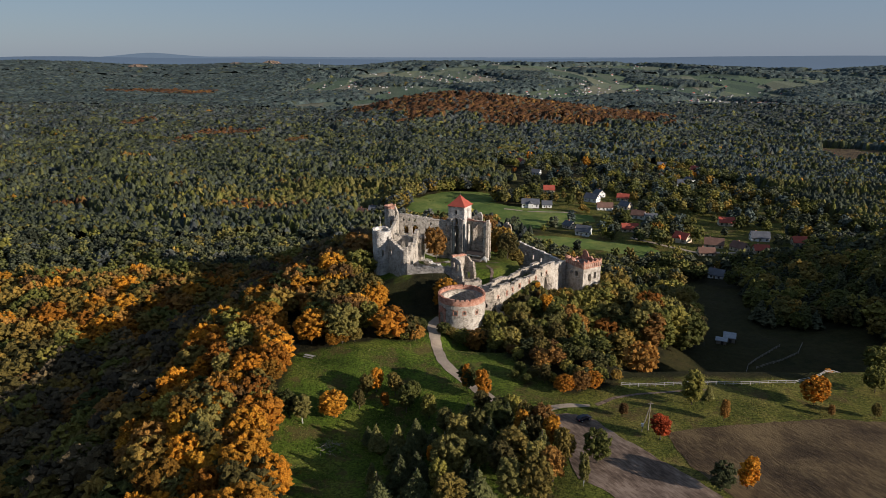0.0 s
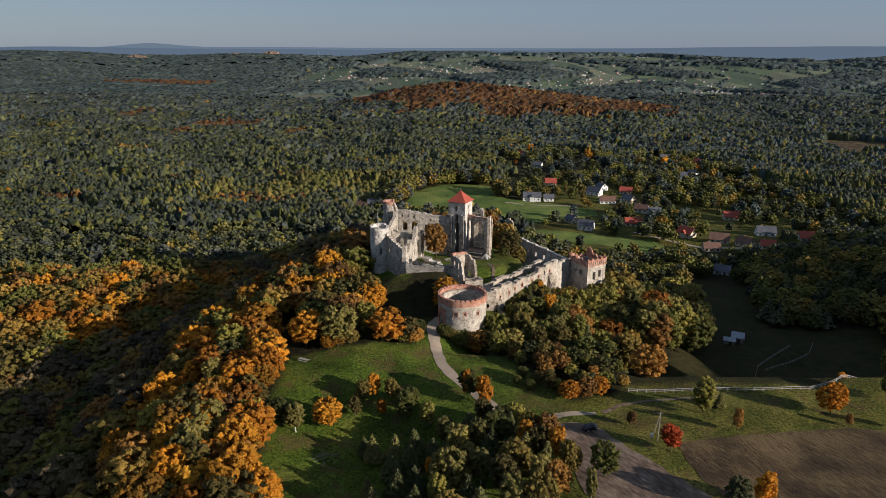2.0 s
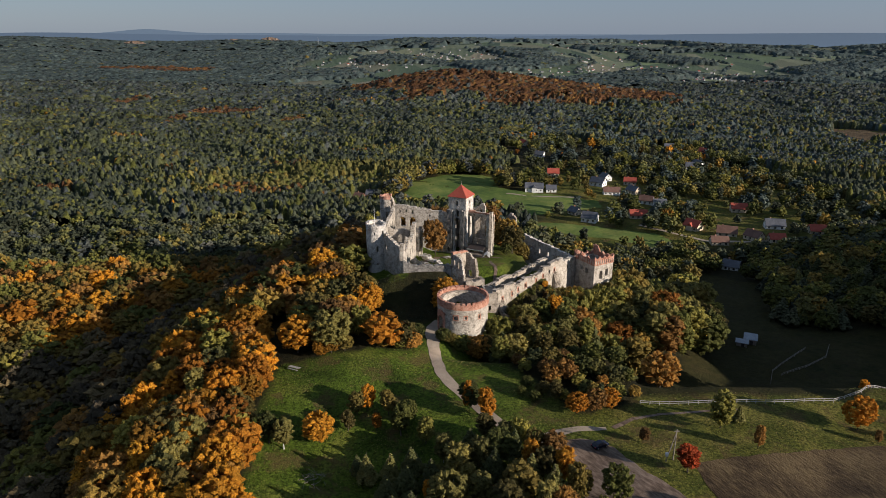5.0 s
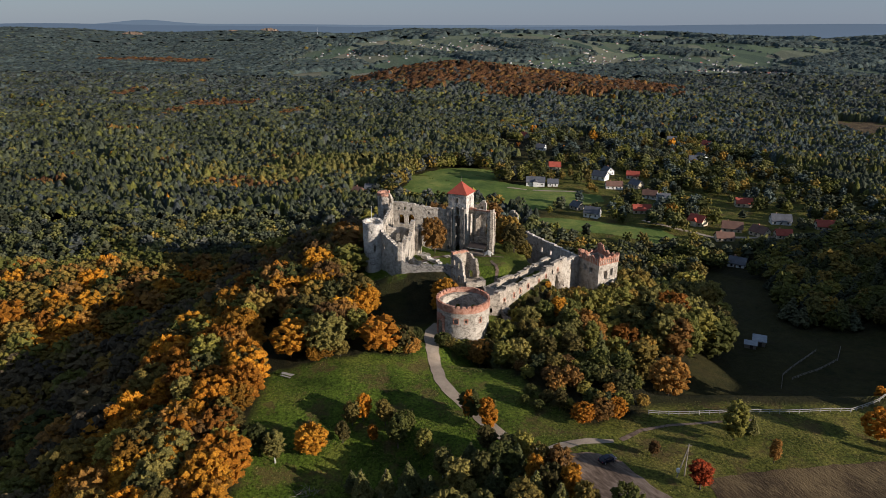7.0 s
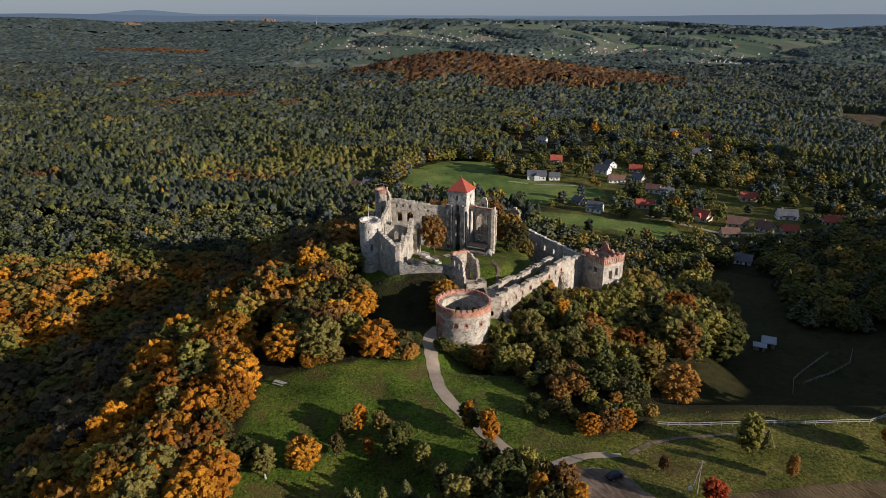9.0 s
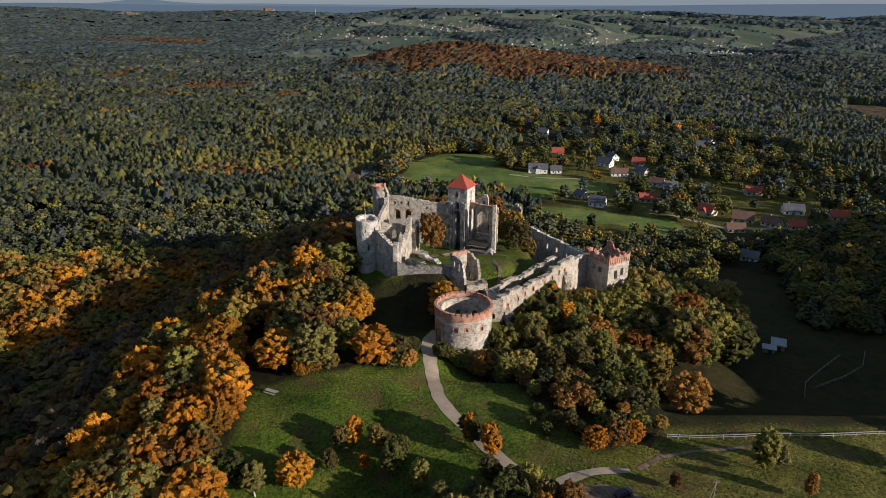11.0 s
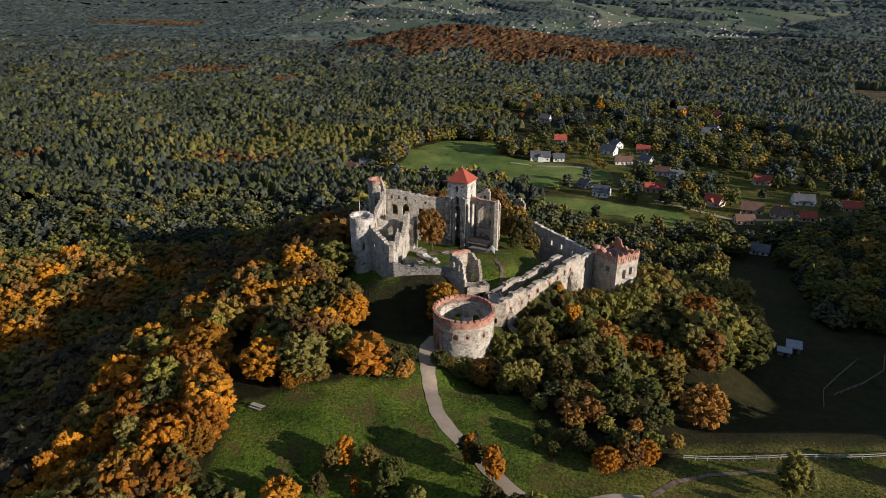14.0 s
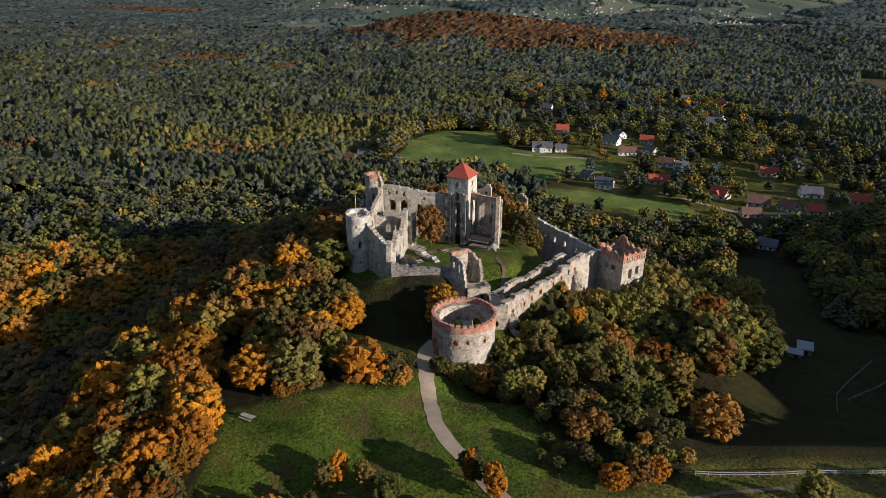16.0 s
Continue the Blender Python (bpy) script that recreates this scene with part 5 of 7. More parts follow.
def far_houses():
    """Scattered settlements on the far slope, too small to tell apart."""
    rng = random.Random(11)
    verts, faces, slots = [], [], []
    spots = [(-70, 2560, 260, 70, 60), (170, 2700, 420, 80, 60), (420, 2300, 260, 120, 40), (760, 2250, 300, 130, 120), (980, 1950, 160, 70, 60), (1060, 1700, 160, 60, 50), (620, 2050, 200, 90, 40), (600, 1800, 240, 60, 60), (930, 1850, 200, 50, 50), (300, 1950, 200, 60, 10), (-350, 3000, 300, 80, 22), (-900, 3800, 220, 40, 40), (300, 4200, 900, 120, 90), (-300, 4300, 500, 100, 60), (900, 3300, 500, 200, 40), (560, 1150, 160, 80, 16), (420, 1000, 120, 60, 12)]
    for cx, cy, rx, ry, count in spots:
        for _ in range(int(count * 1.2)):
            x, y = cx + rng.gauss(0, rx * 0.75), cy + rng.gauss(0, ry * 1.2)
            z, a = level(x, y), rng.uniform(-0.5, 0.5) + (1.57 if rng.random() < 0.5 else 0)
            w, l, h = rng.uniform(2.3, 3.2), rng.uniform(2.8, 4.2), rng.uniform(2.4, 3.2)
            base = len(verts)
            for px, py, pz in ((-w, -l, -2), (w, -l, -2), (w, l, -2), (-w, l, -2), (-w, -l, h), (w, -l, h), (w, l, h), (-w, l, h), (0, -l, h + w * 0.8), (0, l, h + w * 0.8)):
                verts.append((x + px * math.cos(a) - py * math.sin(a), y + px * math.sin(a) + py * math.cos(a), z + pz))
            roof = rng.choice((1, 2, 2, 3))
            for f, s in (((0, 1, 5, 4), 0), ((1, 2, 6, 5), 0), ((2, 3, 7, 6), 0), ((3, 0, 4, 7), 0), ((4, 5, 8), 0), ((6, 7, 9), 0), ((5, 6, 9, 8), roof), ((7, 4, 8, 9), roof)):
                faces.append([base + i for i in f])
                slots.append(s)
    me = bpy.data.meshes.new("far_houses")
    me.from_pydata(verts, [], faces)
    for m in (RENDER_DULL, TILE_BROWN, TILE_GREY, TILE):
        me.materials.append(m)
    me.polygons.foreach_set("material_index", slots)
    tagged(new("far_houses", me), "scattered white houses of distant villages", "houses", kind="stuff")


far_houses()


def make_mast(x, y):
    ob = thing("radio_mast", x, y, level(x, y), "thin radio mast on the far hillside", "mast")
    bm = bmesh.new()
    tube(bm, [(0, 0, -2), (0, 0, 26), (0, 0, 48)], [1.6, 1.0, 0.4], 6)
    part("tower", bm, SHEET_METAL, ob)


make_mast(-560, 3130)


def make_quarry(x, y, w, h, label):
    ob = thing("quarry_face", x, y, level(x, y) - 2, label, "quarry")
    bm = bmesh.new()
    bmesh.ops.create_grid(bm, x_segments=28, y_segments=8, size=0.5)
    for v in bm.verts:
        u, t = v.co.x, v.co.y + 0.5
        v.co = Vector((u * w, t * 60 + 18 * noise.noise(Vector((u * 9, t * 2, 1))), t * h * (1 - 1.6 * abs(u) ** 2) + 5 * noise.noise(Vector((u * 14, t * 5, 2)))))
    bmesh.ops.solidify(bm, geom=bm.faces[:], thickness=4)
    part("rock", bm, DIRT, ob)


make_quarry(-1730, 3860, 130, 34, "pale bare quarry face on the far hill")
make_quarry(-960, 3820, 110, 34, "pale bare quarry face on the far hill")
make_quarry(-1140, 3760, 90, 26, "pale bare quarry face on the far hill")


drape("road_2", ribbon([(146, 500), (158, 486), (168, 477), (182, 459), (204, 456), (226, 457), (244, 442), (262, 436)], 2.0), GRAVEL, "narrow grey village lane between gardens", "road", 0.12, 3.0, 0.3)
drape("road_3", ribbon([(56, 600), (74, 594), (92, 590), (120, 588)], 1.6), GRAVEL, "pale drive in front of the white houses", "road", 0.14, 3.0, 0.3)


# ---- trees ----
def ico(level_):
    bm = bmesh.new()
    bmesh.ops.create_icosphere(bm, subdivisions=level_, radius=1)
    v = np.array([x.co[:] for x in bm.verts])
    f = np.array([[x.index for x in t.verts] for t in bm.faces])
    bm.free()
    return v, f


ICO1 = ico(1)
TUFT = np.array([(1, 0, 0), (-1, 0, 0), (0, 1, 0), (0, -1, 0), (0, 0, 1), (0, 0, -1)], float), np.array([(0, 2, 4), (2, 1, 4), (1, 3, 4), (3, 0, 4), (2, 0, 5), (1, 2, 5), (3, 1, 5), (0, 3, 5)])


def leaves(rng, centres, normals, size, droop=0.0):
    """One small triangle for each place, facing roughly outward."""
    n = len(centres)
    nrm = normals + rng.normal(0, 0.3, (n, 3))
    nrm /= np.linalg.norm(nrm, axis=1)[:, None]
    t = np.cross(nrm, rng.normal(0, 1, (n, 3)))
    t /= np.linalg.norm(t, axis=1)[:, None] + 1e-9
    b = np.cross(nrm, t)
    s = size * rng.uniform(0.6, 1.35, (n, 1))
    v = np.stack([centres + t * s, centres - t * s * 0.6 + b * s * 0.8, centres - t * s * 0.6 - b * s * 0.8], 1)
    v[..., 2] -= droop * s
    return v.reshape(-1, 3), np.arange(3 * n).reshape(n, 3)


def crown(seed, lobes, leaf_count, leaf_size, wide=0.36, low=0.22, kind="round"):
    """A crown of a tree one metre high: many uneven tufts with gaps between them, covered with leaves. Arrays of points and triangles."""
    rng = np.random.default_rng(seed)
    v, f = TUFT
    vs, fs, base, spots = [], [], 0, []
    mid, tall = (1 + low) / 2, (1 - low) / 2
    lean = rng.normal(0, 0.04, 2)
    puff = min(1.6, (90 / lobes) ** 0.32)
    for k in range(lobes):
        a = k * 2.4 + rng.uniform(-0.4, 0.4)
        u = (k + rng.uniform(0.1, 0.9)) / lobes
        if kind == "spire":
            tip = 1 - u ** 0.75
            reach, h = (0.80 * (1 - tip) + 0.03) * rng.uniform(0.75, 1.1), -0.95 + 1.85 * tip
            r = wide * (0.30 * (1 - tip) + 0.11) * rng.uniform(0.8, 1.15) * puff
        else:
            h = -0.78 + 1.66 * u
            full = math.sqrt(max(0.06, 1 - (h * 0.96) ** 2))
            if kind == "column":
                reach, r = full * rng.uniform(0.4, 0.95), wide * rng.uniform(0.20, 0.34) * puff
            else:
                reach, r = (full - 0.08) * rng.uniform(0.62, 1.04), wide * rng.uniform(0.13, 0.25) * puff
        c = np.array([reach * wide * math.cos(a) + lean[0] * h, reach * wide * math.sin(a) + lean[1] * h, mid + h * tall * 0.86])
        spots.append((c, r))
        spin = rng.uniform(0, 6.28)
        q = np.stack([v[:, 0] * math.cos(spin) - v[:, 1] * math.sin(spin), v[:, 0] * math.sin(spin) + v[:, 1] * math.cos(spin), v[:, 2] + 0.3 * v[:, 0]], 1)
        q = q * r * np.array([1.0, 1.0, 0.8]) * (1 + rng.normal(0, 0.25, (len(v), 1)))
        vs.append(q + c), fs.append(f + base)
        base += len(v)
    girth = {"spire": 0.34, "column": 0.42}.get(kind, 0.56)
    v, f = ICO1
    slim = np.clip(0.8 - 0.6 * v[:, 2:3], 0.12, 1.2) if kind == "spire" else np.ones((len(v), 1))
    q = v * np.concatenate([slim, slim, np.ones_like(slim)], 1) * np.array([wide * girth, wide * girth, tall * 0.62]) * (1 + rng.normal(0, 0.15, (len(v), 1)))
    vs.append(q + np.array([0, 0, mid - 0.04])), fs.append(f + base)
    base += len(v)
    weight = np.array([r ** 2 for _, r in spots])
    pick = rng.choice(len(spots), leaf_count, p=weight / weight.sum())
    cs, rs = np.array([spots[k][0] for k in pick]), np.array([spots[k][1] for k in pick])[:, None]
    d = rng.normal(0, 1, (leaf_count, 3))
    d /= np.linalg.norm(d, axis=1)[:, None]
    out = cs - np.array([0, 0, mid - 0.25 * tall])
    out /= np.linalg.norm(out, axis=1)[:, None] + 1e-6
    d = d + 0.55 * out + np.array([0, 0, 0.3])
    d /= np.linalg.norm(d, axis=1)[:, None]
    lv, lf = leaves(rng, cs + d * rs * rng.uniform(0.68, 1.14, (leaf_count, 1)) * np.array([1, 1, 0.86]), d, leaf_size, 0.3 if kind == "spire" else 0.1)
    vs.append(lv), fs.append(lf + base)
    return np.concatenate(vs), np.concatenate(fs)


def mesh_of(name, v, f, material_, tint=None, soft=False):
    me = bpy.data.meshes.new(name)
    me.vertices.add(len(v))
    me.vertices.foreach_set("co", np.asarray(v, np.float32).ravel())
    me.loops.add(len(f) * 3)
    me.loops.foreach_set("vertex_index", np.asarray(f, np.int32).ravel())
    me.polygons.add(len(f))
    me.polygons.foreach_set("loop_start", np.arange(0, len(f) * 3, 3, dtype=np.int32))
    if tint is not None:
        a = me.attributes.new("tint", "FLOAT", "POINT")
        a.data.foreach_set("value", np.asarray(tint, np.float32))
    me.polygons.foreach_set("use_smooth", np.full(len(f), soft))
    me.update(calc_edges=True)
    me.materials.append(material_)
    return me


def trunk_mesh(seed, kind="round", bark=None):
    """A tapered trunk and limbs of a tree one metre high."""
    rng = random.Random(seed)
    bm = bmesh.new()
    top = 0.92 if kind == "spire" else 0.72
    tube(bm, [(0, 0, -0.05), (0.005, 0, 0.12), (rng.uniform(-0.02, 0.02), rng.uniform(-0.02, 0.02), 0.4), (rng.uniform(-0.03, 0.03), rng.uniform(-0.03, 0.03), top)], [0.026, 0.018, 0.014, 0.004], 7)
    for k in range(7):
        a, z = k * 2.3 + rng.uniform(-0.4, 0.4), 0.24 + 0.06 * k
        r = (0.24 if kind == "round" else 0.13) * rng.uniform(0.7, 1.1)
        tube(bm, [(0, 0, z), (r * 0.5 * math.cos(a), r * 0.5 * math.sin(a), z + 0.08), (r * math.cos(a), r * math.sin(a), z + 0.2)], [0.009, 0.006, 0.002], 5)
    me = bpy.data.meshes.new("trunk")
    bm.to_mesh(me)
    bm.free()
    me.materials.append(bark or BARK)
    return me


SHAPES = {"round": [dict(lobes=170, leaf_count=1500, leaf_size=0.021, wide=0.43, low=0.10), dict(lobes=160, leaf_count=1500, leaf_size=0.021, wide=0.47, low=0.08), dict(lobes=160, leaf_count=1400, leaf_size=0.020, wide=0.38, low=0.10), dict(lobes=150, leaf_count=1400, leaf_size=0.021, wide=0.42, low=0.14)],
          "column": [dict(lobes=120, leaf_count=1300, leaf_size=0.019, wide=0.27, low=0.10, kind="column"), dict(lobes=110, leaf_count=1200, leaf_size=0.019, wide=0.23, low=0.08, kind="column"), dict(lobes=125, leaf_count=1300, leaf_size=0.020, wide=0.30, low=0.12, kind="column")],
          "spire": [dict(lobes=130, leaf_count=1200, leaf_size=0.019, wide=0.27, low=0.05, kind="spire"), dict(lobes=120, leaf_count=1200, leaf_size=0.020, wide=0.31, low=0.07, kind="spire")]}
CROWNS = {s: [crown(40 + 7 * i + len(s), **k) for i, k in enumerate(v)] for s, v in SHAPES.items()}
SHRUBS = {"round": [crown(30 + i, 70, 380, 0.032, 0.45, 0.04) for i in range(4)], "column": [crown(35 + i, 60, 380, 0.028, 0.28, 0.06, "column") for i in range(4)]}
WORDS = {"lime": "pale yellow-green leafy tree", "green": "green leafy tree", "olive": "olive-brown autumn tree", "gold": "golden yellow autumn tree", "rust": "bright orange autumn tree", "brown": "thin brown autumn tree", "red": "scarlet autumn tree", "pine": "dark green conifer", "birch": "yellow-green slender birch"}
PROTO = {}


def plant(x, y, tall, colour, shape="round", where="on the grassy slope", girth=1.0):
    """One tree of its own, tall metres high; alike ones share their meshes."""
    rng = random.Random(int(x * 31 + y * 57))
    variant = rng.randrange(len(CROWNS[shape]))
    key = (colour, shape, variant)
    m = pose(x, y, level(x, y) - 0.15, rng.uniform(-2, 2), rng.uniform(-2, 2), rng.uniform(0, 360)) @ Matrix.Diagonal((tall * girth, tall * girth, tall, 1))
    if key not in PROTO:
        ob = new("tree")
        tagged(ob, "", "tree", "trees")
        v, f = CROWNS[shape][variant]
        top = new("crown", mesh_of("crown", v, f, LEAF[colour]))
        stem = new("trunk", trunk_mesh(variant + len(shape), shape, BARK_PALE if colour == "birch" else BARK))
        top.parent = stem.parent = ob
        PROTO[key] = ob
        ob.matrix_basis = m
    else:
        src = PROTO[key]
        keep = src.matrix_basis.copy()
        src.matrix_basis = Matrix.Identity(4)
        ob = copy_thing(src, m)
        src.matrix_basis = keep
    return tagged(ob, f"{WORDS[colour]} {where}")


# trees that stand free, by eye-catching colour
for x, y, tall, colour, shape, girth, where in (
    (-31, 168.5, 8.5, "gold", "round", 1.05, "alone on the shaded lawn"),
    (7.6, 180.5, 8.5, "green", "column", 1.1, "beside the gravel path"), (7.0, 179.6, 9.4, "rust", "column", 0.7, "beside the gravel path"),
    (12.2, 175.5, 9.0, "green", "column", 1.0, "beside the gravel path"), (11.6, 174.6, 9.8, "rust", "column", 0.9, "beside the gravel path"),
    (71, 170.5, 11.5, "lime", "column", 1.15, "on the pasture"), (76.6, 173, 5.6, "pine", "spire", 1.0, "beside the birch"),
    (106, 170.5, 10, "rust", "round", 1.0, "by the rail fence"), (107.5, 164.5, 4.2, "brown", "column", 1.0, "by the field edge"),
    (56.4, 152.5, 8.0, "red", "column", 1.15, "at the field corner"), (50, 165, 4.6, "brown", "column", 1.0, "on the pasture"),
    (76.5, 161.5, 7.5, "brown", "column", 0.8, "at the field edge"), (66, 202, 12.5, "brown", "round", 1.1, "below the castle wood"),
    (-17.5, 154.5, 9.5, "pine", "spire", 1.0, "among young conifers"), (-20, 157.5, 6.5, "pine", "spire", 1.0, "among young conifers"), (-12, 156, 8, "pine", "spire", 1.05, "among young conifers"),
    (-12.4, 147, 8.5, "pine", "spire", 1.1, "among young conifers"), (-7, 157, 8.5, "pine", "spire", 1.1, "among young conifers"), (-10, 136, 11, "pine", "spire", 1.0, "among young conifers"),
    (1.5, 141, 11.5, "birch", "round", 0.95, "among young conifers"), (7, 161, 9, "pine", "spire", 1.15, "among young conifers"), (-4, 167.5, 8.6, "green", "column", 1.2, "at the lawn edge"),
    (-10.5, 171, 9.5, "green", "column", 1.1, "at the lawn edge"), (12, 152, 10, "pine", "spire", 1.0, "among young conifers"), (14, 137, 11.5, "olive", "column", 1.1, "among young conifers"),
    (-2.2, 152, 8.5, "pine", "spire", 1.1, "among young conifers"), (6, 149, 8.8, "birch", "column", 0.9, "among young conifers"), (-17, 139, 7, "pine", "spire", 1.0, "among young conifers"),
    (17, 158, 10, "pine", "spire", 1.0, "near the car park"), (9.4, 156.5, 9.5, "birch", "column", 0.9, "near the car park"), (19.5, 148, 10.5, "pine", "spire", 1.05, "near the car park"),
    (-3, 147, 6.5, "rust", "column", 0.8, "among young conifers"), (23, 150, 10, "olive", "round", 0.72, "near the car park"), (27.5, 149, 10.5, "gold", "column", 1.0, "near the car park"), (26, 156, 9.5, "brown", "column", 0.95, "near the car park"),
    (22, 158, 9, "olive", "round", 0.72, "near the car park"), (29.6, 143.5, 10, "olive", "round", 0.72, "near the car park"), (19, 163, 8.5, "lime", "column", 1.0, "near the gravel path"), (15.4, 163.5, 8, "birch", "column", 1.2, "near the gravel path"),
    (-6, 139, 10, "pine", "spire", 1.1, "among young conifers"), (5.5, 132, 11, "pine", "spire", 1.0, "among young conifers"), (9, 143, 10.5, "birch", "column", 1.2, "among young conifers"), (-15, 131, 9, "pine", "spire", 1.1, "among young conifers"),
    (17, 143, 11, "olive", "column", 1.2, "among young conifers"), (22, 137, 11.5, "birch", "column", 1.0, "near the car park"), (26, 136, 10, "brown", "column", 1.1, "near the car park"), (4, 155, 9.5, "birch", "column", 1.2, "among young conifers"), (0.5, 160, 8.5, "birch", "column", 1.2, "at the lawn edge"),
    (13.5, 158.5, 9.5, "green", "column", 1.3, "near the gravel path"), (20.5, 153.5, 10, "gold", "column", 0.95, "near the car park"), (24.5, 144, 10.5, "pine", "spire", 1.1, "near the car park"), (-8, 150, 8.5, "pine", "spire", 1.2, "among young conifers"), (11, 166.5, 8, "olive", "column", 1.1, "near the gravel path"),
    (-14, 124, 11, "pine", "spire", 1.1, "among young conifers"), (-6, 127, 12, "pine", "spire", 1.05, "among young conifers"), (1, 124, 11, "olive", "column", 1.1, "among young conifers"), (8, 126, 12, "pine", "spire", 1.1, "among young conifers"), (15, 129, 11.5, "birch", "column", 1.1, "among young conifers"), (21, 128, 12, "olive", "round", 0.8, "near the car park"), (-1, 133, 10, "lime", "column", 0.9, "among young conifers"),
    (37.6, 142, 9.5, "green", "round", 0.85, "on the bare car park"), (32.6, 133, 9.5, "birch", "column", 0.6, "by the car park"), (63.5, 131, 8, "pine", "round", 0.9, "by the field"),
    (70, 132, 9.5, "rust", "column", 1.0, "by the field"), (-43, 166, 9, "green", "column", 1.0, "at the wood edge"), (-39, 164.5, 9.5, "birch", "column", 1.1, "at the wood edge"),
    (-22.6, 178.5, 7.5, "olive", "column", 1.0, "on the lawn"), (-20, 180.5, 8, "rust", "column", 1.0, "on the lawn"), (-14.2, 178.5, 8, "olive", "column", 1.0, "on the lawn"), (-8.8, 176, 6.5, "green", "round", 0.9, "on the lawn"),
    (-24.2, 172.5, 6.5, "olive", "column", 0.9, "on the lawn"), (-16.8, 172.5, 6.0, "rust", "column", 0.8, "on the lawn"), (119, 163.5, 5, "olive", "column", 0.9, "by the field"),
    (-3.0, 288, 17, "brown", "round", 0.8, "in the castle courtyard"), (-3, 322, 18, "brown", "round", 0.9, "behind the curtain wall"), (-12, 325, 17, "green", "column", 1.2, "behind the curtain wall"), (3, 327, 19, "olive", "round", 0.8, "behind the keep"), (21, 324, 19, "brown", "round", 0.9, "behind the palace ruin"), (30, 327, 20, "brown", "round", 0.9, "behind the palace ruin"), (39, 322, 17, "olive", "round", 0.9, "behind the ward wall"), (13, 329, 19, "pine", "round", 0.8, "behind the keep"), (30, 296, 13, "olive", "round", 1.0, "below the palace ruin"), (27.4, 306, 15.5, "olive", "round", 1.0, "behind the palace ruin"),
    (34, 303, 11, "olive", "round", 1.0, "inside the outer ward"), (27, 291.5, 6, "green", "round", 1.0, "on the courtyard slope"),
    (135, 212, 7, "rust", "column", 1.0, "by the rail fence"), (140, 196, 10, "green", "round", 1.0, "beyond the rail fence"), (150, 200, 12, "pine", "round", 1.0, "beyond the rail fence"), (128, 178, 9, "green", "round", 0.9, "by the rail fence"),
):
    plant(x, y, tall, colour, shape, where, girth)


def scatter(rng, x0, x1, y0, y1, gap):
    xs, ys = np.meshgrid(np.arange(x0, x1, gap), np.arange(y0, y1, gap))
    n = xs.size
    return xs.ravel() + rng.uniform(-0.48, 0.48, n) * gap, ys.ravel() + rng.uniform(-0.48, 0.48, n) * gap


def bare(x, y):
    return inside(SADDLE, x, y) | inside(VALLEY, x, y) | inside(CASTLE, x, y) | inside(SLOPE, x, y) | inside(MEADOW, x, y) | inside(OPEN, x, y) | inside(PASTURE, x, y)


def pick(rng, chances):
    names = list(chances)
    p = np.array([chances[k] for k in names])
    return names[rng.choice(len(names), p=p / p.sum())]


# the wooded castle hill and the brow of the orange ridge: trees of their own
GROVE_RIGHT = [(12, 214), (20, 206), (30, 210), (52, 223), (75, 236), (98, 252), (112, 275), (118, 297), (98, 300), (74, 282), (62, 269), (51, 268), (25, 239), (18, 228)]
GROVE_LEFT = [(-47, 205), (-40, 207), (-28, 210), (-9, 214), (-7, 222), (-22, 216), (-26, 238), (-38, 258), (-36, 266), (-44, 272), (-51, 256), (-50, 228)]
TROUGH = [(-51, 206), (-55, 208), (-58, 230), (-54, 240), (-51, 228)]
RIDGE = [(-22, 92), (-31, 112), (-38, 132), (-47, 150), (-51, 176), (-50, 202), (-58, 207), (-63, 236), (-80, 238), (-84, 200), (-82, 150), (-68, 122), (-50, 92)]
rng = np.random.default_rng(5)
upper = []
for zone, gap, mixture, where, tall in (
    (GROVE_RIGHT, 5.8, {"green": 4.2, "olive": 3.6, "brown": 0.9, "pine": 2.4, "birch": 4.6, "lime": 0.6, "gold": 0.4, "rust": 0.25, "red": 0.02}, "in the wood below the castle wall", (9, 19.5)),
    (GROVE_LEFT, 6.2, {"olive": 5, "gold": 1.2, "green": 1.2, "rust": 0.3, "brown": 1.8, "birch": 1.2}, "on the wooded castle slope", (10, 15)),
    (RIDGE, 5.3, {"rust": 5.2, "gold": 3.2, "olive": 2.0, "red": 0.06, "green": 0.15, "brown": 1.4, "birch": 0.3, "lime": 0.9}, "on the brow of the ridge", (8, 13.5)),
):
    xs, ys = scatter(rng, min(p[0] for p in zone), max(p[0] for p in zone), min(p[1] for p in zone), max(p[1] for p in zone), gap)
    ok = inside(zone, xs, ys)
    for x, y in zip(xs[ok], ys[ok]):
        edge = inside(SADDLE, x, y)
        # trees next to the ward wall are capped so the camera sees the wall
        off = abs((x - 18.8) * 0.775 - (y - 239.8) * 0.632)
        right = zone is GROVE_RIGHT
        cap = max(3.5, min(8.0, 1.4 + 0.85 * off) - level(x, y)) if right and x < 50 else 22
        if right:
            tall = (16, 22) if x > 78 else (13, 20) if x > 46 else (9, 18)
        near = right and (math.hypot(x - 6.9, y - 231) < 12.2 or (off < 2.0 and x < 48))
        if not edge and not near:
            colour = pick(rng, mixture)
            if zone is GROVE_LEFT and x > -25:
                cap, colour = 5.5, pick(rng, {"olive": 3, "brown": 2, "green": 2})
            grown = (float(x), float(y), min(cap, float(rng.uniform(*tall))), colour, "spire" if colour == "pine" else "round" if rng.random() < (0.12 if right else 0.85) else "column", float(rng.uniform(0.9, 1.15)))
            if y < (235 if right else 212) and x > -74:
                plant(*grown[:5], where, grown[5])
            else:
                upper.append(grown)
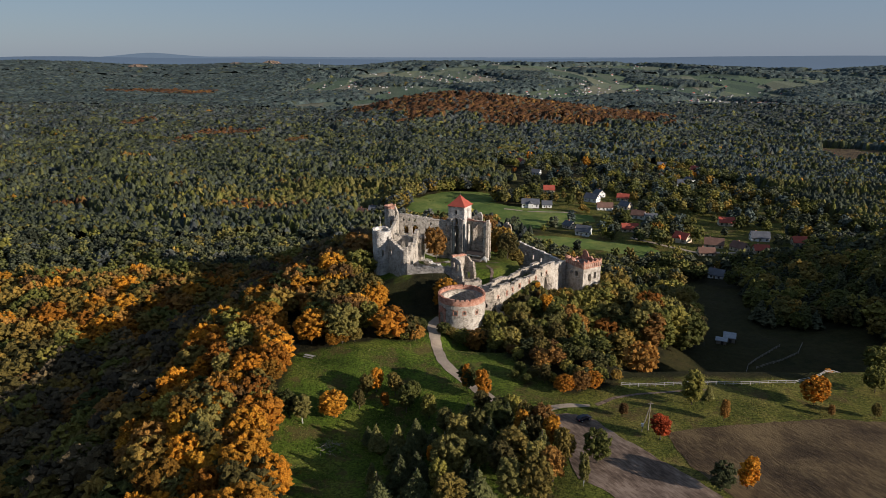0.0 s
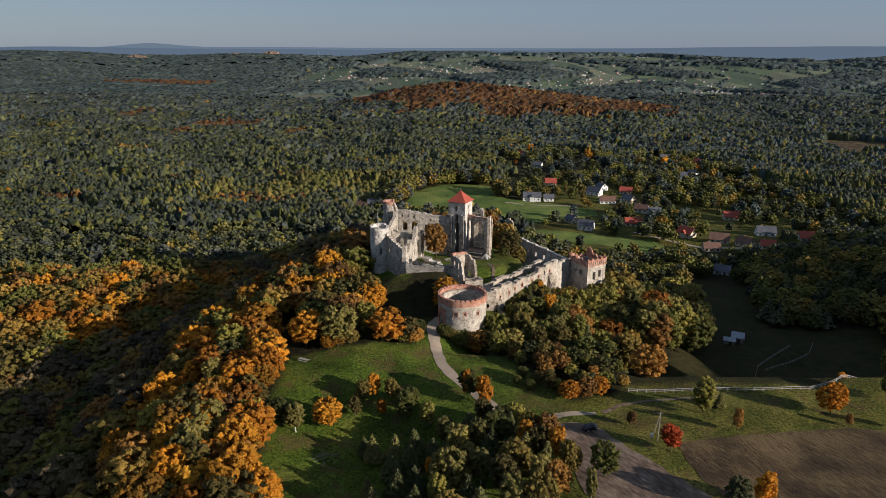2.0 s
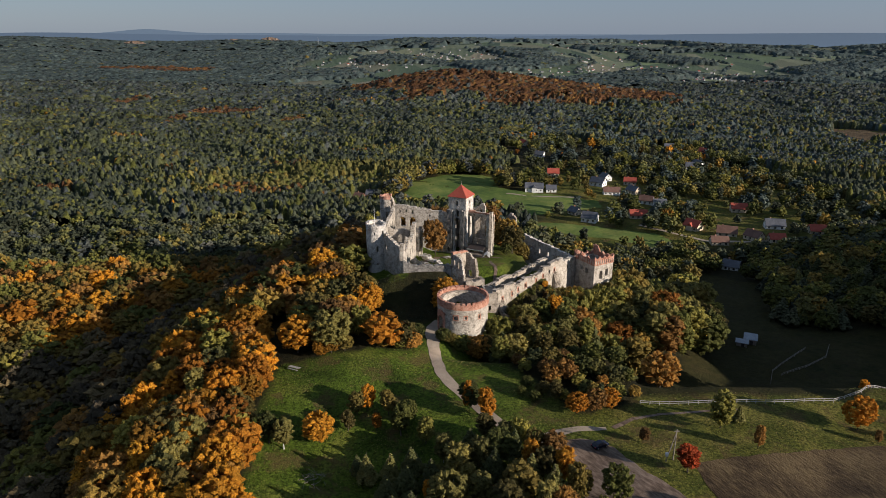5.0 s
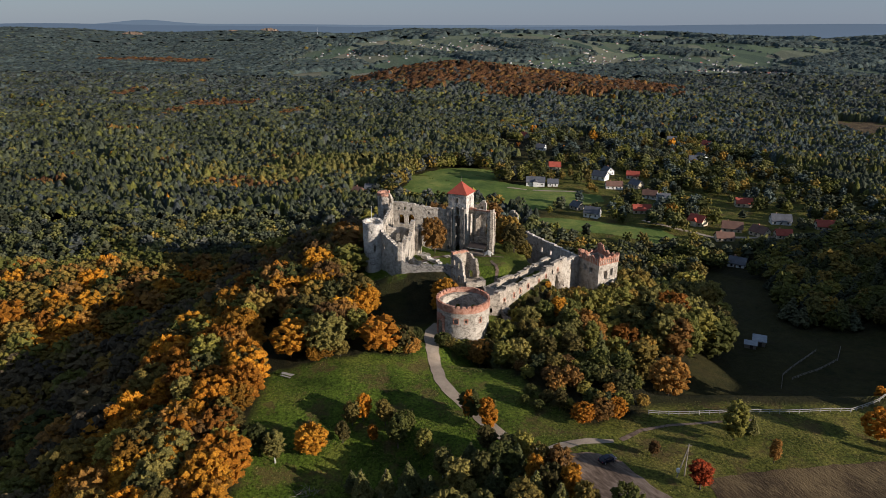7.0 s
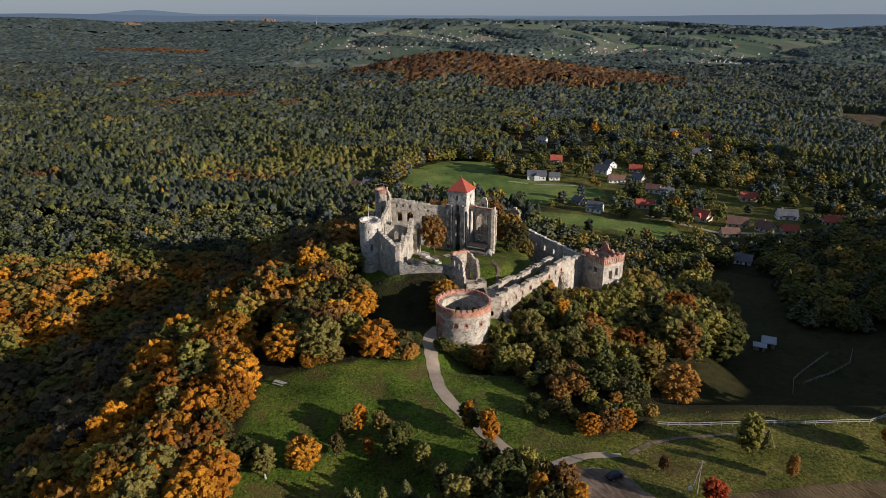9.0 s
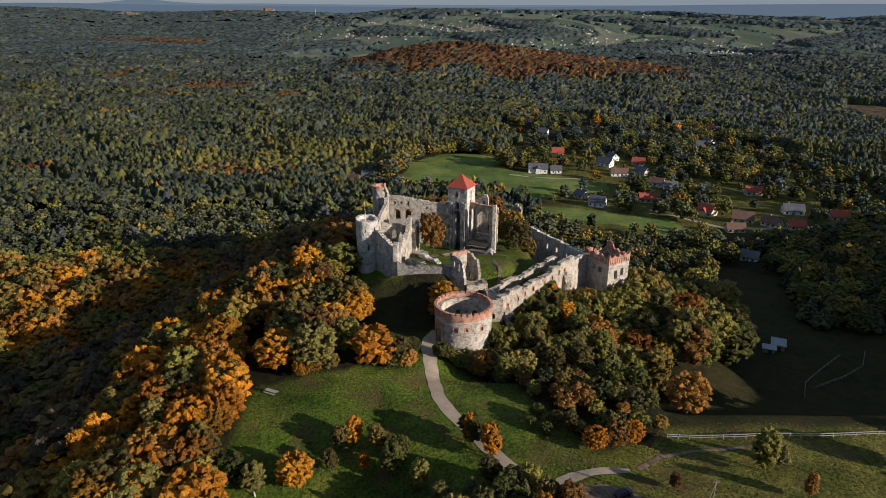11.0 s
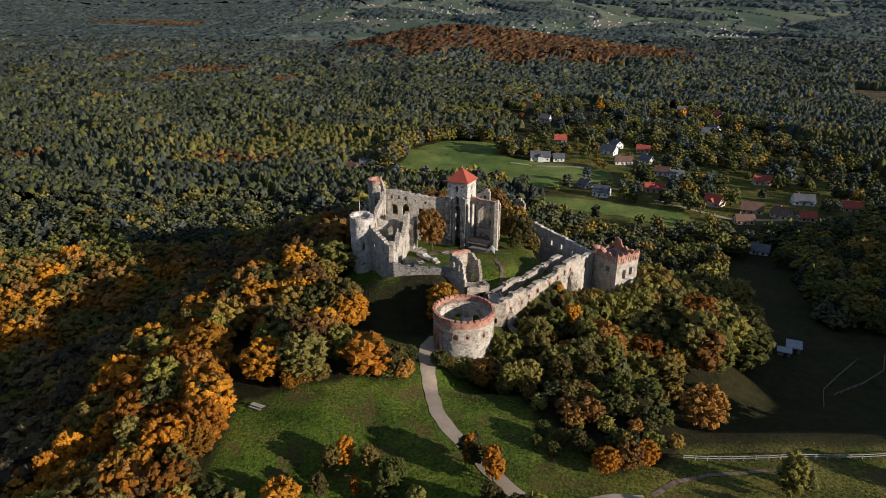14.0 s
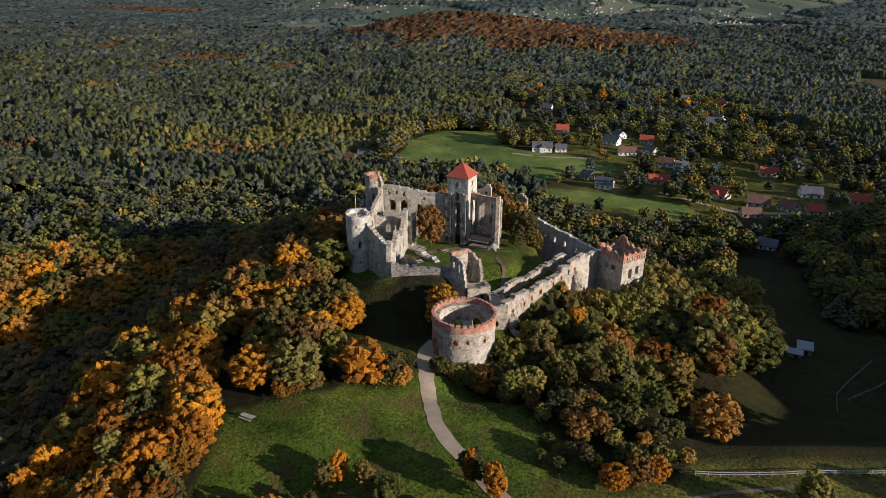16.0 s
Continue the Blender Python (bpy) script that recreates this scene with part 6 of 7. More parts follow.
# taller trees in front of the bastion
for x, y, top, colour in ((56.5, 267, 2, "olive"), (60, 266, 3, "green"), (63.5, 267.5, 1.5, "gold"), (67, 270, 3.5, "olive"), (70.5, 272.5, 2.5, "birch"), (74, 276, 4, "green"), (66, 264, 0, "birch"), (71, 267, 1, "olive"), (77, 281, 5, "olive"), (52.5, 265, 4, "green"), (50, 268, 3, "olive")):
    plant(x, y, top - level(x, y), colour, "round", "close under the bastion", 0.85)
# young trees hiding the foot of the ward wall
def undergrowth(name, label, spots, protos=SHRUBS, category="undergrowth"):
    """Low growth that nobody could count: one object for each colour."""
    for c in sorted(set(p[3] for p in spots)):
        vs, fs, ts, base = [], [], [], 0
        for x, y, tall, colour, shape, girth in spots:
            if colour != c:
                continue
            k = random.Random(int(x * 31 + y * 57))
            v, f = protos[shape][k.randrange(len(protos[shape]))]
            a = k.uniform(0, 6.28)
            w = tall * girth
            vs.append(np.stack([(v[:, 0] * math.cos(a) - v[:, 1] * math.sin(a)) * w + x, (v[:, 0] * math.sin(a) + v[:, 1] * math.cos(a)) * w + y, v[:, 2] * tall + level(x, y) - 0.15], 1))
            fs.append(f + base)
            ts.append(np.full(len(v), k.random()))
            base += len(v)
        tagged(new(name, mesh_of(name, np.concatenate(vs), np.concatenate(fs), WOOD[c], np.concatenate(ts))), f"{label}, {c} foliage", category, kind="stuff")


undergrowth("castle_wood", "tall mixed wood on the upper castle slopes", upper, CROWNS, "forest")
young, low_growth = [], []
for k in range(15):
    f = 0.10 + 0.056 * k
    for off in (3.0, 5.6):
        x, y = 18.8 + 27.6 * f + 0.775 * off + float(rng.uniform(-0.8, 0.8)), 239.8 + 33.8 * f - 0.632 * off + float(rng.uniform(-0.8, 0.8))
        top = 2.2 + float(rng.uniform(-1.2, 1.6)) - 0.2 * off
        young.append((x, y, max(3.0, top - level(x, y)), pick(rng, {"green": 3, "olive": 3, "birch": 3, "brown": 1, "gold": 1}), "column", 0.95))
undergrowth("young_trees", "young trees close under the ward wall", young)
# low thicket between the wood and the pasture
THICKET = [(19, 207), (24, 196), (30, 186), (38, 180), (50, 182), (57, 188), (59, 196), (53, 206), (46, 214), (30, 209)]
xs, ys = scatter(rng, 15, 72, 182, 216, 5.0)
ok = inside(THICKET, xs, ys)
for x, y in zip(xs[ok], ys[ok]):
    low_growth.append((float(x), float(y), float(rng.uniform(3.0, 7.0)), pick(rng, {"green": 4, "birch": 1.5, "olive": 2, "brown": 1.6, "pine": 1, "gold": 0.3}), "round" if rng.random() < 0.6 else "column", float(rng.uniform(1.0, 1.4))))
undergrowth("thicket", "tangled thicket below the castle wood", low_growth)
# shrubs at the foot of the barbican and along the lawn
for x, y, tall, colour in ((0.4, 219.8, 4.6, "green"), (2.4, 219.0, 4.0, "olive"), (4.4, 219.0, 4.4, "green"), (7, 218.6, 6.6, "green"), (9.4, 218.6, 8.6, "brown"), (12.0, 219.0, 10.6, "brown"), (14.6, 220.0, 11.5, "olive"), (17.4, 221.8, 11.6, "birch"), (-34, 207.5, 6.0, "gold"), (-37, 205.8, 5.4, "gold"), (-30, 208.5, 5.6, "olive"), (-18, 211.5, 5.4, "olive"), (-13, 211.5, 5.0, "green"), (-9.5, 211.8, 5.8, "brown"),
                          (36, 178.5, 6, "rust"), (41, 179.5, 6.5, "brown"), (45, 180.6, 6, "rust"), (31, 184, 7, "olive"), (22, 186, 3.0, "green"), (25.5, 183.5, 3.2, "green"), (24, 190, 4, "green"), (28, 187, 4.4, "olive")):
    plant(x, y, tall, colour, "round" if tall < 7 else "column", "along the edge of the grass", 1.25 if tall < 7 else 1.0)


def forest(name, label, gap, area, protos, choose, tall, keep, leafage=FAR_WOOD):
    """A wood that nobody could count: one object for each colour of foliage."""
    rng = np.random.default_rng(len(name) * 17 + int(gap * 10))
    x, y = scatter(rng, *area, gap)
    ok = keep(x, y, rng)
    x, y = x[ok], y[ok]
    colour = choose(x, y, rng)
    h = tall(x, y, rng)
    z = height(x, y) - 0.3
    for c in sorted(set(colour)):
        pv, pf, pt, base = [], [], [], 0
        mine = np.flatnonzero(colour == c)
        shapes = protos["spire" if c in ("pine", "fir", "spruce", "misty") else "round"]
        kinds = rng.integers(0, len(shapes), len(mine))
        for k, (v, f) in enumerate(shapes):
            idx = mine[kinds == k]
            if not len(idx):
                continue
            a, w = rng.uniform(0, 6.28, len(idx)), rng.uniform(0.85, 1.25, len(idx)) * h[idx]
            ca, sa = np.cos(a) * w, np.sin(a) * w
            q = np.stack([v[None, :, 0] * ca[:, None] - v[None, :, 1] * sa[:, None] + x[idx, None], v[None, :, 0] * sa[:, None] + v[None, :, 1] * ca[:, None] + y[idx, None], v[None, :, 2] * h[idx, None] + z[idx, None]], -1)
            pv.append(q.reshape(-1, 3))
            pf.append((f[None] + (np.arange(len(idx)) * len(v))[:, None, None]).reshape(-1, 3) + base)
            pt.append(np.repeat(rng.random(len(idx)), len(v)))
            base += len(idx) * len(v)
        ob = new(name, mesh_of(name, np.concatenate(pv), np.concatenate(pf), leafage[c], np.concatenate(pt)))
        tagged(ob, f"{label}, {c} foliage", "forest", kind="stuff")


def seen(x, y, margin=30):
    return np.abs(x) < 0.70 * np.maximum(y, 0) + margin


def patchy(x, y, scale, seed=0.0):
    return np.array([noise.noise(Vector((a * scale, b * scale, seed))) for a, b in zip(x, y)])


def by_chance(rng, n, table):
    names = np.array(list(table))
    p = np.array(list(table.values()), float)
    return rng.choice(names, n, p=p / p.sum())


def near_colours(x, y, rng):
    out = by_chance(rng, len(x), {"olive": 4, "brown": 1.8, "green": 2.6, "gold": 1.6, "rust": 0.7})
    warm = patchy(x, y, 0.022, 2.0) + smooth(-170, -80, x) * 0.25 - smooth(250, 330, y) * 0.4
    hot = by_chance(rng, len(x), {"rust": 3.4, "gold": 3.0, "olive": 2.4, "brown": 1.2, "red": 0.1})
    out = np.where(warm > 0.12, hot, out)
    # duller leaf colours across the slope stand in for its shade
    dull = by_chance(rng, len(x), {"dun": 4.4, "olive": 1.8, "green": 1.6, "brown": 1.2, "spruce": 1.0})
    slope = x - 46 * smooth(238, 280, y)
    out = np.where((smooth(-72, -92, slope) * smooth(-165, -138, slope) > rng.uniform(0.1, 1.0, len(x))), dull, out)
    dark = by_chance(rng, len(x), {"pine": 4, "green": 4, "olive": 2.4, "birch": 1.0, "brown": 0.5})
    out = np.where((y > 340 + 30 * patchy(x, y, 0.02, 5.0)) & (x < 40), dark, out)
    right = by_chance(rng, len(x), {"green": 3.4, "pine": 3, "spruce": 2.5, "olive": 1.4, "birch": 0.5, "gold": 0.03})
    return np.where(x > 40, right, out)


RIDGE_CROWNS = {"round": [crown(90 + i, 62, 230, 0.034, 0.44, 0.10) for i in range(5)], "spire": [crown(95 + i, 50, 200, 0.030, 0.27, 0.08, "spire") for i in range(3)]}
HILL_CROWNS = {"round": [crown(50 + i, 56, 110, 0.038, 0.40, 0.10) for i in range(5)], "spire": [crown(55 + i, 50, 110, 0.034, 0.28, 0.06, "spire") for i in range(4)]}
MID_CROWNS = {"round": [crown(60 + i, 20, 40, 0.045, 0.36, 0.10) for i in range(8)], "spire": [crown(70 + i, 18, 36, 0.042, 0.29, 0.08, "column") for i in range(8)]}


def near_keep(x, y, rng):
    return ~bare(x, y) & ~((x > 8) & (x < 78) & (y > 190) & (y < 300)) & ~inside(GROVE_RIGHT, x, y) & ~inside(GROVE_LEFT, x, y) & ~((x > -51) & (x < -20) & (y < 258)) & ~inside(TROUGH, x, y) & ~inside(RIDGE, x, y) & seen(x, y) & (level_left(x, y))


def level_left(x, y):
    return (x < 330) & (x > -330)


forest("near_wood", "mixed autumn wood on the hillsides", 5.9, (-290, 14, 98, 345), RIDGE_CROWNS, near_colours, lambda x, y, rng: rng.uniform(8, 14.5, len(x)), near_keep, WOOD)
forest("hill_wood", "mixed wood around the castle hill", 6.0, (-40, 330, 95, 372), HILL_CROWNS, near_colours, lambda x, y, rng: rng.uniform(8.5, 14.5, len(x)), lambda x, y, rng: near_keep(x, y, rng) & ~((x < 115) & (y < 250)) & ~((x < 14) & (y < 345)))
forest("hill_wood", "mixed wood around the castle hill", 6.0, (-330, -40, 345, 372), HILL_CROWNS, near_colours, lambda x, y, rng: rng.uniform(8.5, 14.5, len(x)), near_keep)


def in_village(x, y):
    return (x > 62 + 14 * np.sin(y * 0.045) + 9 * np.sin(y * 0.13)) & (x < 340) & (y > 430) & (y < 880 + 20 * np.sin(x * 0.05))


def mid_keep(x, y, rng):
    village = in_village(x, y)
    glade = patchy(x, y, 0.021, 31.0) + 0.5 * patchy(x, y, 0.06, 33.0) < 0.04
    thin = rng.random(len(x)) < np.where(village, np.where(glade, 0.12, 0.9), 0.96)
    return ~bare(x, y) & seen(x, y, 40) & thin & ~house_sightline(x, y)


HOUSES = [ob.matrix_basis.translation.xy for ob in scene.objects if ob.name.split(".")[0] == "house"]


def house_sightline(x, y):
    # strip towards the camera kept free of trees so each house shows
    hit = np.zeros(len(x), bool)
    for p in HOUSES:
        hit |= (np.abs(x - p.x * (y / p.y)) < 9.5) & (y > p.y - 34) & (y < p.y + 8)
    return hit


def mid_colours(x, y, rng):
    """Stands of one kind of tree, each with a few strangers among them."""
    n = len(x)
    near = by_chance(rng, n, {"spruce": 8, "pine": 4, "green": 0.8, "fir": 1.0, "olive": 0.25, "birch": 0.12, "gold": 0.015, "rust": 0.02})
    # bluer mix that takes over with distance, imitating haze by leaf colour
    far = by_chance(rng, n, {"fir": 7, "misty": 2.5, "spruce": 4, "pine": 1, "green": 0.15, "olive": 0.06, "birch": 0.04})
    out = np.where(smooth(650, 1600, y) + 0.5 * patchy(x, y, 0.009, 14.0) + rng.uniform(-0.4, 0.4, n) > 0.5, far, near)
    stand = patchy(x, y, 0.012, 1.0) + 0.35 * patchy(x, y, 0.04, 9.0)
    mixed = by_chance(rng, n, {"green": 3.0, "olive": 1.4, "spruce": 4, "birch": 0.8, "gold": 0.04, "rust": 0.05})
    # right-hand stands get haze blue painted into their leaves
    hazy_side = by_chance(rng, n, {"misty": 5, "fir": 3, "spruce": 2, "green": 2.2, "birch": 0.6, "olive": 0.4, "rust": 0.05})
    mixed = np.where(smooth(560, 900, y) * smooth(0.0, 0.2, x / y) + rng.uniform(-0.25, 0.25, n) > 0.4, hazy_side, mixed)
    out = np.where((stand + 0.8 * smooth(0.02, 0.18, x / y) * smooth(1500, 900, y) > 0.46) & (y < 1500), mixed, out)
    pale = by_chance(rng, n, {"birch": 6.0, "olive": 0.6, "green": 2.0, "spruce": 0.8, "gold": 0.05})
    birches = np.maximum.reduce([bump(x, y, -95, 655, 120, 46, 0.25), bump(x, y, -175, 585, 60, 26, 0.3), bump(x, y, 48, 790, 60, 40), 0.8 * bump(x, y, -45, 560, 70, 30)])
    out = np.where(birches + 0.6 * patchy(x, y, 0.022, 6.0) > 0.52, pale, out)
    out = np.where((patchy(x, y * 0.7, 0.016, 26.0) > 0.58) & (y < 1100), pale, out)
    warm = by_chance(rng, n, {"russet": 7, "brown": 1.2, "fir": 0.7, "spruce": 0.6})
    hill = np.maximum.reduce([bump(x, y, -20, 1430, 190, 190), bump(x, y, 200, 1340, 270, 150, -0.15), 0.85 * bump(x, y, -370, 1150, 80, 45), 0.8 * bump(x, y, -960, 2350, 200, 90)])
    hill = hill + 0.30 * patchy(x, y, 0.012, 4.0) + 0.16 * patchy(x, y, 0.04, 5.0) > 0.44
    spots = (patchy(x, y, 0.011, 8.0) > 0.57) & (y > 620) & (y < 1500) & (x < -60)
    tawny = by_chance(rng, n, {"russet": 3, "brown": 2, "rust": 0.2, "olive": 3, "spruce": 4})
    spots_near = (patchy(x, y, 0.016, 18.0) > 0.42) & (y < 700) & (x < -120)
    # beyond 1700 m most trees take the haze-tinted leaf colour
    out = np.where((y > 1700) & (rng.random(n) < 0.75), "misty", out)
    return np.where(hill, warm, np.where(spots | spots_near, tawny, out))


def garden_colours(x, y, rng):
    # the misty share paints some haze blue into the gardens
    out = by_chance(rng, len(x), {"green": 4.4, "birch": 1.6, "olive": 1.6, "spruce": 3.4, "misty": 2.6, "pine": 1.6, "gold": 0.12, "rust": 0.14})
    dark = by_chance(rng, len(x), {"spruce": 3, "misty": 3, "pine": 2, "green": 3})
    return np.where(patchy(x, y, 0.02, 40.0) > 0.15, dark, out)


def mid_tall(x, y, rng):
    """Stands of different age, with sharp steps where one ends."""
    age = np.where(patchy(x, y, 0.011, 50.0) + 0.3 * patchy(x, y, 0.05, 51.0) > 0.08, 1.15, 0.88)
    return rng.uniform(9, 13.5, len(x)) * age * (1 + 0.3 * patchy(x, y, 0.03, 12.0))


forest("pine_forest", "dense forest behind the castle", 6.0, (-400, 400, 372, 474), MID_CROWNS, mid_colours, mid_tall, mid_keep)
forest("village_trees", "garden trees and thickets among the houses", 7.0, (40, 345, 474, 905), MID_CROWNS, garden_colours, lambda x, y, rng: rng.uniform(6.5, 15, len(x)), lambda x, y, rng: in_village(x, y) & mid_keep(x, y, rng))


def ramp_colour(c, value):
    stops = PALETTE[c]
    return np.stack([np.interp(value, [p for p, _ in stops], [q[i] for _, q in stops]) for i in range(3)], -1)


def canopy(name, label, y0, y1, cell, gap, tall, keep, seed):
    """Closed woods seen from afar: one sheet that rises over every tree top and dips between them."""
    rng = np.random.default_rng(seed)
    bands, vs, fs, hs, base = max(1, round((y1 - y0) / 160)), [], [], [], 0
    edges = np.linspace(y0, y1, bands + 1)
    for b0, b1 in zip(edges, edges[1:]):
        half = 0.70 * b1 + 50
        nx, ny = int(2 * half / gap) + 4, int((b1 - b0) / gap) + 4
        tx = -half - gap + (np.arange(nx)[None] + rng.uniform(0.08, 0.92, (ny, nx))) * gap
        ty = b0 - gap + (np.arange(ny)[:, None] + rng.uniform(0.08, 0.92, (ny, nx))) * gap
        fx, fy = tx.ravel(), ty.ravel()
        alive = keep(fx, fy, rng)
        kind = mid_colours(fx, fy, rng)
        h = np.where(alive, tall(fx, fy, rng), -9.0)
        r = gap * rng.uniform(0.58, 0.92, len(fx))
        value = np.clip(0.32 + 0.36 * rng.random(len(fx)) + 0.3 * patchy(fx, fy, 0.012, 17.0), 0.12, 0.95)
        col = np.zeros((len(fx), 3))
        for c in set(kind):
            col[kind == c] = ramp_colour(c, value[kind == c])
        gx, gy = np.meshgrid(np.arange(-half, half + cell, cell), np.arange(b0, b1 + cell, cell))
        gx = gx + rng.uniform(-0.3, 0.3, gx.shape) * cell
        gy = gy + rng.uniform(-0.3, 0.3, gy.shape) * cell
        ci = np.clip(((gx + half + gap) / gap).astype(int), 1, nx - 2)
        cj = np.clip(((gy - b0 + gap) / gap).astype(int), 1, ny - 2)
        best, who = np.full(gx.shape, -9.0), np.zeros(gx.shape, int)
        for di in (-1, 0, 1):
            for dj in (-1, 0, 1):
                k = (cj + dj) * nx + ci + di
                d = ((gx - fx[k]) ** 2 + (gy - fy[k]) ** 2) / r[k] ** 2
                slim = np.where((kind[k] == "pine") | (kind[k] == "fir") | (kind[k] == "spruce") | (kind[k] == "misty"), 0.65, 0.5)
                top = np.where(d < 1, h[k] * (0.16 + 0.84 * np.maximum(1 - d, 0) ** slim), -9.0)
                top = np.where(h[k] > 0, top, -9.0)
                who = np.where(top > best, k, who)
                best = np.maximum(best, top)
        best = np.where(best > 0, best * rng.uniform(0.88, 1.06, best.shape), -4.0)
        z = height(gx, gy) + best
        n, m = gx.shape
        i = np.arange(n * m).reshape(n, m)
        quads = np.stack([i[:-1, :-1], i[:-1, 1:], i[1:, 1:], i[1:, :-1]], -1).reshape(-1, 4)
        up = (best > 0).ravel()
        quads = quads[up[quads].any(1)]
        tris = np.concatenate([quads[:, [0, 1, 2]], quads[:, [0, 2, 3]]])
        vs.append(np.stack([gx.ravel(), gy.ravel(), z.ravel()], 1))
        fs.append(tris + base)
        hs.append(col[who.ravel()] * rng.uniform(0.62, 1.3, (n * m, 1)))
        base += n * m
    v, f, hue = np.concatenate(vs), np.concatenate(fs), np.concatenate(hs)
    used = np.zeros(len(v), bool)
    used[f.ravel()] = True
    new_index = np.cumsum(used) - 1
    v, hue, f = v[used], hue[used], new_index[f]
    me = mesh_of(name, v, f, CANOPY, soft=True)
    a = me.attributes.new("hue", "FLOAT_COLOR", "POINT")
    a.data.foreach_set("color", np.concatenate([hue, np.ones((len(hue), 1))], 1).astype(np.float32).ravel())
    tagged(new(name, me), label, "forest", kind="stuff")


def by_edge(x, y):
    hit = np.zeros(len(x), bool)
    for dx, dy in ((11, 0), (-11, 0), (0, 11), (0, -16), (8, 8), (-8, -8), (8, -8), (-8, 8)):
        hit |= inside(MEADOW, x + dx, y + dy)
    return hit


def canopy_keep(x, y, rng):
    ride = (np.abs(patchy(x, y, 0.011, 50.0) + 0.3 * patchy(x, y, 0.05, 51.0) - 0.08) < 0.035) & (y < 1400)
    return ~ride & ~bare(x, y) & ~by_edge(x, y) & ~in_village(x, y) & (rng.random(len(x)) < 0.985) & ~house_sightline(x, y)


def far_keep(x, y, rng):
    f = fielded(x, y)
    hedge = np.abs(np.sin(x * 0.019 + 1.3 * np.sin(y * 0.009))) < 0.07
    return (rng.random(len(x)) > f * 1.05) | (hedge & (rng.random(len(x)) < 0.6))


canopy("pine_forest", "dense pine and birch forest on the plain", 474, 680, 1.12, 4.0, mid_tall, canopy_keep, 21)
canopy("pine_forest", "dense pine and birch forest on the plain", 680, 900, 1.5, 4.2, mid_tall, canopy_keep, 25)
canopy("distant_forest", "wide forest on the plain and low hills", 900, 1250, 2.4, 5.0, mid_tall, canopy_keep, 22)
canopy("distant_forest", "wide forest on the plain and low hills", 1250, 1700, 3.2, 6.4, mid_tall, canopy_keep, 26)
forest("pine_forest", "tall trees along the edge of the meadow", 5.0, (-130, 160, 476, 760), MID_CROWNS, lambda x, y, rng: by_chance(rng, len(x), {"birch": 4, "olive": 1.5, "green": 3, "fir": 3}), lambda x, y, rng: rng.uniform(11, 18, len(x)), lambda x, y, rng: by_edge(x, y) & ~in_village(x, y) & ~bare(x, y) & ~house_sightline(x, y))
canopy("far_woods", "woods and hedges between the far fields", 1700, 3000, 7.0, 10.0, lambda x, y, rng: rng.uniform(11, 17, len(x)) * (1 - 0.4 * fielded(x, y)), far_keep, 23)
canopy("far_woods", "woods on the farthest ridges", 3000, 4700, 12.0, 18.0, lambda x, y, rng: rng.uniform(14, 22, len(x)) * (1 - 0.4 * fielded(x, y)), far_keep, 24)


def tussocks():
    """Rough grass on the saddle and the banks: small blades, thicker where the ground is uneven."""
    rng = np.random.default_rng(77)
    x, y = rng.uniform(-50, 135, 120000), rng.uniform(118, 214, 120000)
    ok = inside(SADDLE, x, y) & ~inside(PATHS, x, y) & ~inside(PLOUGH, x, y) & (np.abs(np.interp(y, [160, 168.5, 173.5, 180, 187, 192, 199, 208, 217, 235], [26, 19, 14.5, 10, 6, 2.5, -0.5, -2, -3, -2.5]) - x) > 3.6)
    x, y = x[ok], y[ok]
    ok = (np.sin(x * 0.31 + 2 * np.sin(y * 0.17)) + np.sin(y * 0.43 + x * 0.12) + rng.uniform(-1.6, 1.6, len(x))) > 0.6
    x, y = x[ok], y[ok]
    n = len(x)
    z, a, s = height(x, y), rng.uniform(0, 6.28, n), rng.uniform(0.10, 0.26, n)
    ca, sa = np.cos(a) * s, np.sin(a) * s
    tip = rng.uniform(-0.3, 0.3, (n, 2))
    v = np.stack([np.stack([x - ca, y - sa, z - 0.05], 1), np.stack([x + ca, y + sa, z - 0.05], 1), np.stack([x + tip[:, 0], y + tip[:, 1], z + s * 0.8], 1)], 1).reshape(-1, 3)
    me = mesh_of("grass", v, np.arange(3 * n).reshape(n, 3), WOOD["grass"], np.repeat(rng.random(n), 3))
    tagged(new("grass", me), "rough tussocks of green and straw-coloured grass", "grass", kind="stuff")


PATHS = [(27, 166), (42, 164), (64, 128), (74, 110), (50, 104), (31, 136)]
PLOUGH = [(59, 156), (78, 159.5), (107, 163), (122, 161), (150, 150), (160, 110), (100, 90), (72, 116), (66, 128), (60, 140)]
tussocks()


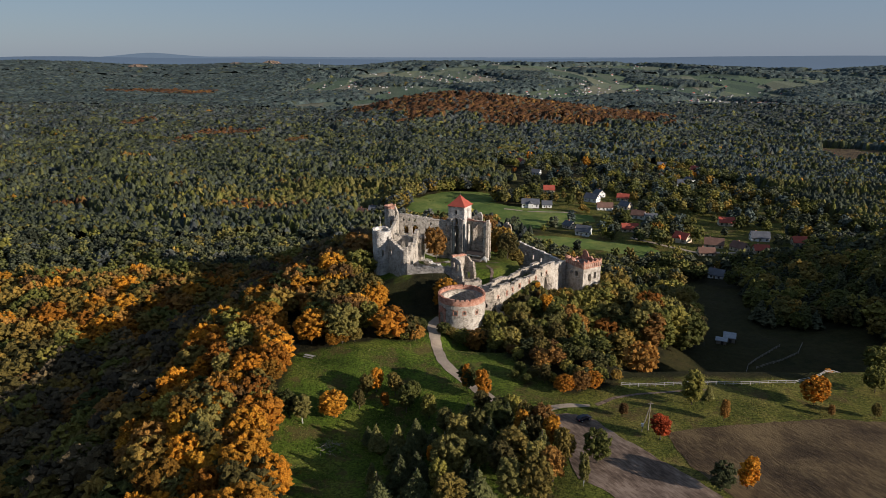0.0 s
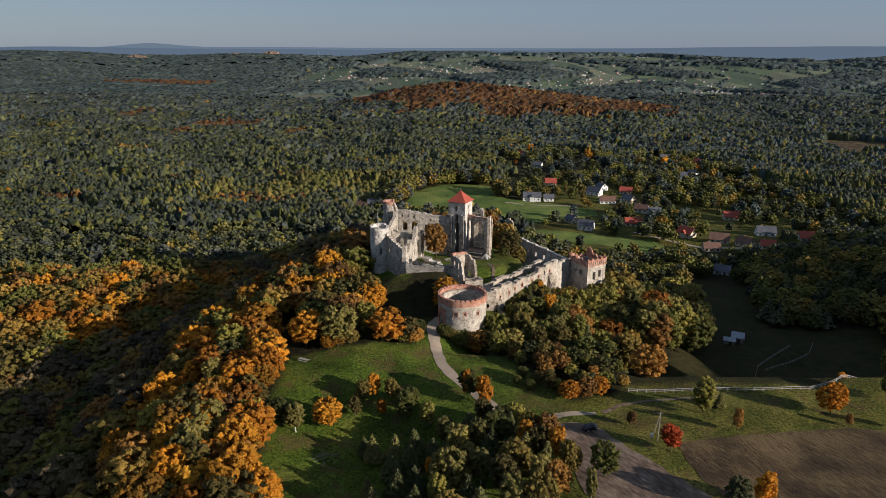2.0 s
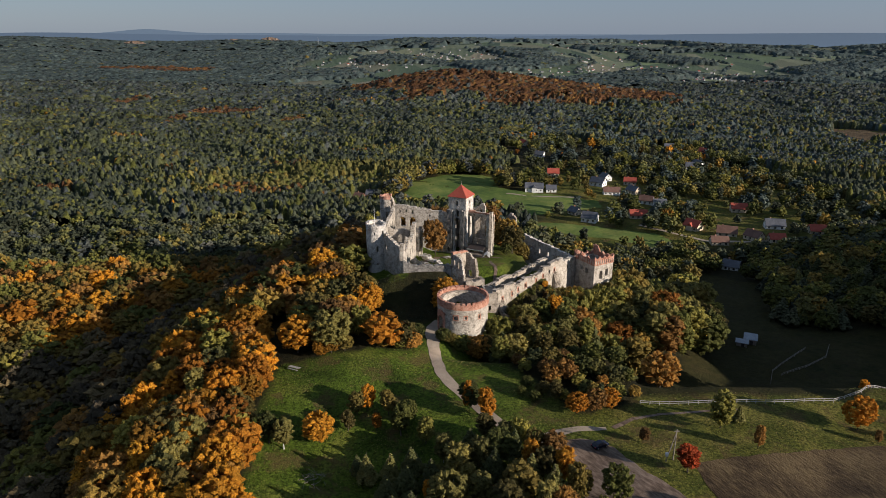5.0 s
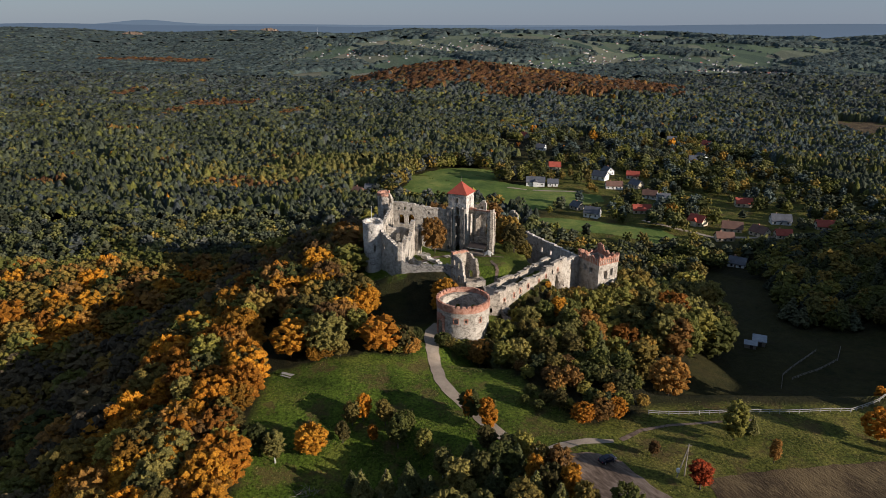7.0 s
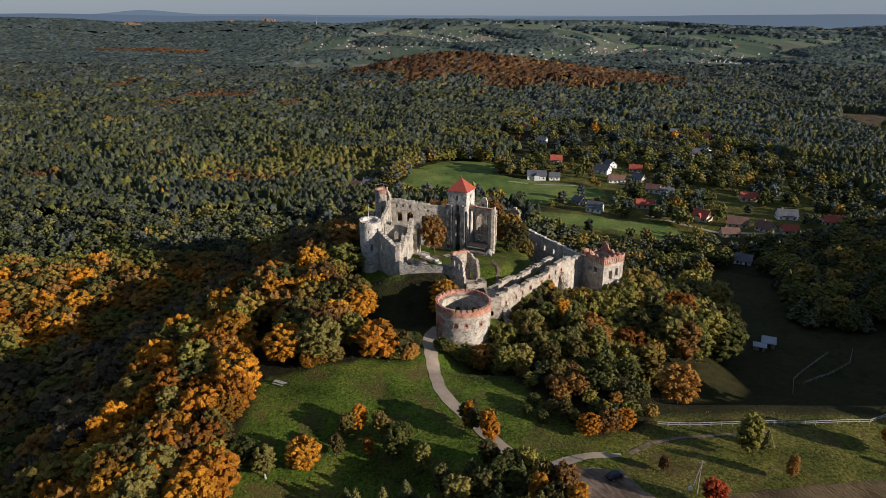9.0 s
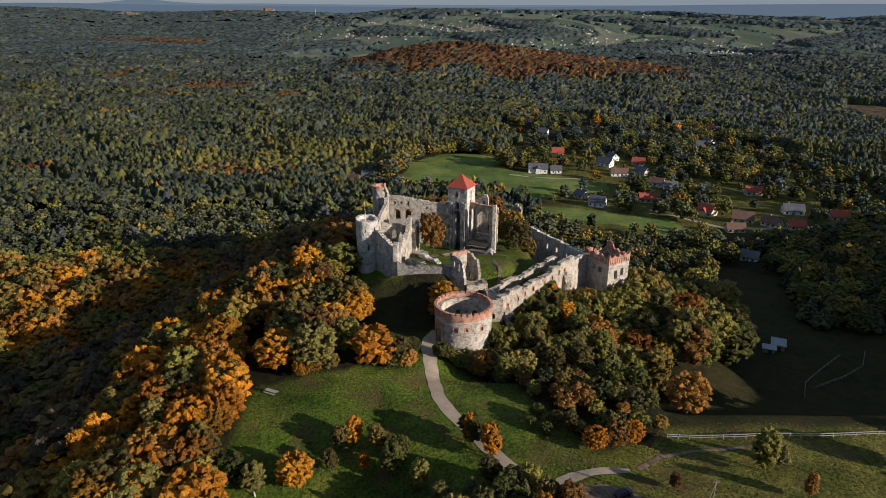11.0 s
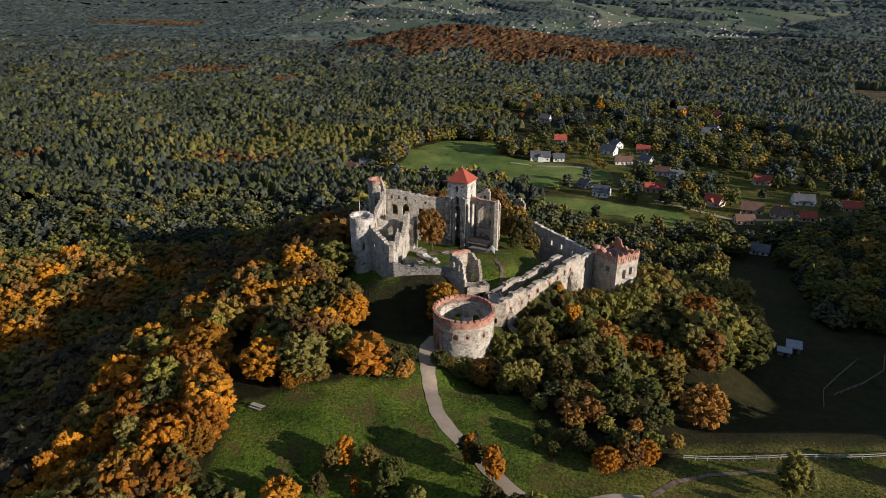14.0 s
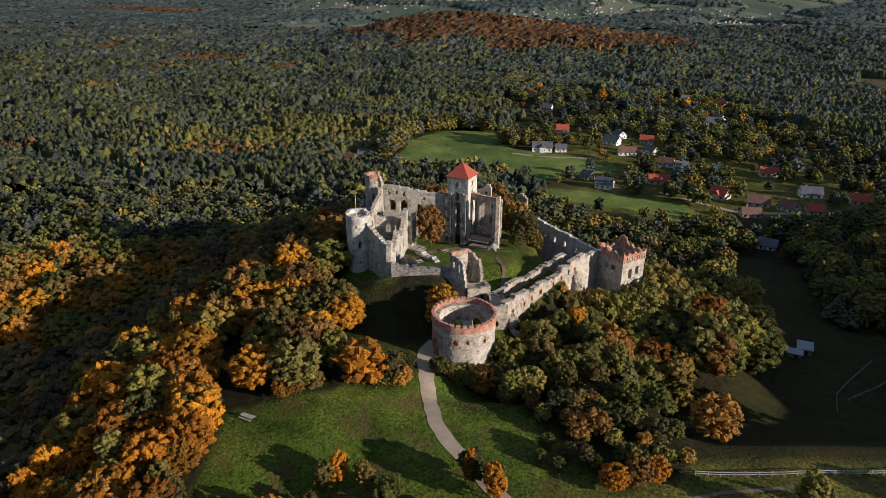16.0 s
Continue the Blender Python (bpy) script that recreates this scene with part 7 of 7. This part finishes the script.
def bank_shade_tufts():
    """Dark low tufts added to imitate shade on the steep bank below the courtyard."""
    rng = np.random.default_rng(78)
    x, y = rng.uniform(-36, 4, 3000), rng.uniform(231, 263, 3000)
    ok = inside([(-35, 262), (-24, 258), (-15.5, 253.2), (2.6, 253.0), (1, 240), (-4, 236), (-8, 231), (-24, 240)], x, y)
    x, y = x[ok], y[ok]
    n = len(x)
    z, a, s = height(x, y), rng.uniform(0, 6.28, n), rng.uniform(0.12, 0.34, n)
    ca, sa = np.cos(a) * s * 0.7, np.sin(a) * s * 0.7
    tip = rng.uniform(-0.4, 0.4, (n, 2))
    v = np.stack([np.stack([x - ca, y - sa, z - 0.05], 1), np.stack([x + ca, y + sa, z - 0.05], 1), np.stack([x + tip[:, 0], y + tip[:, 1], z + s * 1.2], 1)], 1).reshape(-1, 3)
    me = mesh_of("scrub", v, np.arange(3 * n).reshape(n, 3), WOOD["spruce"], np.repeat(rng.random(n) * 0.3, 3))
    tagged(new("scrub", me), "dark low tufts added to imitate shade on the castle bank", "scrub", kind="stuff")


bank_shade_tufts()


# ---- the haze-blue distance beyond the hills: haze put into flat coloured strips ----
def make_backdrop(name, y, base, hills, colour, label):
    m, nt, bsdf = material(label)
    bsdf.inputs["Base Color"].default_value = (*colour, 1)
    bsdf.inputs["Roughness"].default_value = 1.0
    # a faint glow is added to the strips to imitate bright haze
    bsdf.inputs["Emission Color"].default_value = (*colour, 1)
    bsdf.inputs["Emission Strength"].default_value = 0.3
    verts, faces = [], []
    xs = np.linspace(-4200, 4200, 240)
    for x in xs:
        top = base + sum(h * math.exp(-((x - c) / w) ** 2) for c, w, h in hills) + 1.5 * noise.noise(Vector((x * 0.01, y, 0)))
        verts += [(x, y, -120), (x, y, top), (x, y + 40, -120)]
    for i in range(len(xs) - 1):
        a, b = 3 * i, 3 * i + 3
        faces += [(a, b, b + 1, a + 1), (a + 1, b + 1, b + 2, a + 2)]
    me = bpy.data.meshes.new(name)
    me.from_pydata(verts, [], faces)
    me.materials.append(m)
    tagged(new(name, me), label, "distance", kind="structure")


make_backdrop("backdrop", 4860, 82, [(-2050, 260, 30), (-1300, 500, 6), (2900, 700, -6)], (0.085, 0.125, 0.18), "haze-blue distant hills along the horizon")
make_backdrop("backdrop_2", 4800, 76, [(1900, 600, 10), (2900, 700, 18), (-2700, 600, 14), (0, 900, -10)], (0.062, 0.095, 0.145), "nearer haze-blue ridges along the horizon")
